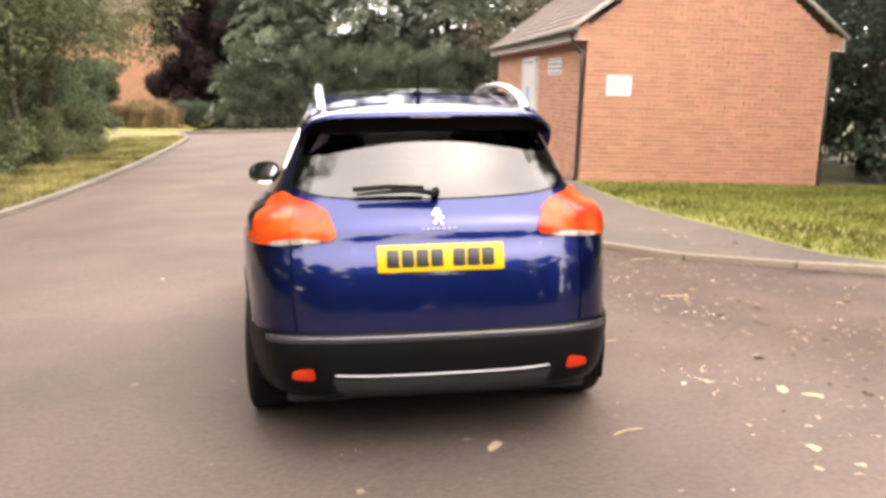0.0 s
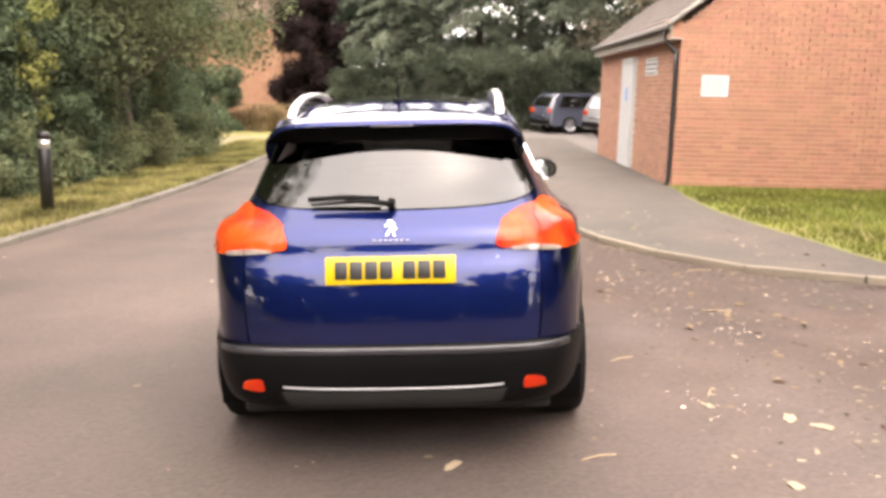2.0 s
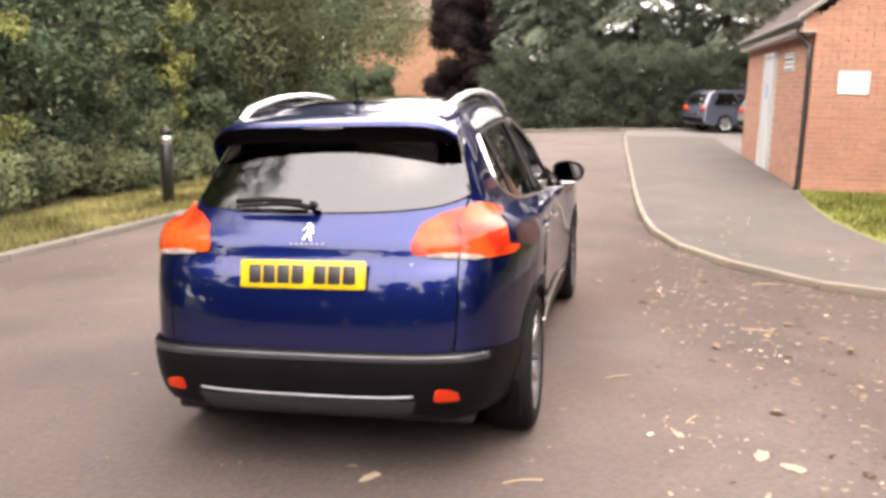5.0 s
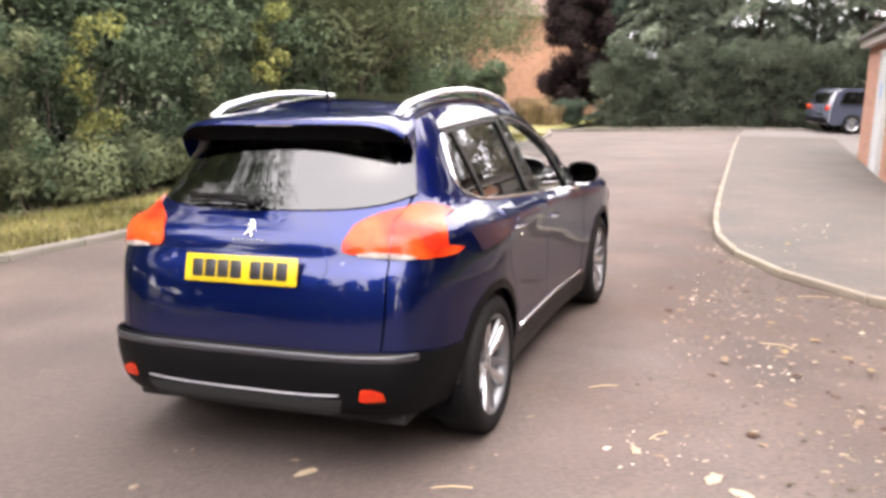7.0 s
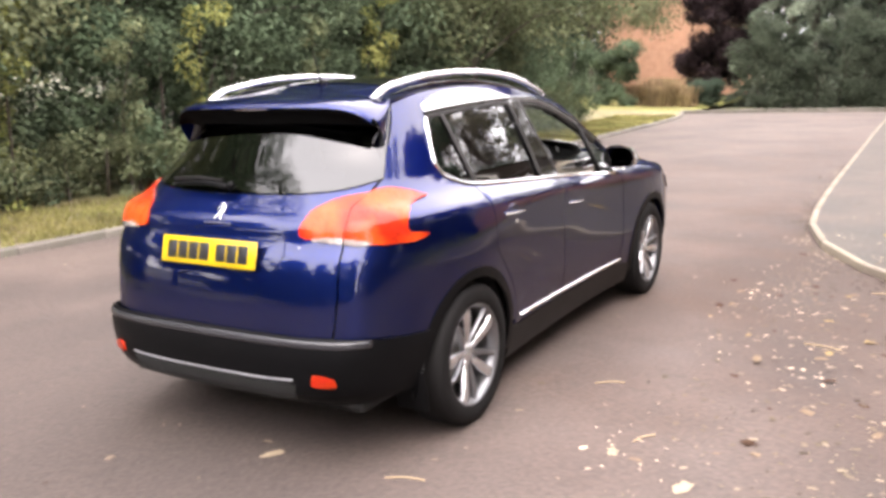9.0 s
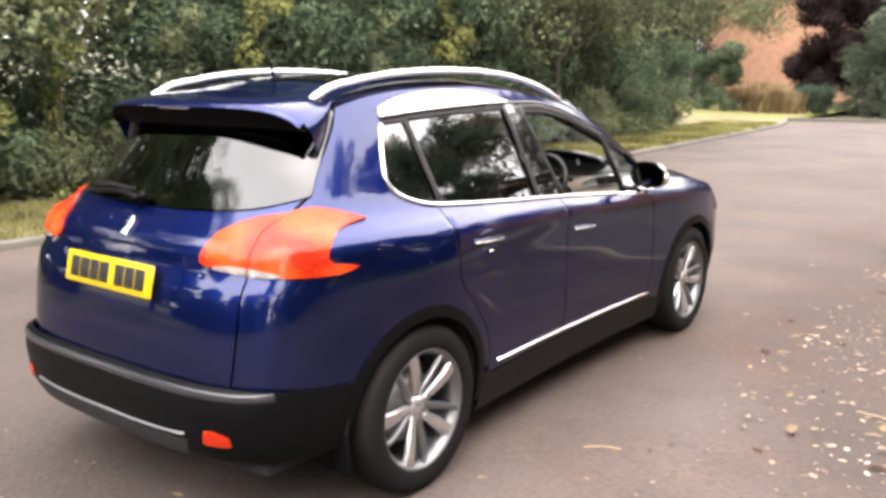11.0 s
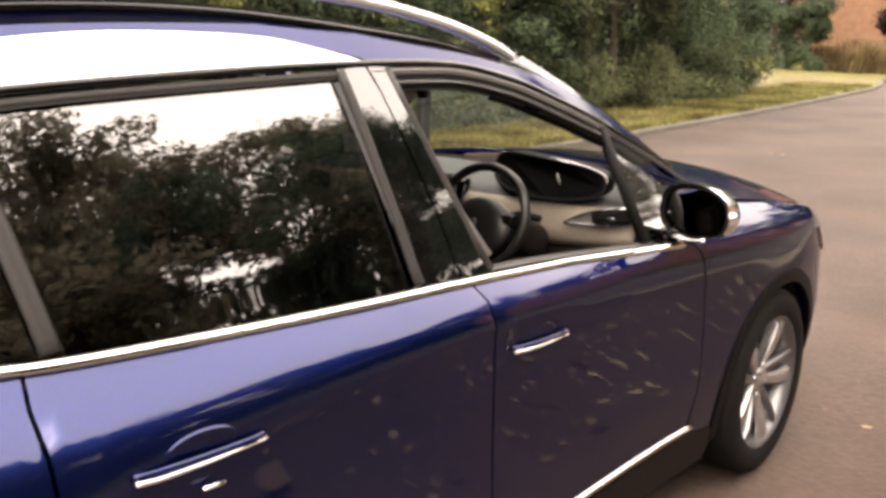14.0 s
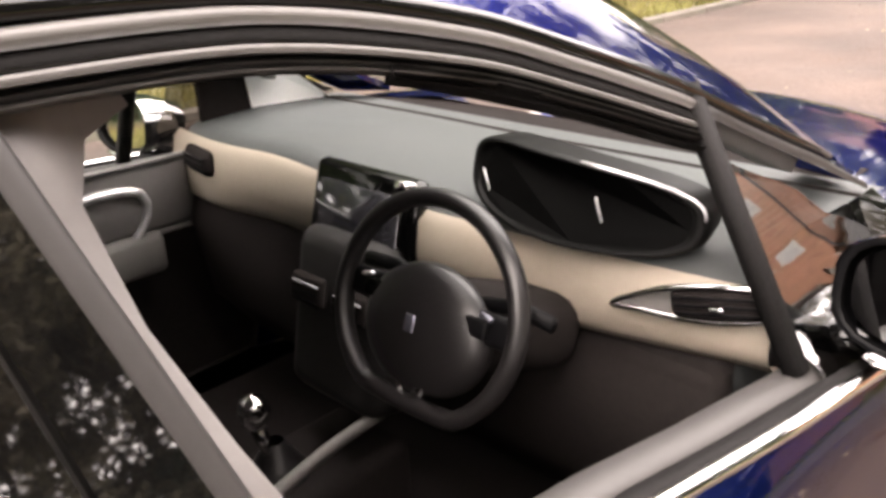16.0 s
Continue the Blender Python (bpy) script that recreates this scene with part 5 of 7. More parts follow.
# sills with bright strip, arch trims
sill_loop = loop(straight(Y(0.385, 0.175), Y(2.15, 0.175)), straight(Y(2.15, 0.175), Y(2.16, 0.29), Y(1.975, 0.325)), straight(Y(1.975, 0.328), Y(0.434, 0.328)), straight(Y(0.434, 0.328), Y(0.386, 0.36), Y(0.385, 0.175)))
panel("sill", sill_loop, surface("sill_grey", (0.0055, 0.0052, 0.0050), 0.4, vary=0.2, spec=0.12), out=0.004, label="dark grey plastic sill")
strip("sill_strip", [Y(y, 0.372 - 0.028 * (y - 0.36) / 1.75) for y in np.linspace(0.50, 2.0, 50)], 0.016, M_CHROME, label="bright strip along the sill", out=0.012, height=0.012)
for cy in (0.0, 2.538):
    rim_a = [(cy + 0.396 * math.cos(radians(a)), 0.315 + 0.396 * math.sin(radians(a))) for a in range(-12, 193, 6)]
    rim_b = [(cy + 0.352 * math.cos(radians(a)), 0.315 + 0.352 * math.sin(radians(a))) for a in range(192, -13, -6)]
    panel("arch_trim", loop([Y(*p) for p in rim_a], [Y(*p) for p in rim_b]), M_PLASTIC, out=0.005, step=0.02, label="black plastic wheel arch trim")
# front wing, bonnet, front bumper
panel("front_wing", loop(run(*YS(shift(door_front, 0.003))), straight(Y(1.978, 0.32), Y(2.15, 0.30)), arc_side(2.538, 0.315, 0.39, 182, 20), straight(Y(2.91, 0.45), Y(2.98, 0.50)), run(Y(2.98, 0.50), Y(3.02, 0.62), Y(2.98, 0.76), Y(2.85, 0.865)), run(Y(2.85, 0.865), Y(2.6, 0.915), Y(2.35, 0.945), Y(2.2, 0.968), Y(2.1, 0.96), Y(1.98, 0.93), Y(1.933, 0.912))), M_BLUE)
bon = loop(run((0.60, 2.30), (0.67, 2.22), (0.708, 2.13)), run((0.708, 2.13), (0.731, 2.35), (0.763, 2.6), (0.765, 2.85), (0.66, 3.08), (0.45, 3.24), (0.2, 3.31), (0, 3.33), (-0.2, 3.31), (-0.45, 3.24), (-0.66, 3.08), (-0.765, 2.85), (-0.763, 2.6), (-0.731, 2.35), (-0.708, 2.13)), run((-0.708, 2.13), (-0.67, 2.22), (-0.60, 2.30), (-0.3, 2.39), (0, 2.42), (0.3, 2.39), (0.60, 2.30)))
part("bonnet", panel_shape(bon, bonnet_skin), M_BLUE, car)
front_q = lambda y, z: (-(ARC_END - s_at_y(y, z)), z)
fr = [front_q(2.90, 0.22), front_q(2.925, 0.35), front_q(2.95, 0.47), front_q(2.985, 0.5), front_q(3.02, 0.62), front_q(2.97, 0.735)]
part("front_bumper", panel_shape(loop(straight(*fr), straight(fr[-1], front_q(3.1, 0.76), (0, 0.78)), straight((0, 0.78), (-front_q(3.1, 0.76)[0], 0.76), (-fr[-1][0], fr[-1][1])), straight(*[(-q, z) for q, z in fr[::-1]]), straight((-fr[0][0], 0.22), (0, 0.2), fr[0])), nose_skin), M_BLUE, car)
for sgn in (1, -1):
    hl = loop(run(front_q(2.86, 0.80), front_q(3.0, 0.765), front_q(3.15, 0.76), front_q(3.2, 0.72)), run(front_q(3.2, 0.72), front_q(3.05, 0.68), front_q(2.98, 0.70), front_q(2.86, 0.80)))
    part("headlamp", panel_shape(hl, nose_skin, step=0.02, out=0.008, side=sgn), M_LAMPCLEAR, car, "clear swept-back headlamp")
# windscreen
edge_q = lambda y, z: -(ARC_END - s_at_y(y, z))
wpts = [(2.31, 1.03), (2.19, 1.095), (2.01, 1.177), (1.86, 1.243), (1.70, 1.305), (1.55, 1.36), (1.46, 1.39)]
wr = [(edge_q(y + 0.02, z), z) for y, z in wpts]
ws = loop(run((wr[0][0], wr[0][1]), (-0.45, 1.035), (0, 1.03), (0.45, 1.035), (-wr[0][0], wr[0][1])), run(*[(-q, z) for q, z in wr]), run((-wr[-1][0], wr[-1][1]), (0.3, 1.42), (0, 1.428), (-0.3, 1.42), (wr[-1][0], wr[-1][1])), run(*wr[::-1]))
part("windscreen", panel_shape(ws, nose_skin, step=0.04, thick=0.005), M_CLEAR, car, "clear raked windscreen")

# ---- spoiler, rails, strips, glass, mirrors ----
def spoiler_rows(points):
    """A grid across the tail from a function of k in -1..1."""
    n, v, f = 41, [], []
    for i in range(n):
        v += points(-1 + 2 * i / (n - 1))
    m = len(points(0))
    for i in range(n - 1):
        f += [(i * m + k, (i + 1) * m + k, (i + 1) * m + k + 1, i * m + k + 1) for k in range(m - 1)]
    return v, f


def lip(k):
    a, c = abs(k) ** 4, abs(k) ** 10
    return Vector((0.548 * k, -0.392 + 0.105 * a, 1.433 - 0.012 * a - 0.056 * c))


def spoiler_top(k):
    a = roof_skin(np.array([0.508 * k]), np.array([-0.118]))[0]
    a, b = Vector(a), lip(k)
    roll = Vector((0.010 * k, 0, -0.018)) * abs(k) ** 10
    mid = a.lerp(b, 0.5) + Vector((0, 0, 0.006 + 0.008 * abs(k) ** 4)) + roll
    return [a, a.lerp(mid, 0.5) + Vector((0, 0, 0.002)) + roll * 0.4, mid, mid.lerp(b, 0.5) + Vector((0, 0, 0.002)) + roll * 0.4, b, b + Vector((0, -0.006, -0.003)), b + Vector((0, -0.015, -0.012)), b + Vector((0, -0.0165, -0.019))]


def spoiler_under(k):
    b = lip(k) + Vector((0, -0.0165, -0.019))
    low_ = lip(k) + Vector((0, -0.004, -0.030))
    s = math.copysign(s_at_x(abs(0.512 * k), 1.345), k)
    g = Vector(skin(np.array([s]), np.array([1.345 - 0.020 * abs(k) ** 6]))[0]) + Vector((0, -0.006, 0))
    return [b, low_, low_.lerp(g, 0.5) + Vector((0, 0, 0.012)), g]


spoiler = part("roof_spoiler", spoiler_rows(spoiler_top), M_BLUE, car, "blue roof spoiler over the rear window")
part("spoiler_underside", spoiler_rows(spoiler_under), surface("spoiler_black", (0.003, 0.003, 0.003), 0.8, vary=0.1, spec=0.04), spoiler, "black underside")
part("brake_lamp", box(0.18, 0.005, 0.006, 0.002, pose(0, -0.4035, 1.409)), surface("dim_red", (0.14, 0.12, 0.125), 0.15, coat=1.0), spoiler, "high level brake lamp")
for sgn in (1, -1):
    edge = spoiler_top(sgn)[:5][::-1]
    fin_line = [(-0.227, 1.250), (-0.19, 1.288), (-0.155, 1.330), (-0.125, 1.367), (-0.098, 1.41)]
    foot_pts = [Vector((sgn * q[0], q[1], q[2])) for q in skin(np.array([s_at_y(y - 0.006, z) for y, z in fin_line]), np.array([z for _, z in fin_line]))]
    fin_v = [p.lerp(q, k / 4) + Vector((sgn * 0.004, -0.004, 0.002)) + Vector((sgn * 0.014, -0.006, 0.014)) * math.sin(math.pi * k / 4) for p, q in zip(edge, foot_pts) for k in range(5)]
    part("spoiler_fin", (fin_v, [(i * 5 + k, i * 5 + k + 1, i * 5 + k + 6, i * 5 + k + 5)[::sgn] for i in range(4) for k in range(4)]), M_BLUE, spoiler, "body-coloured fin joining the spoiler to the pillar")
    rail = part("roof_rail", sweep(smooth_line([(sgn * 0.468, -0.165, 1.440), (sgn * 0.470, -0.10, 1.474), (sgn * 0.474, 0.0, 1.497), (sgn * 0.478, 0.3, 1.532), (sgn * 0.48, 0.65, 1.541), (sgn * 0.48, 1.0, 1.524), (sgn * 0.479, 1.28, 1.48), (sgn * 0.478, 1.46, 1.432), (sgn * 0.478, 1.56, 1.392)], 0.03),
                [(-0.019, -0.010), (-0.020, 0.002), (-0.012, 0.011), (0, 0.013), (0.012, 0.011), (0.020, 0.002), (0.019, -0.010), (0, -0.013)]), M_SATIN, car, "satin silver raised roof rail")
    part("rail_web", sweep([(sgn * 0.482, y, float(roof_edge(y)) + 0.012) for y in np.linspace(-0.06, 1.5, 40)], [(-0.006, -0.012), (0.006, -0.012), (0.005, 0.012), (-0.005, 0.012)], scale=lambda t: min(1.0, 0.1 + 8 * t)), M_GLOSSBLACK, rail, "black foot of the rail")
part("aerial", rod((0, 0.09, 1.50), (0, 0.045, 1.63), 0.006, 8, 0.003), M_PLASTIC, car, "short black roof aerial")
part("aerial_base", lathe([(0, 0.0), (0, 0.03), (0.02, 0.022), (0.028, 0)], 16, "z"), M_PLASTIC, car, m=pose(0, 0.10, 1.498))
# bright line under and behind the side windows
belt_line = run(*YS([(0.082, 1.345), (0.048, 1.275), (0.020, 1.205), (0.006, 1.152), (0.03, 1.103), (0.10, 1.068), (0.212, 1.043), (0.464, 1.021), (0.95, 0.987), (1.15, 0.972), (1.45, 0.947), (1.76, 0.921), (1.88, 0.911)]), step=0.02)
strip("window_chrome", belt_line, 0.019, M_CHROME, label="bright chrome moulding under the side windows", out=0.010, height=0.011)
# side glass and frames
divider = [(0.232, 1.362), (0.245, 1.27), (0.258, 1.14), (0.264, 1.05)]
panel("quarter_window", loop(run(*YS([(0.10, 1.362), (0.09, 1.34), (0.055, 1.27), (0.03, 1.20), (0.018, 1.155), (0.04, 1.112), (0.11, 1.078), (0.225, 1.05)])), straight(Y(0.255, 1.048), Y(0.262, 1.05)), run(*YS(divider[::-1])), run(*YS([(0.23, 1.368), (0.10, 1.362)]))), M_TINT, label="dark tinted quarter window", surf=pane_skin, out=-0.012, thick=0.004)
strip("window_divider", YS([(0.228 + 0.036 * t, 1.366 - 0.318 * t) for t in np.linspace(0, 1, 16)]), 0.03, M_SEAL, label="dark upright between the side windows", surf=pane_skin, out=0.0, height=0.012)
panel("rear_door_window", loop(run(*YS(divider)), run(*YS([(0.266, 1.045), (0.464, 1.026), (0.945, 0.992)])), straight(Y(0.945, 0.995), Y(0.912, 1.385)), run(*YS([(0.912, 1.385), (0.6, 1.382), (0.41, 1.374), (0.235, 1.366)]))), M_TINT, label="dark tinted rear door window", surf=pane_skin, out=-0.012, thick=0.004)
bp_seam = [(0.985, 1.395), (1.02, 1.25), (1.045, 1.10), (1.058, 0.987)]
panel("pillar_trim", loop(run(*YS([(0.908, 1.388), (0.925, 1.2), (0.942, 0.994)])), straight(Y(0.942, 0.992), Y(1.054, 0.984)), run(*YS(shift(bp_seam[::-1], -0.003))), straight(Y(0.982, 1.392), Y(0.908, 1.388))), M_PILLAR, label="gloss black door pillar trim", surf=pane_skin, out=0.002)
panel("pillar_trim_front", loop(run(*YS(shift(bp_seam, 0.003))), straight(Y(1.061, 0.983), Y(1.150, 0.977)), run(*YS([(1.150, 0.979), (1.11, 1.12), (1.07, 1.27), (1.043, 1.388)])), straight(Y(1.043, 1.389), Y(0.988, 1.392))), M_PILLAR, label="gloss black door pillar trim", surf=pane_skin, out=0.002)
strip("pillar_edge", YS([(0.918 + 0.026 * t, 1.386 - 0.39 * t) for t in np.linspace(0, 1, 16)]), 0.02, M_SEAL, surf=pane_skin, out=0.008, height=0.008)
strip("pillar_edge_front", YS([(1.043, 1.388), (1.055, 1.33), (1.07, 1.27), (1.09, 1.195), (1.11, 1.12), (1.13, 1.05), (1.150, 0.985)]), 0.02, M_SEAL, surf=pane_skin, out=0.006, height=0.008)
strip("frame_band", run(*YS([(y, z + 0.006) for y, z in win_top[:-1]])), 0.016, M_GLOSSBLACK, label="gloss black window frame", out=0.006, height=0.006)
M_FRAME = surface("frame_grey", (0.100, 0.096, 0.092), 0.4, vary=0.08)
along = lambda d: run(*YS([(1.0, 1.390 - d), *[(y - 0.3 * d, z - d) for y, z in win_top[3:7]], (1.80, 1.216 - d)]))
strip("frame_rear", run(*YS([(y, z - 0.010) for y, z in win_top[:3]] + [(1.0, 1.382)])), 0.018, M_SEAL, label="dark grey frame over the rear window", out=0.001, height=0.010)
strip("frame_seal", along(0.007), 0.014, M_FRAME, label="dark grey door frame", out=0.003, height=0.012)
strip("frame_seal_front", run(*YS([(1.80, 1.211), (1.88, 1.172), (2.0, 1.118), (2.15, 1.053), (2.23, 1.015)])), 0.020, M_SEAL, label="dark seal over the front quarter window", out=0.001, height=0.010)
strip("frame_channel", along(0.018), 0.014, M_RUBBER, label="black rubber glass channel", out=-0.006, height=0.006)
strip("frame_lip", along(0.027), 0.009, M_FRAME, label="grey inner lip of the door frame", out=-0.004, height=0.008)
strip("frame_groove", along(0.033), 0.012, M_RUBBER, out=-0.012, height=0.006)
strip("frame_bead", along(0.039), 0.007, M_FRAME, out=-0.009, height=0.008)
strip("frame_inner", run(*YS([(1.36, 1.322), (1.436, 1.300), (1.586, 1.249), (1.741, 1.190), (1.80, 1.170)])), 0.012, M_RUBBER, out=-0.016, height=0.006)
bar = [(1.790, 1.235), (1.788, 1.16), (1.786, 1.10), (1.784, 1.04), (1.782, 0.985), (1.780, 0.925)]
for sgn in (1, -1):
    (ax, ay, az), (bx, by, bz) = skin(np.array([s_at_y(1.790, 1.235), s_at_y(1.784, 0.955)]), np.array([1.235, 0.955]))
    back = 0.07 * (sgn < 0)
    part("quarter_bar", sweep([(sgn * (ax - 0.004), ay - back, az + 0.4 * back), (sgn * (bx + 0.004), by - back, bz - 0.03)], [(-0.014, -0.012), (0.014, -0.012), (0.014, 0.006), (0.009, 0.009), (-0.009, 0.009), (-0.014, 0.006)], up=(sgn, 0, 0.5)), M_RUBBER, car, "black upright of the front quarter window")
panel("front_quarter_window", loop(run(*YS(shift(bar, 0.01))), run(*YS([(1.77, 0.928), (1.93, 0.922), (2.12, 0.975)])), run(*YS([(2.12, 1.0), (1.98, 1.075), (1.86, 1.13), (1.80, 1.16)])), straight(Y(1.80, 1.162), Y(1.794, 1.20))), M_QUARTER, label="dark front quarter window", surf=pane_skin, out=-0.012, thick=0.004)
panel("quarter_sail", loop(run(*YS([(1.86, 0.913), (1.98, 0.94), (2.08, 0.975), (2.14, 1.02)])), run(*YS([(2.22, 1.01), (2.21, 0.985), (2.12, 0.962), (2.0, 0.932)])), straight(Y(2.0, 0.928), Y(1.86, 0.911))), M_GLOSSBLACK, label="black corner of the window", out=0.003)
part("side_window", panel_shape(loop(run(*YS([(1.045, 1.36), (1.11, 1.12), (1.15, 0.98)])), run(*YS([(1.15, 0.978), (1.45, 0.953), (1.775, 0.926)])), run(*YS(bar[::-1])), run(*YS([(1.775, 1.222), (1.58, 1.29), (1.44, 1.332), (1.25, 1.366), (1.05, 1.376)]))), out=-0.012, thick=0.004, side=-1), M_CLEAR, car, "clear passenger side window")
# door handles
for (y0, z0, y1, z1) in ((0.288, 0.905, 0.498, 0.889), (1.125, 0.836, 1.325, 0.821)):
    for sgn in (1, -1):
        a, b = skin(np.array([s_at_y(y0, z0), s_at_y(y1, z1)]), np.array([z0, z1]))
        a, b = Vector((a[0] * sgn, a[1], a[2])), Vector((b[0] * sgn, b[1], b[2]))
        o = Vector((sgn, 0, 0))
        h = part("door_handle", sweep(smooth_line([a + o * 0.004, a.lerp(b, 0.12) + o * 0.010, a.lerp(b, 0.5) + o * 0.012, a.lerp(b, 0.88) + o * 0.010, b + o * 0.004], 0.012), ring(0.004, 0.007, 10)), M_BLUE, car, "body-coloured pull handle with a bright strip")
        part("handle_strip", sweep(smooth_line([a + o * 0.010 - Vector((0, 0, 0.005)), a.lerp(b, 0.12) + o * 0.015 - Vector((0, 0, 0.006)), a.lerp(b, 0.5) + o * 0.017 - Vector((0, 0, 0.005)), b + o * 0.010 - Vector((0, 0, 0.004))], 0.012), ring(0.0022, 0.0032, 8), scale=lambda t: 1.25 - 0.6 * t), M_SATIN, h, "thin bright strip")
        part("handle_recess", lathe([(0.0026, 0.0), (0.0030, 0.008), (0.0032, 0.015), (0.0034, 0.0195), (0.0034, 0.021), (0.0026, 0.0225), (-0.002, 0.0235)], 24, "x"), M_BLUE, h, "hollow behind the handle", m=Matrix.Translation(a.lerp(b, 0.5) - o * 0.002 + Vector((0, 0, 0.012))) @ Matrix.Diagonal((sgn, 2.5, 1.0, 1)))
        if y0 < 1:
            # chrome rod standing in for a small glint below the handle
            part("handle_glint", sweep([a.lerp(b, 0.45) + o * 0.012 - Vector((0, 0, 0.045)), a.lerp(b, 0.62) + o * 0.012 - Vector((0, 0, 0.046))], ring(0.004, 0.004, 6)), M_CHROME, h)


# door mirrors
def mirror_shape():
    v, f, n = [], [], 28
    for y, k, dx in ((-0.005, 0.92, 0.0), (-0.012, 1.0, 0.0), (0.02, 1.0, 0.0), (0.06, 0.93, -0.006), (0.10, 0.75, -0.016), (0.125, 0.45, -0.024), (0.132, 0.1, -0.028)):
        for i in range(n):
            a = 2 * math.pi * i / n
            c, s_ = math.cos(a), math.sin(a)
            r = 1 / (abs(c) ** 3 + abs(s_) ** 3) ** (1 / 3)
            x, z = r * c * 0.100 * k, r * s_ * 0.068 * k
            z += 0.012 * k - 0.16 * max(0, x) * (1 if z > 0 else -0.3)
            v.append((x + dx, y, z))
    for j in range(6):
        f += [(j * n + i, j * n + (i + 1) % n, (j + 1) * n + (i + 1) % n, (j + 1) * n + i) for i in range(n)]
    f.append(tuple(range(6 * n, 7 * n))[::-1])
    return v, [q[::-1] for q in f], n


mv, mf, mn = mirror_shape()
for sgn in (1, -1):
    flip = (lambda q: q) if sgn > 0 else (lambda q: [x[::-1] for x in q])
    mir = part("door_mirror", (mv, flip(mf)), M_PLASTIC, car, "black door mirror with a bright cap", m=pose(sgn * (0.853 if sgn > 0 else 0.872), 1.855 - 0.07 * (sgn < 0), 0.998 - 0.025 * (sgn < 0), -6, 0, -sgn * 8))
    if sgn < 0:
        mir.data.transform(Matrix.Diagonal((-1, 1, 1, 1)))
    cap_f = [q for q in mf if min(q) >= mn and (all(mv[i][2] > 0.024 for i in q) or all(mv[i][0] > 0.07 for i in q))]
    cap = part("mirror_cap", ([(x * 1.025 * sgn, y * 1.02 + 0.001, z * 1.04) for x, y, z in mv], flip(cap_f)), M_CHROME, mir, "bright silver mirror cap")
    g = [(mv[i][0] * 0.92 * sgn, 0.004, mv[i][2] * 0.90 + 0.002) for i in range(mn)]
    part("mirror_glass", (g, [tuple(range(mn))[::sgn]]), surface("mirror_silver", (0.75, 0.76, 0.77), 0.03, metal=1.0, vary=0.02), mir, "mirror glass", smooth=False)
    part("mirror_arm", sweep(smooth_line([(sgn * -0.06, 0.05, -0.05), (sgn * -0.105, 0.03, -0.068), (sgn * -0.145, 0.03, -0.075)], 0.02), ring(0.022, 0.034, 10), up=(0, 1, 0)), M_GLOSSBLACK, mir)
    part("lower_lip", sweep(smooth_line([(sgn * -0.045, -0.016, -0.058), (sgn * 0.0, -0.018, -0.062), (sgn * 0.045, -0.016, -0.056)], 0.01), ring(0.006, 0.006, 8)), M_CHROME, mir, "bright lower lip")
# number plate with bars in place of its characters, badges
plate = part("number_plate", box(0.52, 0.006, 0.111, 0.004), M_YELLOW, car, "yellow rear number plate", m=pose(0, -0.716, 0.853, -14, 0, 0))
for x, w in ((-0.197, 0.05), (-0.137, 0.05), (-0.077, 0.05), (-0.017, 0.05), (0.074, 0.05), (0.134, 0.05), (0.194, 0.05)):
    part("character_bar", box(w, 0.003, 0.072, 0.004, pose(x, -0.0042, 0)), M_BLACKPAINT, plate)
part("plate_recess", panel_shape(loop(run(T(-0.33, 0.795), T(0, 0.785), T(0.33, 0.795)), run(T(0.33, 0.795), T(0.37, 0.86), T(0.34, 0.94)), run(T(0.34, 0.94), T(0, 0.945), T(-0.34, 0.94)), run(T(-0.34, 0.94), T(-0.37, 0.86), T(-0.33, 0.795))), out=0.0025, thick=0.004), M_BLUE, car)
badge = part("badge", box(0.016, 0.006, 0.046, 0.003, pose(0.002, 0, 0.004, 0, 14, 0)), M_CHROME, car, "slim chrome badge shape", m=pose(0, -0.622, 1.008, -40, 0, 0))
for x, z, w, h, r in ((-0.006, 0.032, 0.020, 0.010, -18), (-0.018, 0.012, 0.022, 0.006, -36), (0.016, -0.004, 0.020, 0.006, 30), (-0.012, -0.028, 0.007, 0.024, 24), (0.012, -0.030, 0.007, 0.024, -16)):
    part("badge_bar", box(w, 0.006, h, 0.002, pose(x, 0, z, 0, r, 0)), M_CHROME, badge)
for i in range(7):
    part("letter_bar", box(0.013, 0.003, 0.008, 0.001, pose(-0.066 + 0.022 * i, -0.652, 0.962, -20, 0, 0)), M_DIMCHROME, car, "small chrome bar in place of lettering")
for i in range(4):
    part("model_bar", box(0.016, 0.004, 0.014, 0.002, pose(0.43 + 0.021 * i, -0.655 + 0.012 * i, 0.885, -18, 0, 14)), M_DIMCHROME, car, "small chrome bar in place of lettering")
part("model_bar", box(0.05, 0.004, 0.008, 0.002, pose(0.455, -0.66, 0.862, -18, 0, 12)), M_DIMCHROME, car)
# rear wiper
wiper = part("rear_wiper", sweep(smooth_line([(0.0, -0.575, 1.098), (-0.10, -0.573, 1.112), (-0.22, -0.568, 1.108), (-0.33, -0.562, 1.100)], 0.02), ring(0.014, 0.010, 8), scale=lambda t: 1.25 - 0.7 * t), M_PLASTIC, car, "black rear wiper resting on the glass")
part("wiper_hub", lathe([(-0.012, 0.0), (-0.012, 0.014), (0.006, 0.018), (0.014, 0.018)], 16, "y"), M_PLASTIC, wiper, m=pose(0, -0.560, 1.100, 35, 0, 0))
part("wiper_blade", sweep([(-0.05, -0.552, 1.12), (-0.2, -0.548, 1.128), (-0.345, -0.538, 1.118)], ring(0.006, 0.012, 6)), M_RUBBER, wiper)

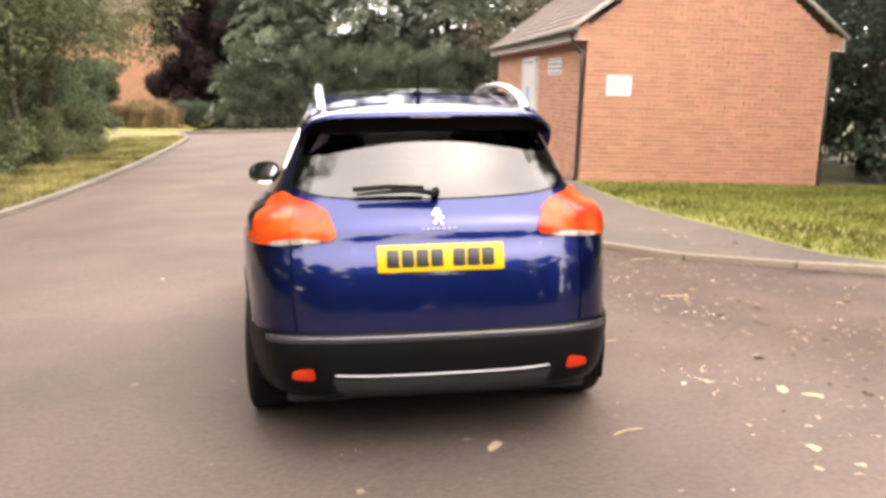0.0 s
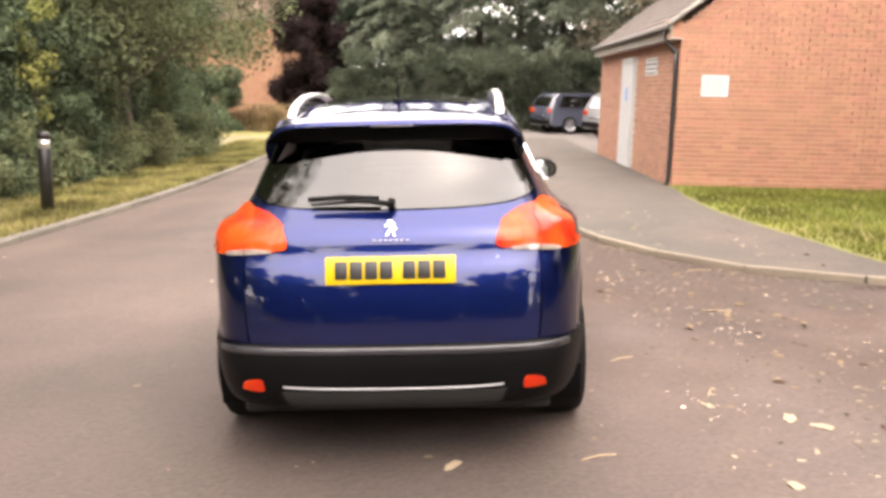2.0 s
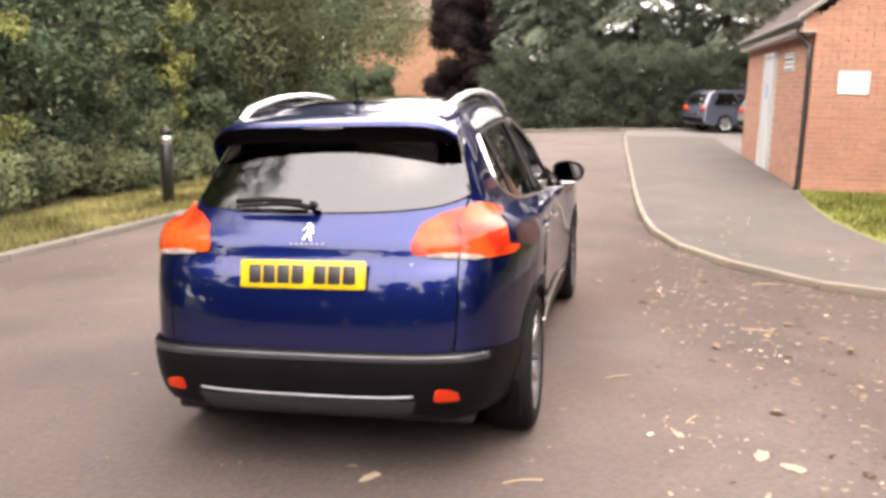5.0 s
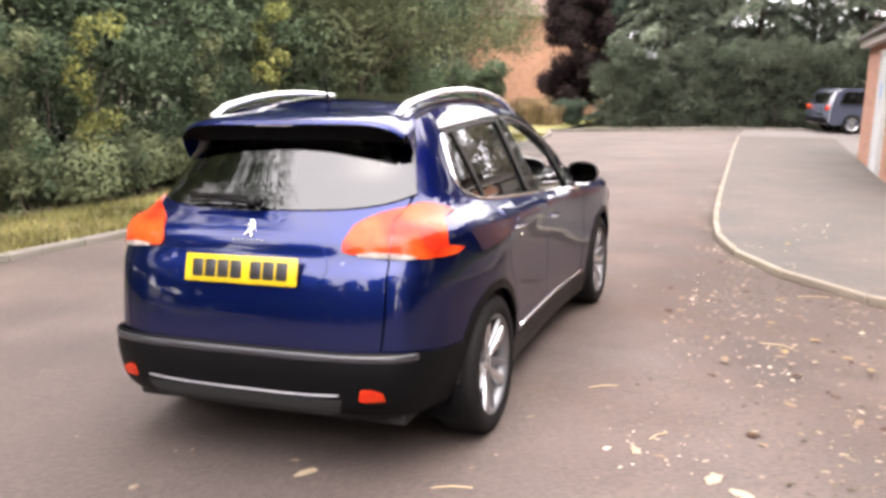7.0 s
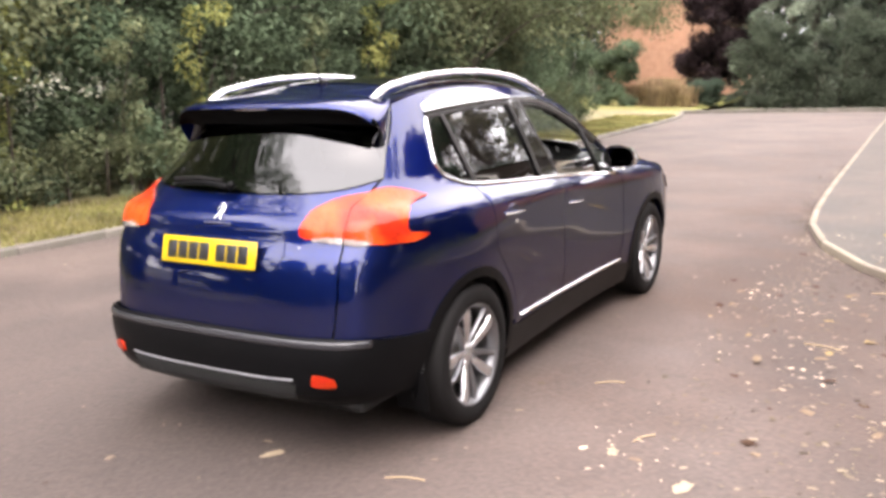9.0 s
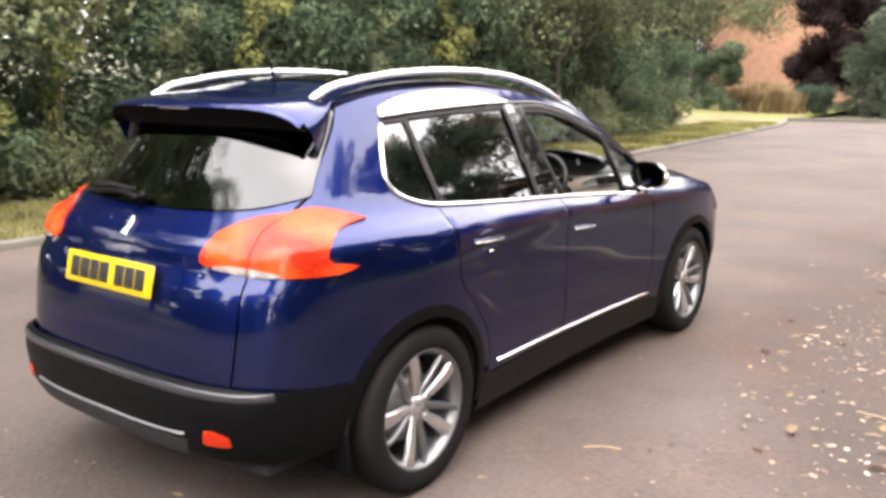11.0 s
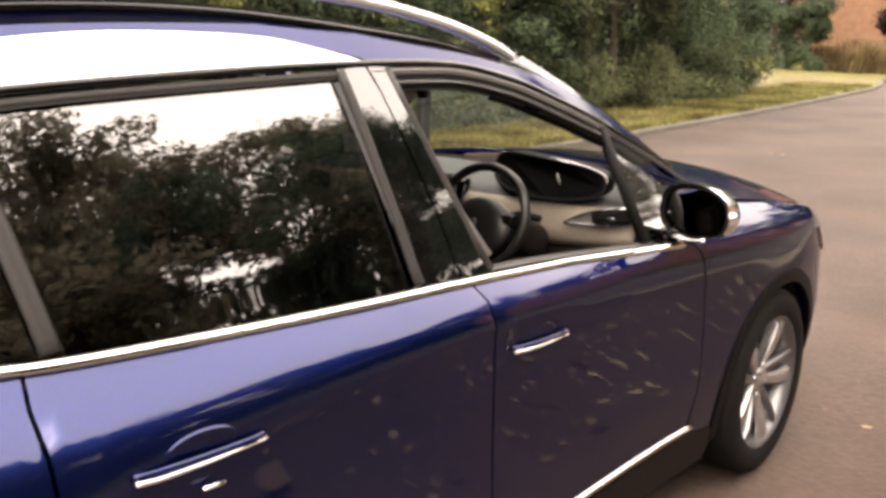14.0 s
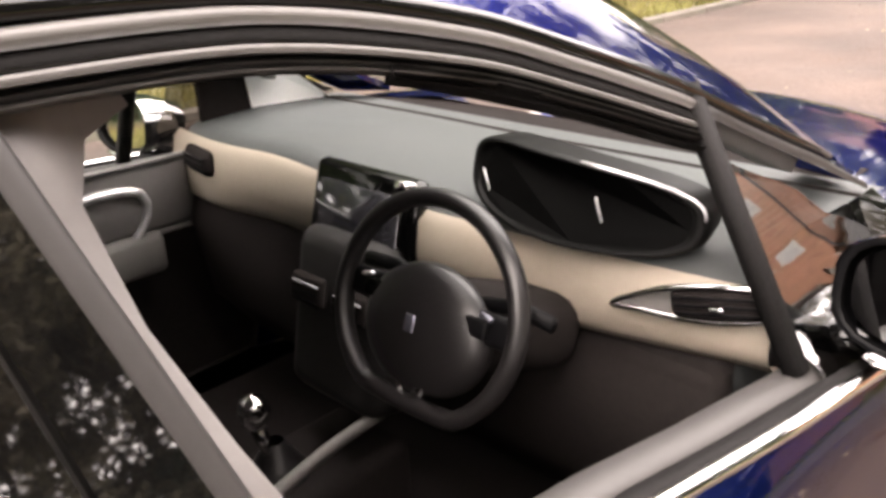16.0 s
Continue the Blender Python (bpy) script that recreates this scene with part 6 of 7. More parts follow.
# ---- wheels ----
tyre_p = [(-0.092, 0.222), (-0.104, 0.245), (-0.103, 0.285), (-0.092, 0.306), (-0.075, 0.3155), (-0.03, 0.318), (0.03, 0.318), (0.075, 0.3155), (0.092, 0.306), (0.103, 0.285), (0.104, 0.245), (0.092, 0.222)]
tyre_mesh = mesh("tyre", *lathe(tyre_p, 72), M_RUBBER)
barrel_mesh = mesh("barrel", *lathe([(-0.09, 0.223), (-0.085, 0.205), (0.06, 0.200), (0.082, 0.212), (0.094, 0.222), (0.097, 0.226), (0.094, 0.229), (0.085, 0.224)], 72), surface("barrel_grey", (0.16, 0.16, 0.165), 0.35, metal=0.8, vary=0.1))
disc_mesh = mesh("brake_disc", *lathe([(0.0, 0.0), (0.0, 0.135), (0.012, 0.135), (0.012, 0.07), (0.03, 0.065), (0.03, 0.0)], 48), surface("brake_steel", (0.30, 0.29, 0.28), 0.4, metal=0.9))
back_mesh = mesh("wheel_well", *lathe([(-0.06, 0.0), (-0.06, 0.2), (-0.02, 0.2)], 32), M_DARK)


def spoke(a, w0, w1, bend=0.0):
    """One spoke from hub to rim, dished."""
    rows = [(0.035, 0.062, w0), (0.07, 0.066, w0), (0.12, 0.078, (w0 + w1) / 2), (0.17, 0.086, w1 * 0.9), (0.208, 0.088, w1), (0.222, 0.086, w1 * 1.15)]
    v, f = [], []
    for i, (r, x, w) in enumerate(rows):
        b = a + bend * i / 5
        for s_, d in ((-0.5, -0.022), (-0.5, -0.003), (-0.32, 0.0), (0.32, 0.0), (0.5, -0.003), (0.5, -0.022)):
            t = s_ * w
            v.append((x + d, r * math.cos(b) - t * math.sin(b), r * math.sin(b) + t * math.cos(b)))
    for i in range(len(rows) - 1):
        f += [(i * 6 + k, i * 6 + k + 1, (i + 1) * 6 + k + 1, (i + 1) * 6 + k) for k in range(5)]
    return v, f


wide = [mesh("spoke", *spoke(2 * math.pi * k / 5 + 0.3, 0.034, 0.052, 0.10), M_ALLOY) for k in range(5)]
slim = [mesh("slim_spoke", *spoke(2 * math.pi * k / 5 + 0.3 + 0.62, 0.030, 0.020, -0.14), surface("alloy_grey", (0.20, 0.20, 0.21), 0.3, metal=0.85)) for k in range(5)]
hub_mesh = mesh("hub_cap", *lathe([(0.05, 0.048), (0.066, 0.045), (0.068, 0.03), (0.071, 0.028), (0.072, 0.0)], 32), M_ALLOY)
bolt_mesh = mesh("wheel_bolt", *lathe([(0.0, 0.009), (0.012, 0.009), (0.013, 0.0)], 8), M_CHROME)
for sgn in (1, -1):
    for y, turn in ((0.0, 10), (2.538, 40)):
        w = part("wheel", barrel_mesh, M_ALLOY, car, "silver alloy wheel with two-tone spokes", m=pose(sgn * 0.742, y, 0.318) @ Matrix.Rotation(0 if sgn > 0 else math.pi, 4, "Z") @ Matrix.Rotation(radians(turn), 4, "X"))
        part("tyre", tyre_mesh, M_RUBBER, w, "black low-profile tyre")
        part("brake_disc", disc_mesh, M_ALLOY, w, "grey steel brake disc")
        part("wheel_well", back_mesh, M_DARK, w)
        part("hub_cap", hub_mesh, M_ALLOY, w)
        for q in wide:
            part("spoke", q, M_ALLOY, w)
        for q in slim:
            part("slim_spoke", q, M_ALLOY, w, "dark grey slim spoke")
        for k in range(4):
            part("wheel_bolt", bolt_mesh, M_CHROME, w, m=pose(0.055, 0.052 * math.cos(1.57 * k + 0.5), 0.052 * math.sin(1.57 * k + 0.5)))
    part("mud_flap", box(0.15, 0.012, 0.18, 0.005, pose(sgn * 0.735, -0.372, 0.265, 8, 0, 0)), M_PLASTIC, car, "black rubber mud flap")
# wheel housings and floor
for cy in (0.0, 2.538):
    for sgn in (1, -1):
        hv, hf = [], []
        for i in range(25):
            a = math.pi * (-0.08 + 1.16 * i / 24)
            hv += [(sgn * 0.40, cy + 0.375 * math.cos(a), 0.315 + 0.375 * math.sin(a)), (sgn * 0.80, cy + 0.375 * math.cos(a), 0.315 + 0.375 * math.sin(a))]
        hf = [(2 * i, 2 * i + 1, 2 * i + 3, 2 * i + 2)[::sgn] for i in range(24)]
        housing = part("wheel_housing", (hv, hf), M_DARK, car, "black wheel housing")
        part("housing_wall", (lambda q: ([(sgn * 0.40, cy + 0.375 * math.cos(math.pi * (-0.08 + 1.16 * i / 24)), 0.315 + 0.375 * math.sin(math.pi * (-0.08 + 1.16 * i / 24))) for i in range(25)], [tuple(range(25))[::sgn]]))(0), M_DARK, housing, smooth=False)
part("underbody", box(1.30, 3.6, 0.06, 0.02, pose(0, 1.2, 0.25)), M_DARK, car, "black underbody")
part("rear_underside", box(1.16, 0.62, 0.16, 0.03, pose(0, -0.37, 0.36)), M_DARK, car)
part("engine_bulk", box(1.25, 0.9, 0.42, 0.05, pose(0, 2.75, 0.52)), M_DARK, car)

# ---- cabin ----
M_PADGREY = surface("pad_grey", (0.125, 0.118, 0.114), 0.6, vary=0.08)
M_PADDARK = surface("pad_dark_grey", (0.033, 0.031, 0.030), 0.55, vary=0.1)
part("cabin_floor", box(1.36, 2.3, 0.05, 0.01, pose(0, 0.95, 0.31)), M_INBLACK, car, "black carpet floor")
for sgn in (1, -1):
    for a, b in (((0.44, 0.36), (1.06, 0.985)), ((1.08, 0.36), (1.96, 0.93))):
        (y0, z0), (y1, z1) = a, b
        card = part("door_card", panel_shape(loop(straight(Y(y0, z0), Y(y1, z0)), straight(Y(y1, z0), Y(y1 - 0.02, z1 - 0.02)), straight(Y(y1 - 0.02, z1 - 0.02), Y(y0, z1 + 0.0)), straight(Y(y0, z1), Y(y0, z0))), step=0.06, out=-0.075, thick=0.02, side=sgn), M_INBLACK, car, "black inner door trim")
        card.data.flip_normals()
    pad_line = YS([(1.15, 0.972), (1.3, 0.96), (1.45, 0.947), (1.6, 0.934), (1.76, 0.920), (1.90, 0.908)])
    pts = skin(np.array([p[0] for p in pad_line]), np.array([p[1] for p in pad_line]))
    pad = part("door_top_pad", sweep([(sgn * (x - 0.058), y, z - 0.018) for x, y, z in pts], [(-0.032, -0.03), (0.028, -0.03), (0.028, 0.012), (0.012, 0.024), (-0.016, 0.022), (-0.03, 0.008)]), M_PADDARK, car, "grey padded top of the door trim")
    part("glass_slot", sweep([(sgn * (x - 0.016), y, z - 0.006) for x, y, z in pts], [(-0.012, -0.02), (0.012, -0.02), (0.010, 0.012), (-0.012, 0.012)]), M_RUBBER, pad, "black rubber seal along the window slot")
    # light grey pillar trims
    bi = YS([(1.10, 1.372), (1.045, 1.345), (1.012, 1.28), (1.022, 1.19), (1.052, 1.10), (1.098, 0.98)])
    bp = skin(np.array([p[0] for p in bi]), np.array([p[1] for p in bi]))
    part("pillar_lining", sweep([(sgn * (x - 0.055), y + 0.035, z) for x, y, z in bp], [(-0.055, -0.03), (0.055, -0.03), (0.055, 0.02), (-0.055, 0.02)], up=(sgn, 0, 0)), M_PADGREY, car, "light grey pillar lining")
    ai = YS([(1.0, 1.385), (1.25, 1.374), (1.42, 1.342), (1.57, 1.294), (1.73, 1.230), (1.86, 1.170), (2.02, 1.09)])
    ap = skin(np.array([p[0] for p in ai]), np.array([p[1] for p in ai]))
    part("pillar_lining", sweep(smooth_line([(sgn * (x - 0.05), y, z) for x, y, z in ap], 0.05), [(-0.020, -0.010), (0.03, -0.010), (0.03, 0.016), (-0.020, 0.016)]), M_GREYTRIM, car, "light grey windscreen pillar lining")
    ci = YS([(-0.12, 1.36), (-0.1, 1.2), (-0.1, 1.10)])
    cp = skin(np.array([p[0] for p in ci]), np.array([p[1] for p in ci]))
    part("rear_pillar_lining", sweep([(sgn * (x - 0.08), y, z) for x, y, z in cp], [(-0.16, -0.02), (0.1, -0.02), (0.1, 0.02), (-0.16, 0.02)], up=(sgn, 0, 0)), M_INBLACK, car)
lining = panel_shape(loop([(0.5, y) for y in np.linspace(-0.1, 1.42, 20)], [(-0.5, y) for y in np.linspace(1.42, -0.1, 20)]), roof_skin, step=0.08, out=-0.03, thick=0.01)
hl_ob = part("roof_lining", lining, surface("lining_pale", (0.5, 0.49, 0.47), 0.8, vary=0.05), car, "light grey roof lining")
hl_ob.data.flip_normals()


# seats
def seat(x, wide, y0, rear=False):
    s = part("rear_seat" if rear else "front_seat", box(wide, 0.52, 0.16, 0.05, pose(x, y0 + 0.28, 0.50, 6, 0, 0), 3), M_CLOTH, car, "black cloth seat")
    part("backrest", box(wide, 0.14, 0.60, 0.05, pose(x, y0 - 0.06, 0.80, -16 if not rear else -20, 0, 0), 3), M_CLOTH, s)
    for dx in ((0,) if not rear else (-0.38, 0.38)):
        part("headrest", box(0.26, 0.09, 0.18, 0.035, pose(x + dx, y0 - 0.18, 1.19 if not rear else 1.12, -12, 0, 0), 3), M_CLOTH, s)
    if not rear:
        for d in (-1, 1):
            part("bolster", box(0.07, 0.16, 0.46, 0.03, pose(x + d * wide * 0.46, y0 - 0.02, 0.80, -16, 0, 0), 3), M_CLOTH, s)
    return s


seat(0.37, 0.48, 0.88)
seat(-0.37, 0.48, 0.88)
seat(0, 1.24, 0.10, True)
part("parcel_shelf", box(1.1, 0.42, 0.03, 0.01, pose(0, -0.30, 0.99)), M_INBLACK, car, "black parcel shelf")

# dashboard: a section carried across the car
dash = part("dashboard", sweep([(x, 0, 0) for x in np.linspace(-0.645, 0.645, 40)], [(-1.80, 0.79), (-1.83, 0.60), (-1.95, 0.45), (-2.2, 0.45), (-2.3, 0.99), (-2.1, 0.99), (-1.9, 0.965), (-1.84, 0.93)]), M_INBLACK, car, "black lower dashboard")
curve = lambda x: -0.05 * (1 - (x / 0.7) ** 2)
lift = lambda x: 0.020 * math.exp(-((x + 0.24) / 0.2) ** 2)


def dash_rows(section, n=40, half=0.66):
    v, f, m = [], [], len(section)
    for i in range(n + 1):
        x = -half + 2 * half * i / n
        v += [(x, y + curve(x) * k, z + lift(x) * k) for y, z, k in section]
    for i in range(n):
        f += [(i * m + k, (i + 1) * m + k, (i + 1) * m + k + 1, i * m + k + 1) for k in range(m - 1)]
    return v, f


part("dash_top", dash_rows([(1.84, 0.985, 1), (1.85, 0.998, 1), (1.88, 1.008, 1), (2.0, 1.016, 0.6), (2.12, 1.012, 0.3), (2.22, 1.002, 0.1), (2.30, 0.990, 0)]), M_DASHTOP, dash, "grey grained dashboard top")
part("screen_cowl", dash_rows([(2.295, 0.991, 0), (2.34, 0.988, 0), (2.40, 0.985, 0)], half=0.60), M_INBLACK, dash, "black cowl under the windscreen")
band_v, band_f = dash_rows([(1.855, 0.835, 1), (1.835, 0.838, 1), (1.815, 0.86, 1), (1.812, 0.92, 1), (1.822, 0.975, 1), (1.84, 0.988, 1)], half=0.705)
# the band rises towards the driver's side
foot_of = lambda x: float(np.interp(x, [-0.7, -0.3, 0.3, 0.42, 0.52, 0.66], [0.855, 0.872, 0.895, 0.890, 0.896, 0.904]))
band_v = [(x, y, foot_of(x) + z - 0.86 if z < 0.87 else max(z, foot_of(x) + 0.012 + lift(x))) for x, y, z in band_v]
part("dash_band", (band_v, band_f), M_CREAM, dash, "cream band across the dashboard")
part("dash_seam", dash_rows([(2.185, 1.004, 0.15), (2.19, 1.010, 0.15), (2.20, 1.003, 0.15)], half=0.66), M_INBLACK, dash)
for sgn in (1, -1):
    part("dash_end", box(0.05, 0.36, 0.2, 0.03, pose(sgn * 0.635, 2.03, 0.90)), M_DASHTOP, dash)
# instrument hood: a dark oval binnacle standing on the dash
bv, bf, n = [], [], 40
for k, (dy, sc) in enumerate(((0.05, 0.97), (0.0, 1.03), (-0.012, 1.02), (-0.016, 0.98), (-0.010, 0.94), (-0.006, 0.92))):
    for i in range(n):
        a = 2 * math.pi * i / n
        c, s_ = math.cos(a), math.sin(a)
        r = 1 / (abs(c) ** 3.3 + abs(s_) ** 3.3) ** (1 / 3.3)
        x, z = r * c * 0.205 * sc, r * s_ * 0.056 * sc * (1 - 0.9 * max(0, r * c * 0.205))
        bv.append((0.408 + x * 0.93, 1.800 + dy + 0.045 * (x / 0.205) ** 2 + 0.25 * z, 1.058 + z - 0.05 * x))
for k in range(5):
    bf += [(k * n + i, (k + 1) * n + i, (k + 1) * n + (i + 1) % n, k * n + (i + 1) % n) for i in range(n)]
binnacle = part("instrument_hood", (bv, bf), surface("hood_black", (0.005, 0.005, 0.005), 0.45, spec=0.10, vary=0.1), dash, "black instrument hood")
part("dial_face", (bv[5 * n:], [tuple(range(n))]), surface("dial_black", (0.003, 0.003, 0.003), 0.5, spec=0.02, vary=0.1), binnacle, "black dial face", smooth=False)
for x, a in ((0.27, -30), (0.475, -28)):
    part("gauge_needle", box(0.003, 0.002, 0.034, 0, pose(x, 1.788 + 0.012 * (x < 0.3), 1.06, -14, a, 0)), M_WHITE, binnacle, "white gauge needle")
# silver strip that paints in the highlight along the hood's upper edge
part("hood_highlight", sweep([Vector(bv[2 * n + i]) + Vector((0, -0.004, 0.003)) for i in range(1, n // 4)], ring(0.0025, 0.003, 6)), M_SATIN, binnacle, "pale strip standing for the highlight on the hood")
# centre screen and controls
screen = part("centre_screen", box(0.265, 0.035, 0.175, 0.016, pose(0.015, 1.775, 0.948, -16, 0, 0), 3), M_GLOSSBLACK, dash, "dark touch screen in the centre")
part("screen_face", box(0.20, 0.004, 0.115, 0.002, pose(0.015, 1.7535, 0.951, -16, 0, 0)), surface("screen_dark", (0.03, 0.03, 0.035), 0.08, coat=1.0), screen)
part("screen_corner", box(0.03, 0.03, 0.02, 0.006, pose(0.132, 1.765, 1.029, -16, 0, 0)), M_CHROME, screen, "bright corner of the screen")
stack = part("centre_console_panel", box(0.24, 0.15, 0.30, 0.035, pose(0.015, 1.755, 0.775, -12, 0, 0), 3), surface("stack_grey", (0.020, 0.019, 0.019), 0.45, spec=0.2, vary=0.2), dash, "black centre stack with air vents")
for x in (-0.055, 0.055):
    v_ = part("stack_vent", box(0.085, 0.02, 0.055, 0.01, pose(x + 0.015, 1.682, 0.835, -12, 0, 0)), M_INBLACK, stack)
    for k in range(3):
        part("vent_slat", box(0.07, 0.006, 0.004, 0.001, pose(x + 0.015, 1.670 + 0.003 * k, 0.82 + 0.014 * k, -12, 0, 0)), M_SATIN if k == 2 else M_PLASTIC, v_)
far_vent = part("side_vent", box(0.125, 0.03, 0.056, 0.02, pose(-0.55, 1.793, 0.950, -4, 0, -8), 4), M_INBLACK, dash, "black rounded side air vent")
for k in range(3):
    part("vent_slat", box(0.10, 0.006, 0.004, 0.001, pose(-0.55, 1.777, 0.938 + 0.012 * k, -4, 0, -8)), M_PLASTIC, far_vent)
vm = pose(0.622, 1.790, 0.970, 0, -10, 10) @ Matrix.Diagonal((0.92, 1, 0.86, 1))
eye = smooth_line([(-0.125, 0, -0.006), (-0.075, -0.004, 0.014), (-0.02, -0.006, 0.026), (0.05, -0.004, 0.027), (0.095, 0, 0.020), (0.098, 0, -0.016), (0.05, -0.004, -0.025), (-0.01, -0.006, -0.023), (-0.075, -0.004, -0.013)], 0.012, True)
sv = part("side_vent", box(0.135, 0.03, 0.046, 0.012, vm @ pose(0.030, 0.006, 0), 3), M_INBLACK, dash, "black side air vent in a chrome eye-shaped rim")
for k in range(3):
    part("vent_slat", box(0.12, 0.006, 0.004, 0.001, vm @ pose(0.030, -0.010, -0.012 + 0.012 * k)), M_PLASTIC, sv)
part("vent_rim", sweep([vm @ q for q in eye], ring(0.0042, 0.006, 6), up=(0, 1, 0), closed=True), M_CHROME, sv, "chrome vent rim")
part("vent_corner", ([vm @ Vector(q) for q in ((-0.118, 0.002, -0.006), (-0.04, 0.002, -0.018), (-0.036, 0.002, 0.020), (-0.075, 0.002, 0.012))], [(0, 1, 2, 3)]), M_GREYTRIM, sv, "grey inner corner of the vent", smooth=False)
part("vent_tab", box(0.020, 0.012, 0.006, 0.002, vm @ pose(0.03, -0.014, 0)), M_CHROME, sv)
# steering wheel
W = pose(0.383, 1.555, 0.978, -20, 0, 0) @ Matrix.Scale(0.87, 4)
wheel = part("steering_wheel", sweep([Vector((0.170 * math.cos(a), 0, 0.158 * math.sin(a) if math.sin(a) > -0.85 else 0.158 * -0.85 - 0.02 * (abs(math.sin(a)) - 0.85))) for a in np.linspace(0, 2 * math.pi, 64)[:-1]], ring(0.0138, 0.016, 12), up=(0, 1, 0), closed=True), M_LEATHER, car, "black leather steering wheel", m=W)
part("wheel_boss", lathe([(-0.02, 0.09), (0.0, 0.104), (0.018, 0.100), (0.030, 0.086), (0.038, 0.06), (0.041, 0.03), (0.042, 0.0)], 40, "z"), M_LEATHER, wheel, "padded wheel boss", m=pose(0, 0.02, -0.03, 90, 0, 0) @ Matrix.Diagonal((1.16, 0.92, 1, 1)))
for a, w in ((0, 0.045), (180, 0.045)):
    part("wheel_spoke", box(0.09, 0.022, w, 0.009, pose(0.120 * math.cos(radians(a)), 0.014, 0.004)), M_PLASTIC, wheel)
part("wheel_spoke", box(0.055, 0.02, 0.09, 0.008, pose(0, 0.012, -0.108)), M_PLASTIC, wheel)
for d in (-1, 1):
    part("spoke_trim", sweep(smooth_line([(d * 0.036, -0.008, -0.062), (d * 0.029, -0.006, -0.095), (d * 0.016, 0.0, -0.128)], 0.012), [(-0.009, -0.002), (0.009, -0.002), (0.008, 0.004), (-0.008, 0.004)], up=(0, -1, 0)), M_CHROME, wheel, "satin chrome spoke trim")
    part("spoke_button", box(0.022, 0.010, 0.008, 0.003, pose(d * 0.118, -0.006, 0.022, 0, d * 12, 0)), M_DIMCHROME if d > 0 else M_SATIN, wheel, "silver wheel switch")
    part("button_pad", box(0.045, 0.010, 0.028, 0.005, pose(d * 0.10, -0.004, 0.004)), M_PLASTIC if d > 0 else M_GLOSSBLACK, wheel)
    part("stalk", sweep([(d * 0.05, 0.05, 0.02), (d * 0.12, 0.055, 0.035), (d * 0.185, 0.05, 0.03)], ring(0.009, 0.012, 8)), M_PLASTIC, wheel, "black column stalk")
part("wheel_badge", box(0.018, 0.004, 0.026, 0.002, pose(0, -0.0235, -0.02)), M_DIMCHROME, wheel, "small chrome badge shape")
part("column_cowl", box(0.14, 0.22, 0.11, 0.04, pose(0.383, 1.70, 0.90, -22, 0, 0), 3), M_INBLACK, dash, "black steering column cowl")
part("knee_panel", box(0.30, 0.05, 0.13, 0.02, pose(0.50, 1.838, 0.80)), M_INBLACK, dash)
for i in range(4):
    part("switch", box(0.02, 0.01, 0.012, 0.003, pose(0.53 + 0.032 * i, 1.818, 0.80)), M_GREYTRIM, dash, "small grey switch")
# console, gear lever, handbrake
console = part("centre_console", box(0.20, 0.75, 0.22, 0.03, pose(0, 1.40, 0.44), 3), M_INBLACK, car, "black centre console")
part("gear_lever", rod((0, 1.55, 0.55), (0, 1.52, 0.66), 0.012, 10), M_CHROME, console, "chrome gear lever")
part("gear_knob", lathe([(0.0, 0.012), (0.012, 0.024), (0.035, 0.027), (0.055, 0.02), (0.062, 0)], 20, "z"), M_CHROME, console, "chrome-topped gear knob", m=pose(0, 1.52, 0.655))
part("gaiter", lathe([(0.0, 0.06), (0.03, 0.04), (0.07, 0.016)], 20, "z"), M_LEATHER, console, m=pose(0, 1.55, 0.545))
part("console_trim", sweep(smooth_line([(0.105, 1.30, 0.57), (0.108, 1.45, 0.60), (0.108, 1.58, 0.63), (0.105, 1.70, 0.64)], 0.03), ring(0.010, 0.012, 8)), M_GREYTRIM, console, "pale trim along the console")
part("handbrake", sweep(smooth_line([(-0.05, 1.05, 0.56), (-0.05, 1.2, 0.62), (-0.05, 1.32, 0.66)], 0.03), ring(0.015, 0.018, 8)), M_INBLACK, console, "black handbrake lever")
# passenger door pull and armrest
pull = part("door_pull", sweep(smooth_line([(-0.655, 1.50, 0.885), (-0.645, 1.60, 0.90), (-0.645, 1.69, 0.885), (-0.65, 1.70, 0.83), (-0.655, 1.66, 0.77)], 0.02), ring(0.012, 0.012, 8), up=(1, 0, 0)), M_SATIN, car, "satin silver door pull")
part("pull_recess", box(0.012, 0.15, 0.05, 0.01, pose(-0.668, 1.61, 0.865)), M_INBLACK, pull)
part("arm_rest", box(0.05, 0.42, 0.10, 0.02, pose(-0.66, 1.52, 0.74)), M_GREYTRIM, car, "grey door armrest")
part("sun_strip", box(0.9, 0.03, 0.03, 0.01, pose(0, 1.62, 1.40)), M_INBLACK, car)
part("inside_mirror", box(0.21, 0.03, 0.06, 0.015, pose(0, 1.66, 1.30)), M_INBLACK, car, "black rear-view mirror")
part("mirror_stem", rod((0, 1.675, 1.31), (0, 1.72, 1.375), 0.012), M_INBLACK, car)

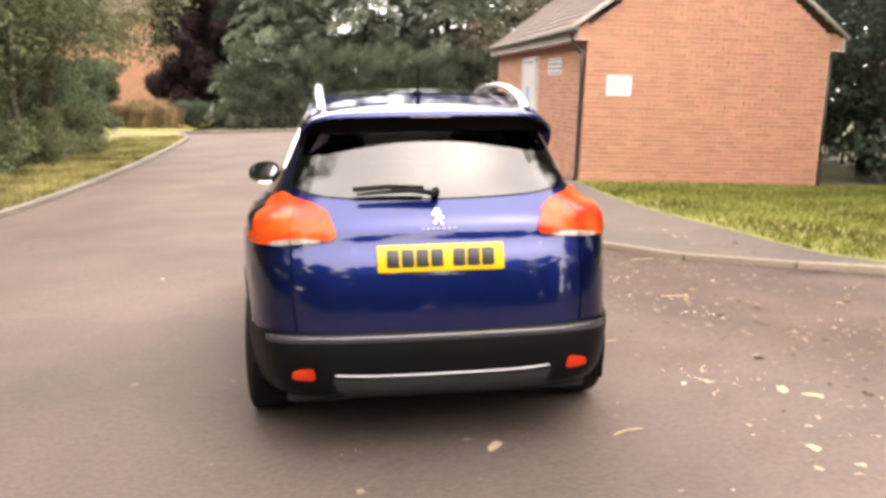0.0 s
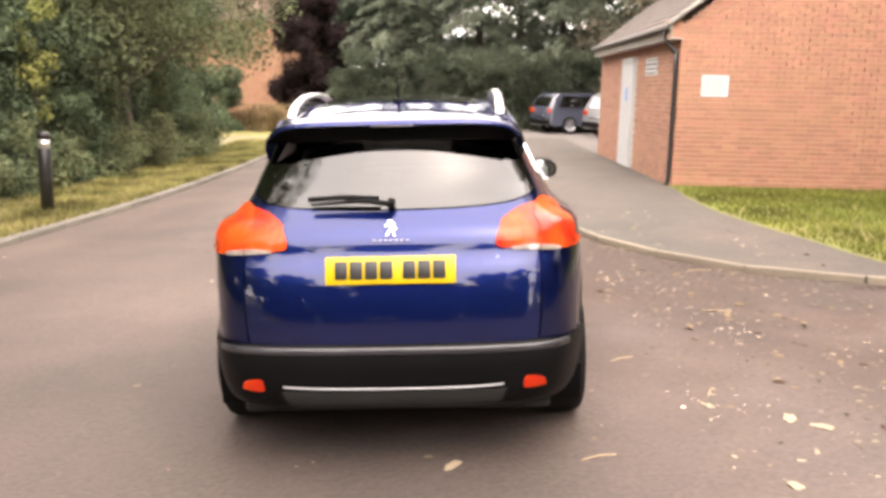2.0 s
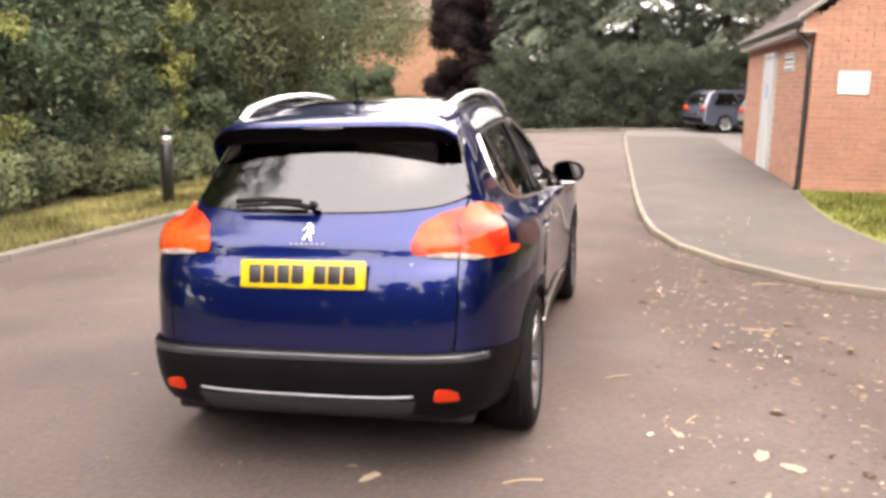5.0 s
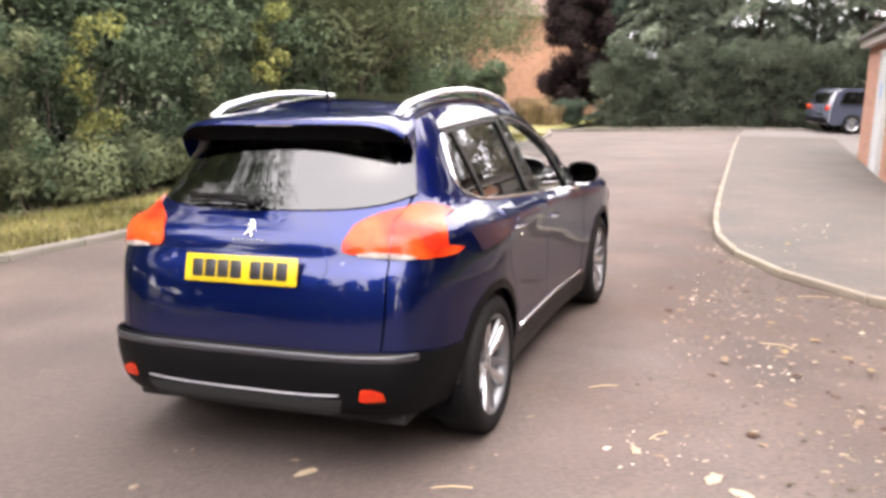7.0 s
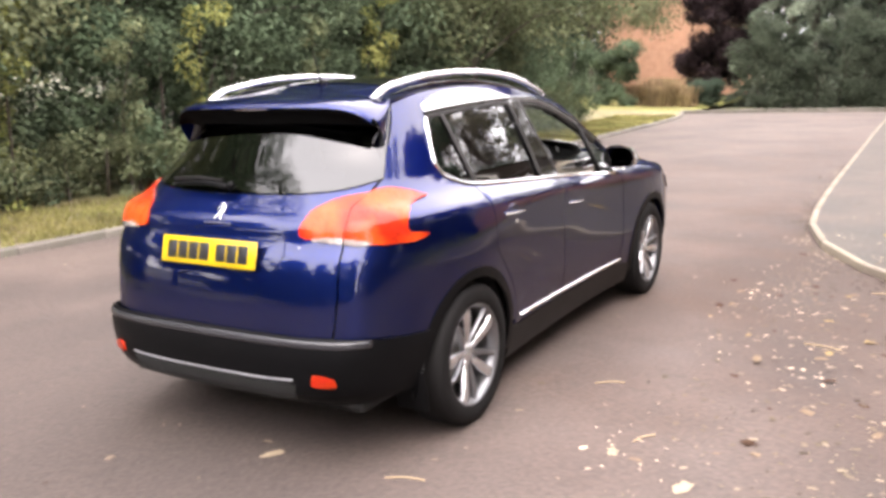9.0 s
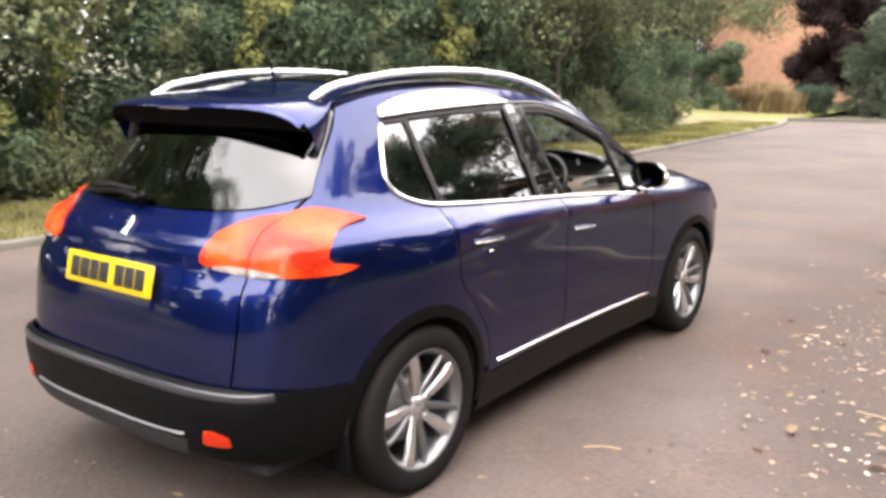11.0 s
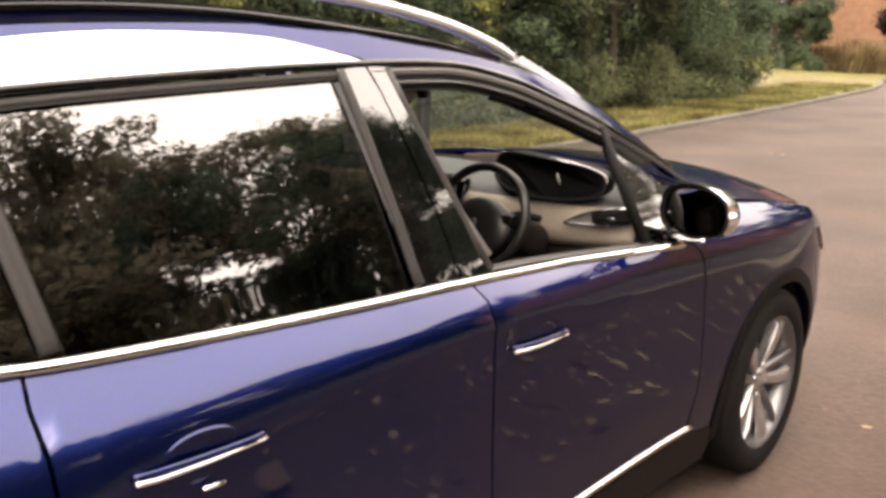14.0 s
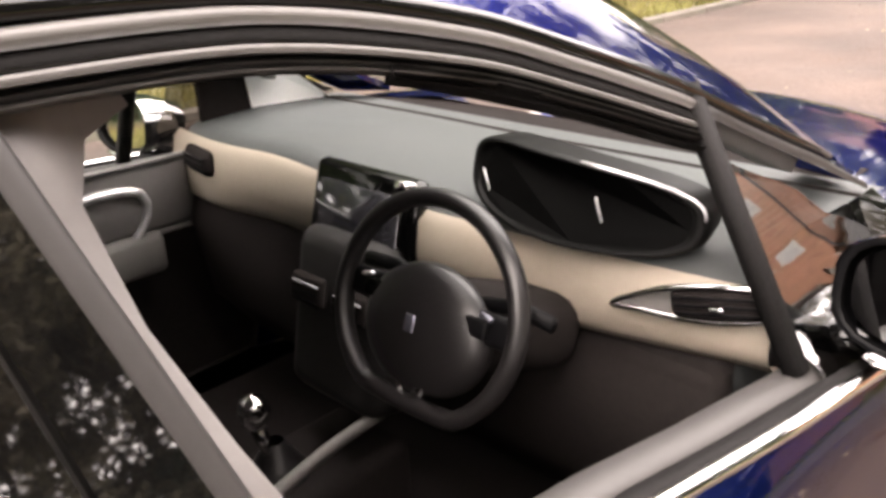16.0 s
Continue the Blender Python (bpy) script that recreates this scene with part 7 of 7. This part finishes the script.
# grey upper trim of the passenger door and the pale trim at the foot of the windscreen pillar
part("door_card_upper", box(0.012, 0.50, 0.17, 0.02, pose(-0.652, 1.66, 0.865, 0, 4, -2)), M_PADGREY, car, "grey upper door trim")
foot = [(-0.60, 1.955, 1.135), (-0.625, 1.99, 0.990), (-0.61, 2.22, 0.990), (-0.595, 2.10, 1.078)]
corner = [(-0.612, 1.845, 1.165), (-0.640, 1.865, 0.975), (-0.630, 1.992, 0.985), (-0.604, 1.957, 1.135)]
part("pillar_corner", (corner + [(x - 0.012, y, z) for x, y, z in corner], [(0, 1, 2, 3), (7, 6, 5, 4), (0, 4, 5, 1), (1, 5, 6, 2), (2, 6, 7, 3), (3, 7, 4, 0)]), M_INBLACK, car, "dark trim inside the mirror mounting", smooth=False)
part("pillar_foot", (foot + [(x - 0.012, y, z) for x, y, z in foot], [(0, 1, 2, 3), (7, 6, 5, 4), (0, 4, 5, 1), (1, 5, 6, 2), (2, 6, 7, 3), (3, 7, 4, 0)]), surface("pale_trim", (0.86, 0.89, 0.88), 0.55, vary=0.05), car, "pale trim at the pillar foot", smooth=False)

# ---- parked cars beyond the hut ----
def parked_car(x, y, turn, paint, label, tall=1.46, length=4.3, estate=True):
    """A car seen far off: body with glasshouse, lamps and wheels."""
    root = thing("parked_car", label, "car", pose(x, y, level(x, y) + 0.015, 0, 0, turn))
    half, h = 0.87, length / 2
    side = [(-h, 0.38), (-h + 0.02, 0.62), (-h + 0.06, 0.92), (-h + 0.25 if estate else -h + 0.5, tall - 0.12), (-h + 0.45 if estate else -h + 0.9, tall), (0.2, tall + 0.02), (0.75, tall - 0.12), (1.35, 0.98), (h - 0.25, 0.82), (h, 0.62), (h - 0.02, 0.3), (-h + 0.1, 0.28)]
    v, f, n = [], [], len(side)
    for k, inset in ((-1.0, 0.06), (-0.94, 0.0), (0.94, 0.0), (1.0, 0.06)):
        for yy, z in side:
            t = max(0, (z - 0.92) / (tall - 0.92))
            v.append((half * k * (1 - 0.22 * t) , yy * (1 - inset * 0.2), z - inset * 0.15 * (z > 0.9)))
    for r in range(3):
        f += [(r * n + i, r * n + (i + 1) % n, (r + 1) * n + (i + 1) % n, (r + 1) * n + i) for i in range(n)]
    f += [tuple(range(n))[::-1], tuple(range(3 * n, 4 * n))]
    body = part("body", (v, f), paint, root)
    crisp(body, 40)
    g = M_GLOSSBLACK
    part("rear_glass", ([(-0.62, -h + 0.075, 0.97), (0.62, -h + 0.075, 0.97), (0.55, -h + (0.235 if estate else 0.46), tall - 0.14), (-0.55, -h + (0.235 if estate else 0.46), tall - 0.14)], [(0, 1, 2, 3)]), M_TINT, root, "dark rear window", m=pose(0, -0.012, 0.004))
    for sgn in (1, -1):
        part("side_glass", ([(sgn * 0.862, -h + 0.35, 0.97), (sgn * 0.862, 1.1, 0.98), (sgn * 0.735, 0.62, tall - 0.11), (sgn * 0.725, -h + 0.55, tall - 0.09)], [(0, 1, 2, 3)[::sgn]]), g, root, "dark side windows", m=pose(sgn * 0.006, 0, 0))
        part("tail_lamp", box(0.20, 0.10, 0.16, 0.03, pose(sgn * 0.70, -h + 0.045, 0.82)), M_LAMP, root, "red tail lamp")
        for yy in (-h + 0.8, h - 0.85):
            w = part("wheel", lathe([(-0.1, 0.20), (-0.1, 0.30), (-0.07, 0.315), (0.07, 0.315), (0.1, 0.30), (0.1, 0.215)], 28), M_RUBBER, root, m=pose(sgn * 0.79, yy, 0.315, 0, 0, 0 if sgn > 0 else 180))
            part("rim", lathe([(0.09, 0.215), (0.07, 0.19), (0.085, 0.06), (0.09, 0.0)], 20), M_ALLOY, w, "silver wheel rim")
    part("boot_trim", box(0.9, 0.02, 0.03, 0.006, pose(0, -h + 0.005, 0.66)), M_CHROME, root, "bright strip on the boot")
    part("bumper", box(1.66, 0.10, 0.20, 0.05, pose(0, -h + 0.02, 0.42)), M_PLASTIC, root)
    return root


parked_car(5.45, 28.9, -68, surface("navy_paint", (0.045, 0.050, 0.072), 0.25, coat=1.0), "dark navy estate car parked by the hedge", 1.45, 4.6)
parked_car(6.75, 26.2, -62, surface("silver_paint", (0.26, 0.26, 0.27), 0.3, metal=0.5, coat=1.0), "pale silver hatchback parked beyond the hut", 1.48, 4.0)

# ---- fallen leaves and twigs ----
def leaf_shape(r, size):
    """A curled leaf outline."""
    n, v = 15, [(0, 0, 0.002)]
    w, curl, bend, twist = r.uniform(0.55, 0.9), r.uniform(0.0, 0.14), r.uniform(-0.05, 0.08), r.uniform(0, 6.28)
    for i in range(n):
        a = 2 * math.pi * i / n
        k = size * (0.60 + 0.25 * abs(math.cos(a)) ** 1.4 + 0.17 * math.cos(2.5 * a + twist) ** 2 * (1 if i % 3 else -1) + r.uniform(-0.10, 0.10))
        v.append((k * math.cos(a), k * w * math.sin(a), 0.002 + size * max(0.0, curl * math.sin(a) ** 2 + bend * math.cos(a))))
    return v, [(0, 1 + i, 1 + (i + 1) % n) for i in range(n)]


on_path = lambda x, y: 0.058 if y > 2.2 and x > np.interp(y, [2.35, 2.66, 2.98, 3.45, 4.05, 4.7, 5.4, 6.5, 8.5, 24], [3.9, 3.2, 2.7, 2.3, 1.95, 1.68, 1.52, 1.42, 1.34, 1.05]) else 0.0


def leaf_spot(r):
    """More leaves lie on the footpath side of the road."""
    if r.random() < 0.06:
        return r.gauss(1.75, 0.20), r.gauss(2.75, 0.6)
    if r.random() < 0.80:
        while True:
            x, y = r.triangular(1.25, 6.0, 2.2), r.triangular(-3.2, 9.5, 0.5)
            if not on_path(x, y) or r.random() < 0.40:
                return x, y
    return r.uniform(-5.0, 1.1), r.uniform(-3.5, 20)


TONES = [leaf_mat("leaf_pale", (0.29, 0.24, 0.165), 0.2, 0.1), leaf_mat("leaf_tan", (0.150, 0.112, 0.075), 0.3, 0.1), leaf_mat("leaf_yellow", (0.20, 0.15, 0.07), 0.2, 0.1), leaf_mat("leaf_brown", (0.05, 0.03, 0.02), 0.3, 0.1)]
r3 = random.Random(21)
shapes = [[mesh("fallen_leaf", *leaf_shape(r3, 0.052), t, False) for t in TONES] for _ in range(6)]
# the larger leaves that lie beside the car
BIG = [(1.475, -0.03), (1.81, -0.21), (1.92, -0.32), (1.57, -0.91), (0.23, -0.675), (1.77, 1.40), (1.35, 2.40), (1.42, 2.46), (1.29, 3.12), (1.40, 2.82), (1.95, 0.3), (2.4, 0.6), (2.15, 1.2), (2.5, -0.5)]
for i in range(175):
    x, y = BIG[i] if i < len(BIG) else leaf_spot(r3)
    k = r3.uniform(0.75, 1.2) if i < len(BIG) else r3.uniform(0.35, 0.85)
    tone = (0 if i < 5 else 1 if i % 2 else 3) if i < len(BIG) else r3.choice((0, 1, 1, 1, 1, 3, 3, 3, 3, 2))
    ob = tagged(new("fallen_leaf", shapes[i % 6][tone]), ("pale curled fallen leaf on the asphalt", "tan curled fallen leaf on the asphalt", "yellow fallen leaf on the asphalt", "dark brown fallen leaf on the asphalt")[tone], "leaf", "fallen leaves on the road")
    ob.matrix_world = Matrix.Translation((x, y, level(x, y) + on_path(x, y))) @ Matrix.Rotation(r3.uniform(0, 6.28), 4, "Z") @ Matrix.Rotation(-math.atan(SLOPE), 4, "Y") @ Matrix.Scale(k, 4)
lv, lf = [], []
for i in range(3400):
    x, y = leaf_spot(r3)
    sv, sf = leaf_shape(r3, r3.uniform(0.006, 0.012) if i % 3 else r3.uniform(0.012, 0.028))
    a, k = r3.uniform(0, 6.28), len(lv)
    lv += [(x + p[0] * math.cos(a) - p[1] * math.sin(a), y + p[0] * math.sin(a) + p[1] * math.cos(a), level(x, y) + on_path(x, y) + p[2]) for p in sv]
    lf += [tuple(q + k for q in face) for face in sf]
kerb_pts = smooth_line([(*p, 0) for p in KERB_R[3:15]], 0.05)
for i in range(700):
    p = kerb_pts[r3.randrange(len(kerb_pts) - 1)]
    x, y = p.x - abs(r3.gauss(0, 0.10)) - 0.03, p.y - abs(r3.gauss(0, 0.10)) * (p.x > 2)
    sv, sf = leaf_shape(r3, r3.uniform(0.008, 0.026))
    a, k = r3.uniform(0, 6.28), len(lv)
    lv += [(x + q[0] * math.cos(a) - q[1] * math.sin(a), y + q[0] * math.sin(a) + q[1] * math.cos(a), level(x, y) + q[2]) for q in sv]
    lf += [tuple(q + k for q in face) for face in sf]
tagged(part("leaf_litter", (lv, lf), M_DRY, smooth=False), "small scraps of dry leaves over the asphalt", "leaf litter", kind="stuff")
lv, lf = [], []
for i in range(900):
    y = r3.uniform(-1, 22)
    x = line_at(KERB_L, y) - 0.15 - 1.6 * r3.random()
    sv, sf = leaf_shape(r3, r3.uniform(0.015, 0.045))
    k = len(lv)
    lv += [(x + p[0], y + p[1], level(x) + 0.09 + p[2]) for p in sv]
    lf += [tuple(q + k for q in face) for face in sf]
tagged(part("verge_litter", (lv, lf), M_DRY, smooth=False), "dry leaves lying in the verge grass", "leaf litter", kind="stuff")
for x, y, a, n in ((0.85, -0.62, 20, 0.16), (2.05, 1.75, -12, 0.2), (1.55, 0.15, 60, 0.12), (2.3, 3.1, 10, 0.22), (1.2, 0.72, 30, 0.15)):
    tagged(part("twig", sweep(smooth_line([(-n / 2, 0, 0.004), (0, 0.01, 0.006), (n / 2, -0.005, 0.004)], 0.03), ring(0.003, 0.003, 6)), surface("dry_stalk", (0.36, 0.27, 0.16), 0.8), m=pose(x, y, level(x) + 0.001, 0, -2.6, a)), "thin dry pale stalk on the asphalt", "twig", "stalks on the road")

# ---- bricks, last ----
BW, BH, J = 0.215, 0.065, 0.010
spots = []
for row in range(int((RIDGE + 0.2) / (BH + J))):
    z = -0.02 + row * (BH + J) + BH / 2
    off = (BW + J) / 2 if row % 2 else 0
    reach = (HX1 - HX0) / 2 if z < EAVE else max(0, (RIDGE - 0.1 - z) / math.tan(radians(38)))
    k = 0
    while HX0 - off + k * (BW + J) < HX1:
        a = max(HX0 - off + k * (BW + J), MIDX - reach)
        b = min(HX0 - off + k * (BW + J) + BW, MIDX + reach)
        if b - a > 0.05:
            spots.append(("g", (a + b) / 2, z, b - a))
        k += 1
    if z + BH / 2 < EAVE - 0.12:
        k = 0
        while HY0 - off + k * (BW + J) < HY1:
            a, b = max(HY0 - off + k * (BW + J), HY0 + 0.004), min(HY0 - off + k * (BW + J) + BW, HY1)
            hit = (13.3 < b and a < 14.5 and z < 2.22) or (11.57 < b and a < 12.43 and 1.84 < z < 2.16)
            if b - a > 0.05 and not hit:
                spots.append(("s", (a + b) / 2, z, b - a))
            k += 1
unit = mesh("brick", [(x * 0.5, y * 0.5, z * 0.5) for x in (-1, 1) for y in (-1, 1) for z in (-1, 1)], [(0, 1, 3, 2), (4, 6, 7, 5), (0, 4, 5, 1), (2, 3, 7, 6), (0, 2, 6, 4), (1, 5, 7, 3)], M_BRICK, False)
r4, count, rv, rf_ = random.Random(5), 0, [], []
for kind_, p, z, w in spots:
    d = r4.uniform(-0.0015, 0.0015)
    loc = (p, HY0 + 0.002 + d, z) if kind_ == "g" else (HX0 + 0.002 + d, p, z)
    dim = (w, 0.024, BH) if kind_ == "g" else (0.024, w, BH)
    if kind_ == "g" and count < 300 and p < 6.5 and z < 2.1:
        ob = new("brick", unit)
        ob.parent = wall
        ob.matrix_basis = Matrix.Translation(loc) @ Matrix.Diagonal((*dim, 1))
        count += 1
    else:
        k = len(rv)
        rv += [(loc[0] + x * dim[0] / 2, loc[1] + y * dim[1] / 2, loc[2] + q * dim[2] / 2) for x in (-1, 1) for y in (-1, 1) for q in (-1, 1)]
        rf_ += [tuple(k + i for i in face) for face in ((0, 1, 3, 2), (4, 6, 7, 5), (0, 4, 5, 1), (2, 3, 7, 6), (0, 2, 6, 4), (1, 5, 7, 3))]
tagged(part("bricks", (rv, rf_), M_BRICKS, wall, smooth=False), kind="stuff")
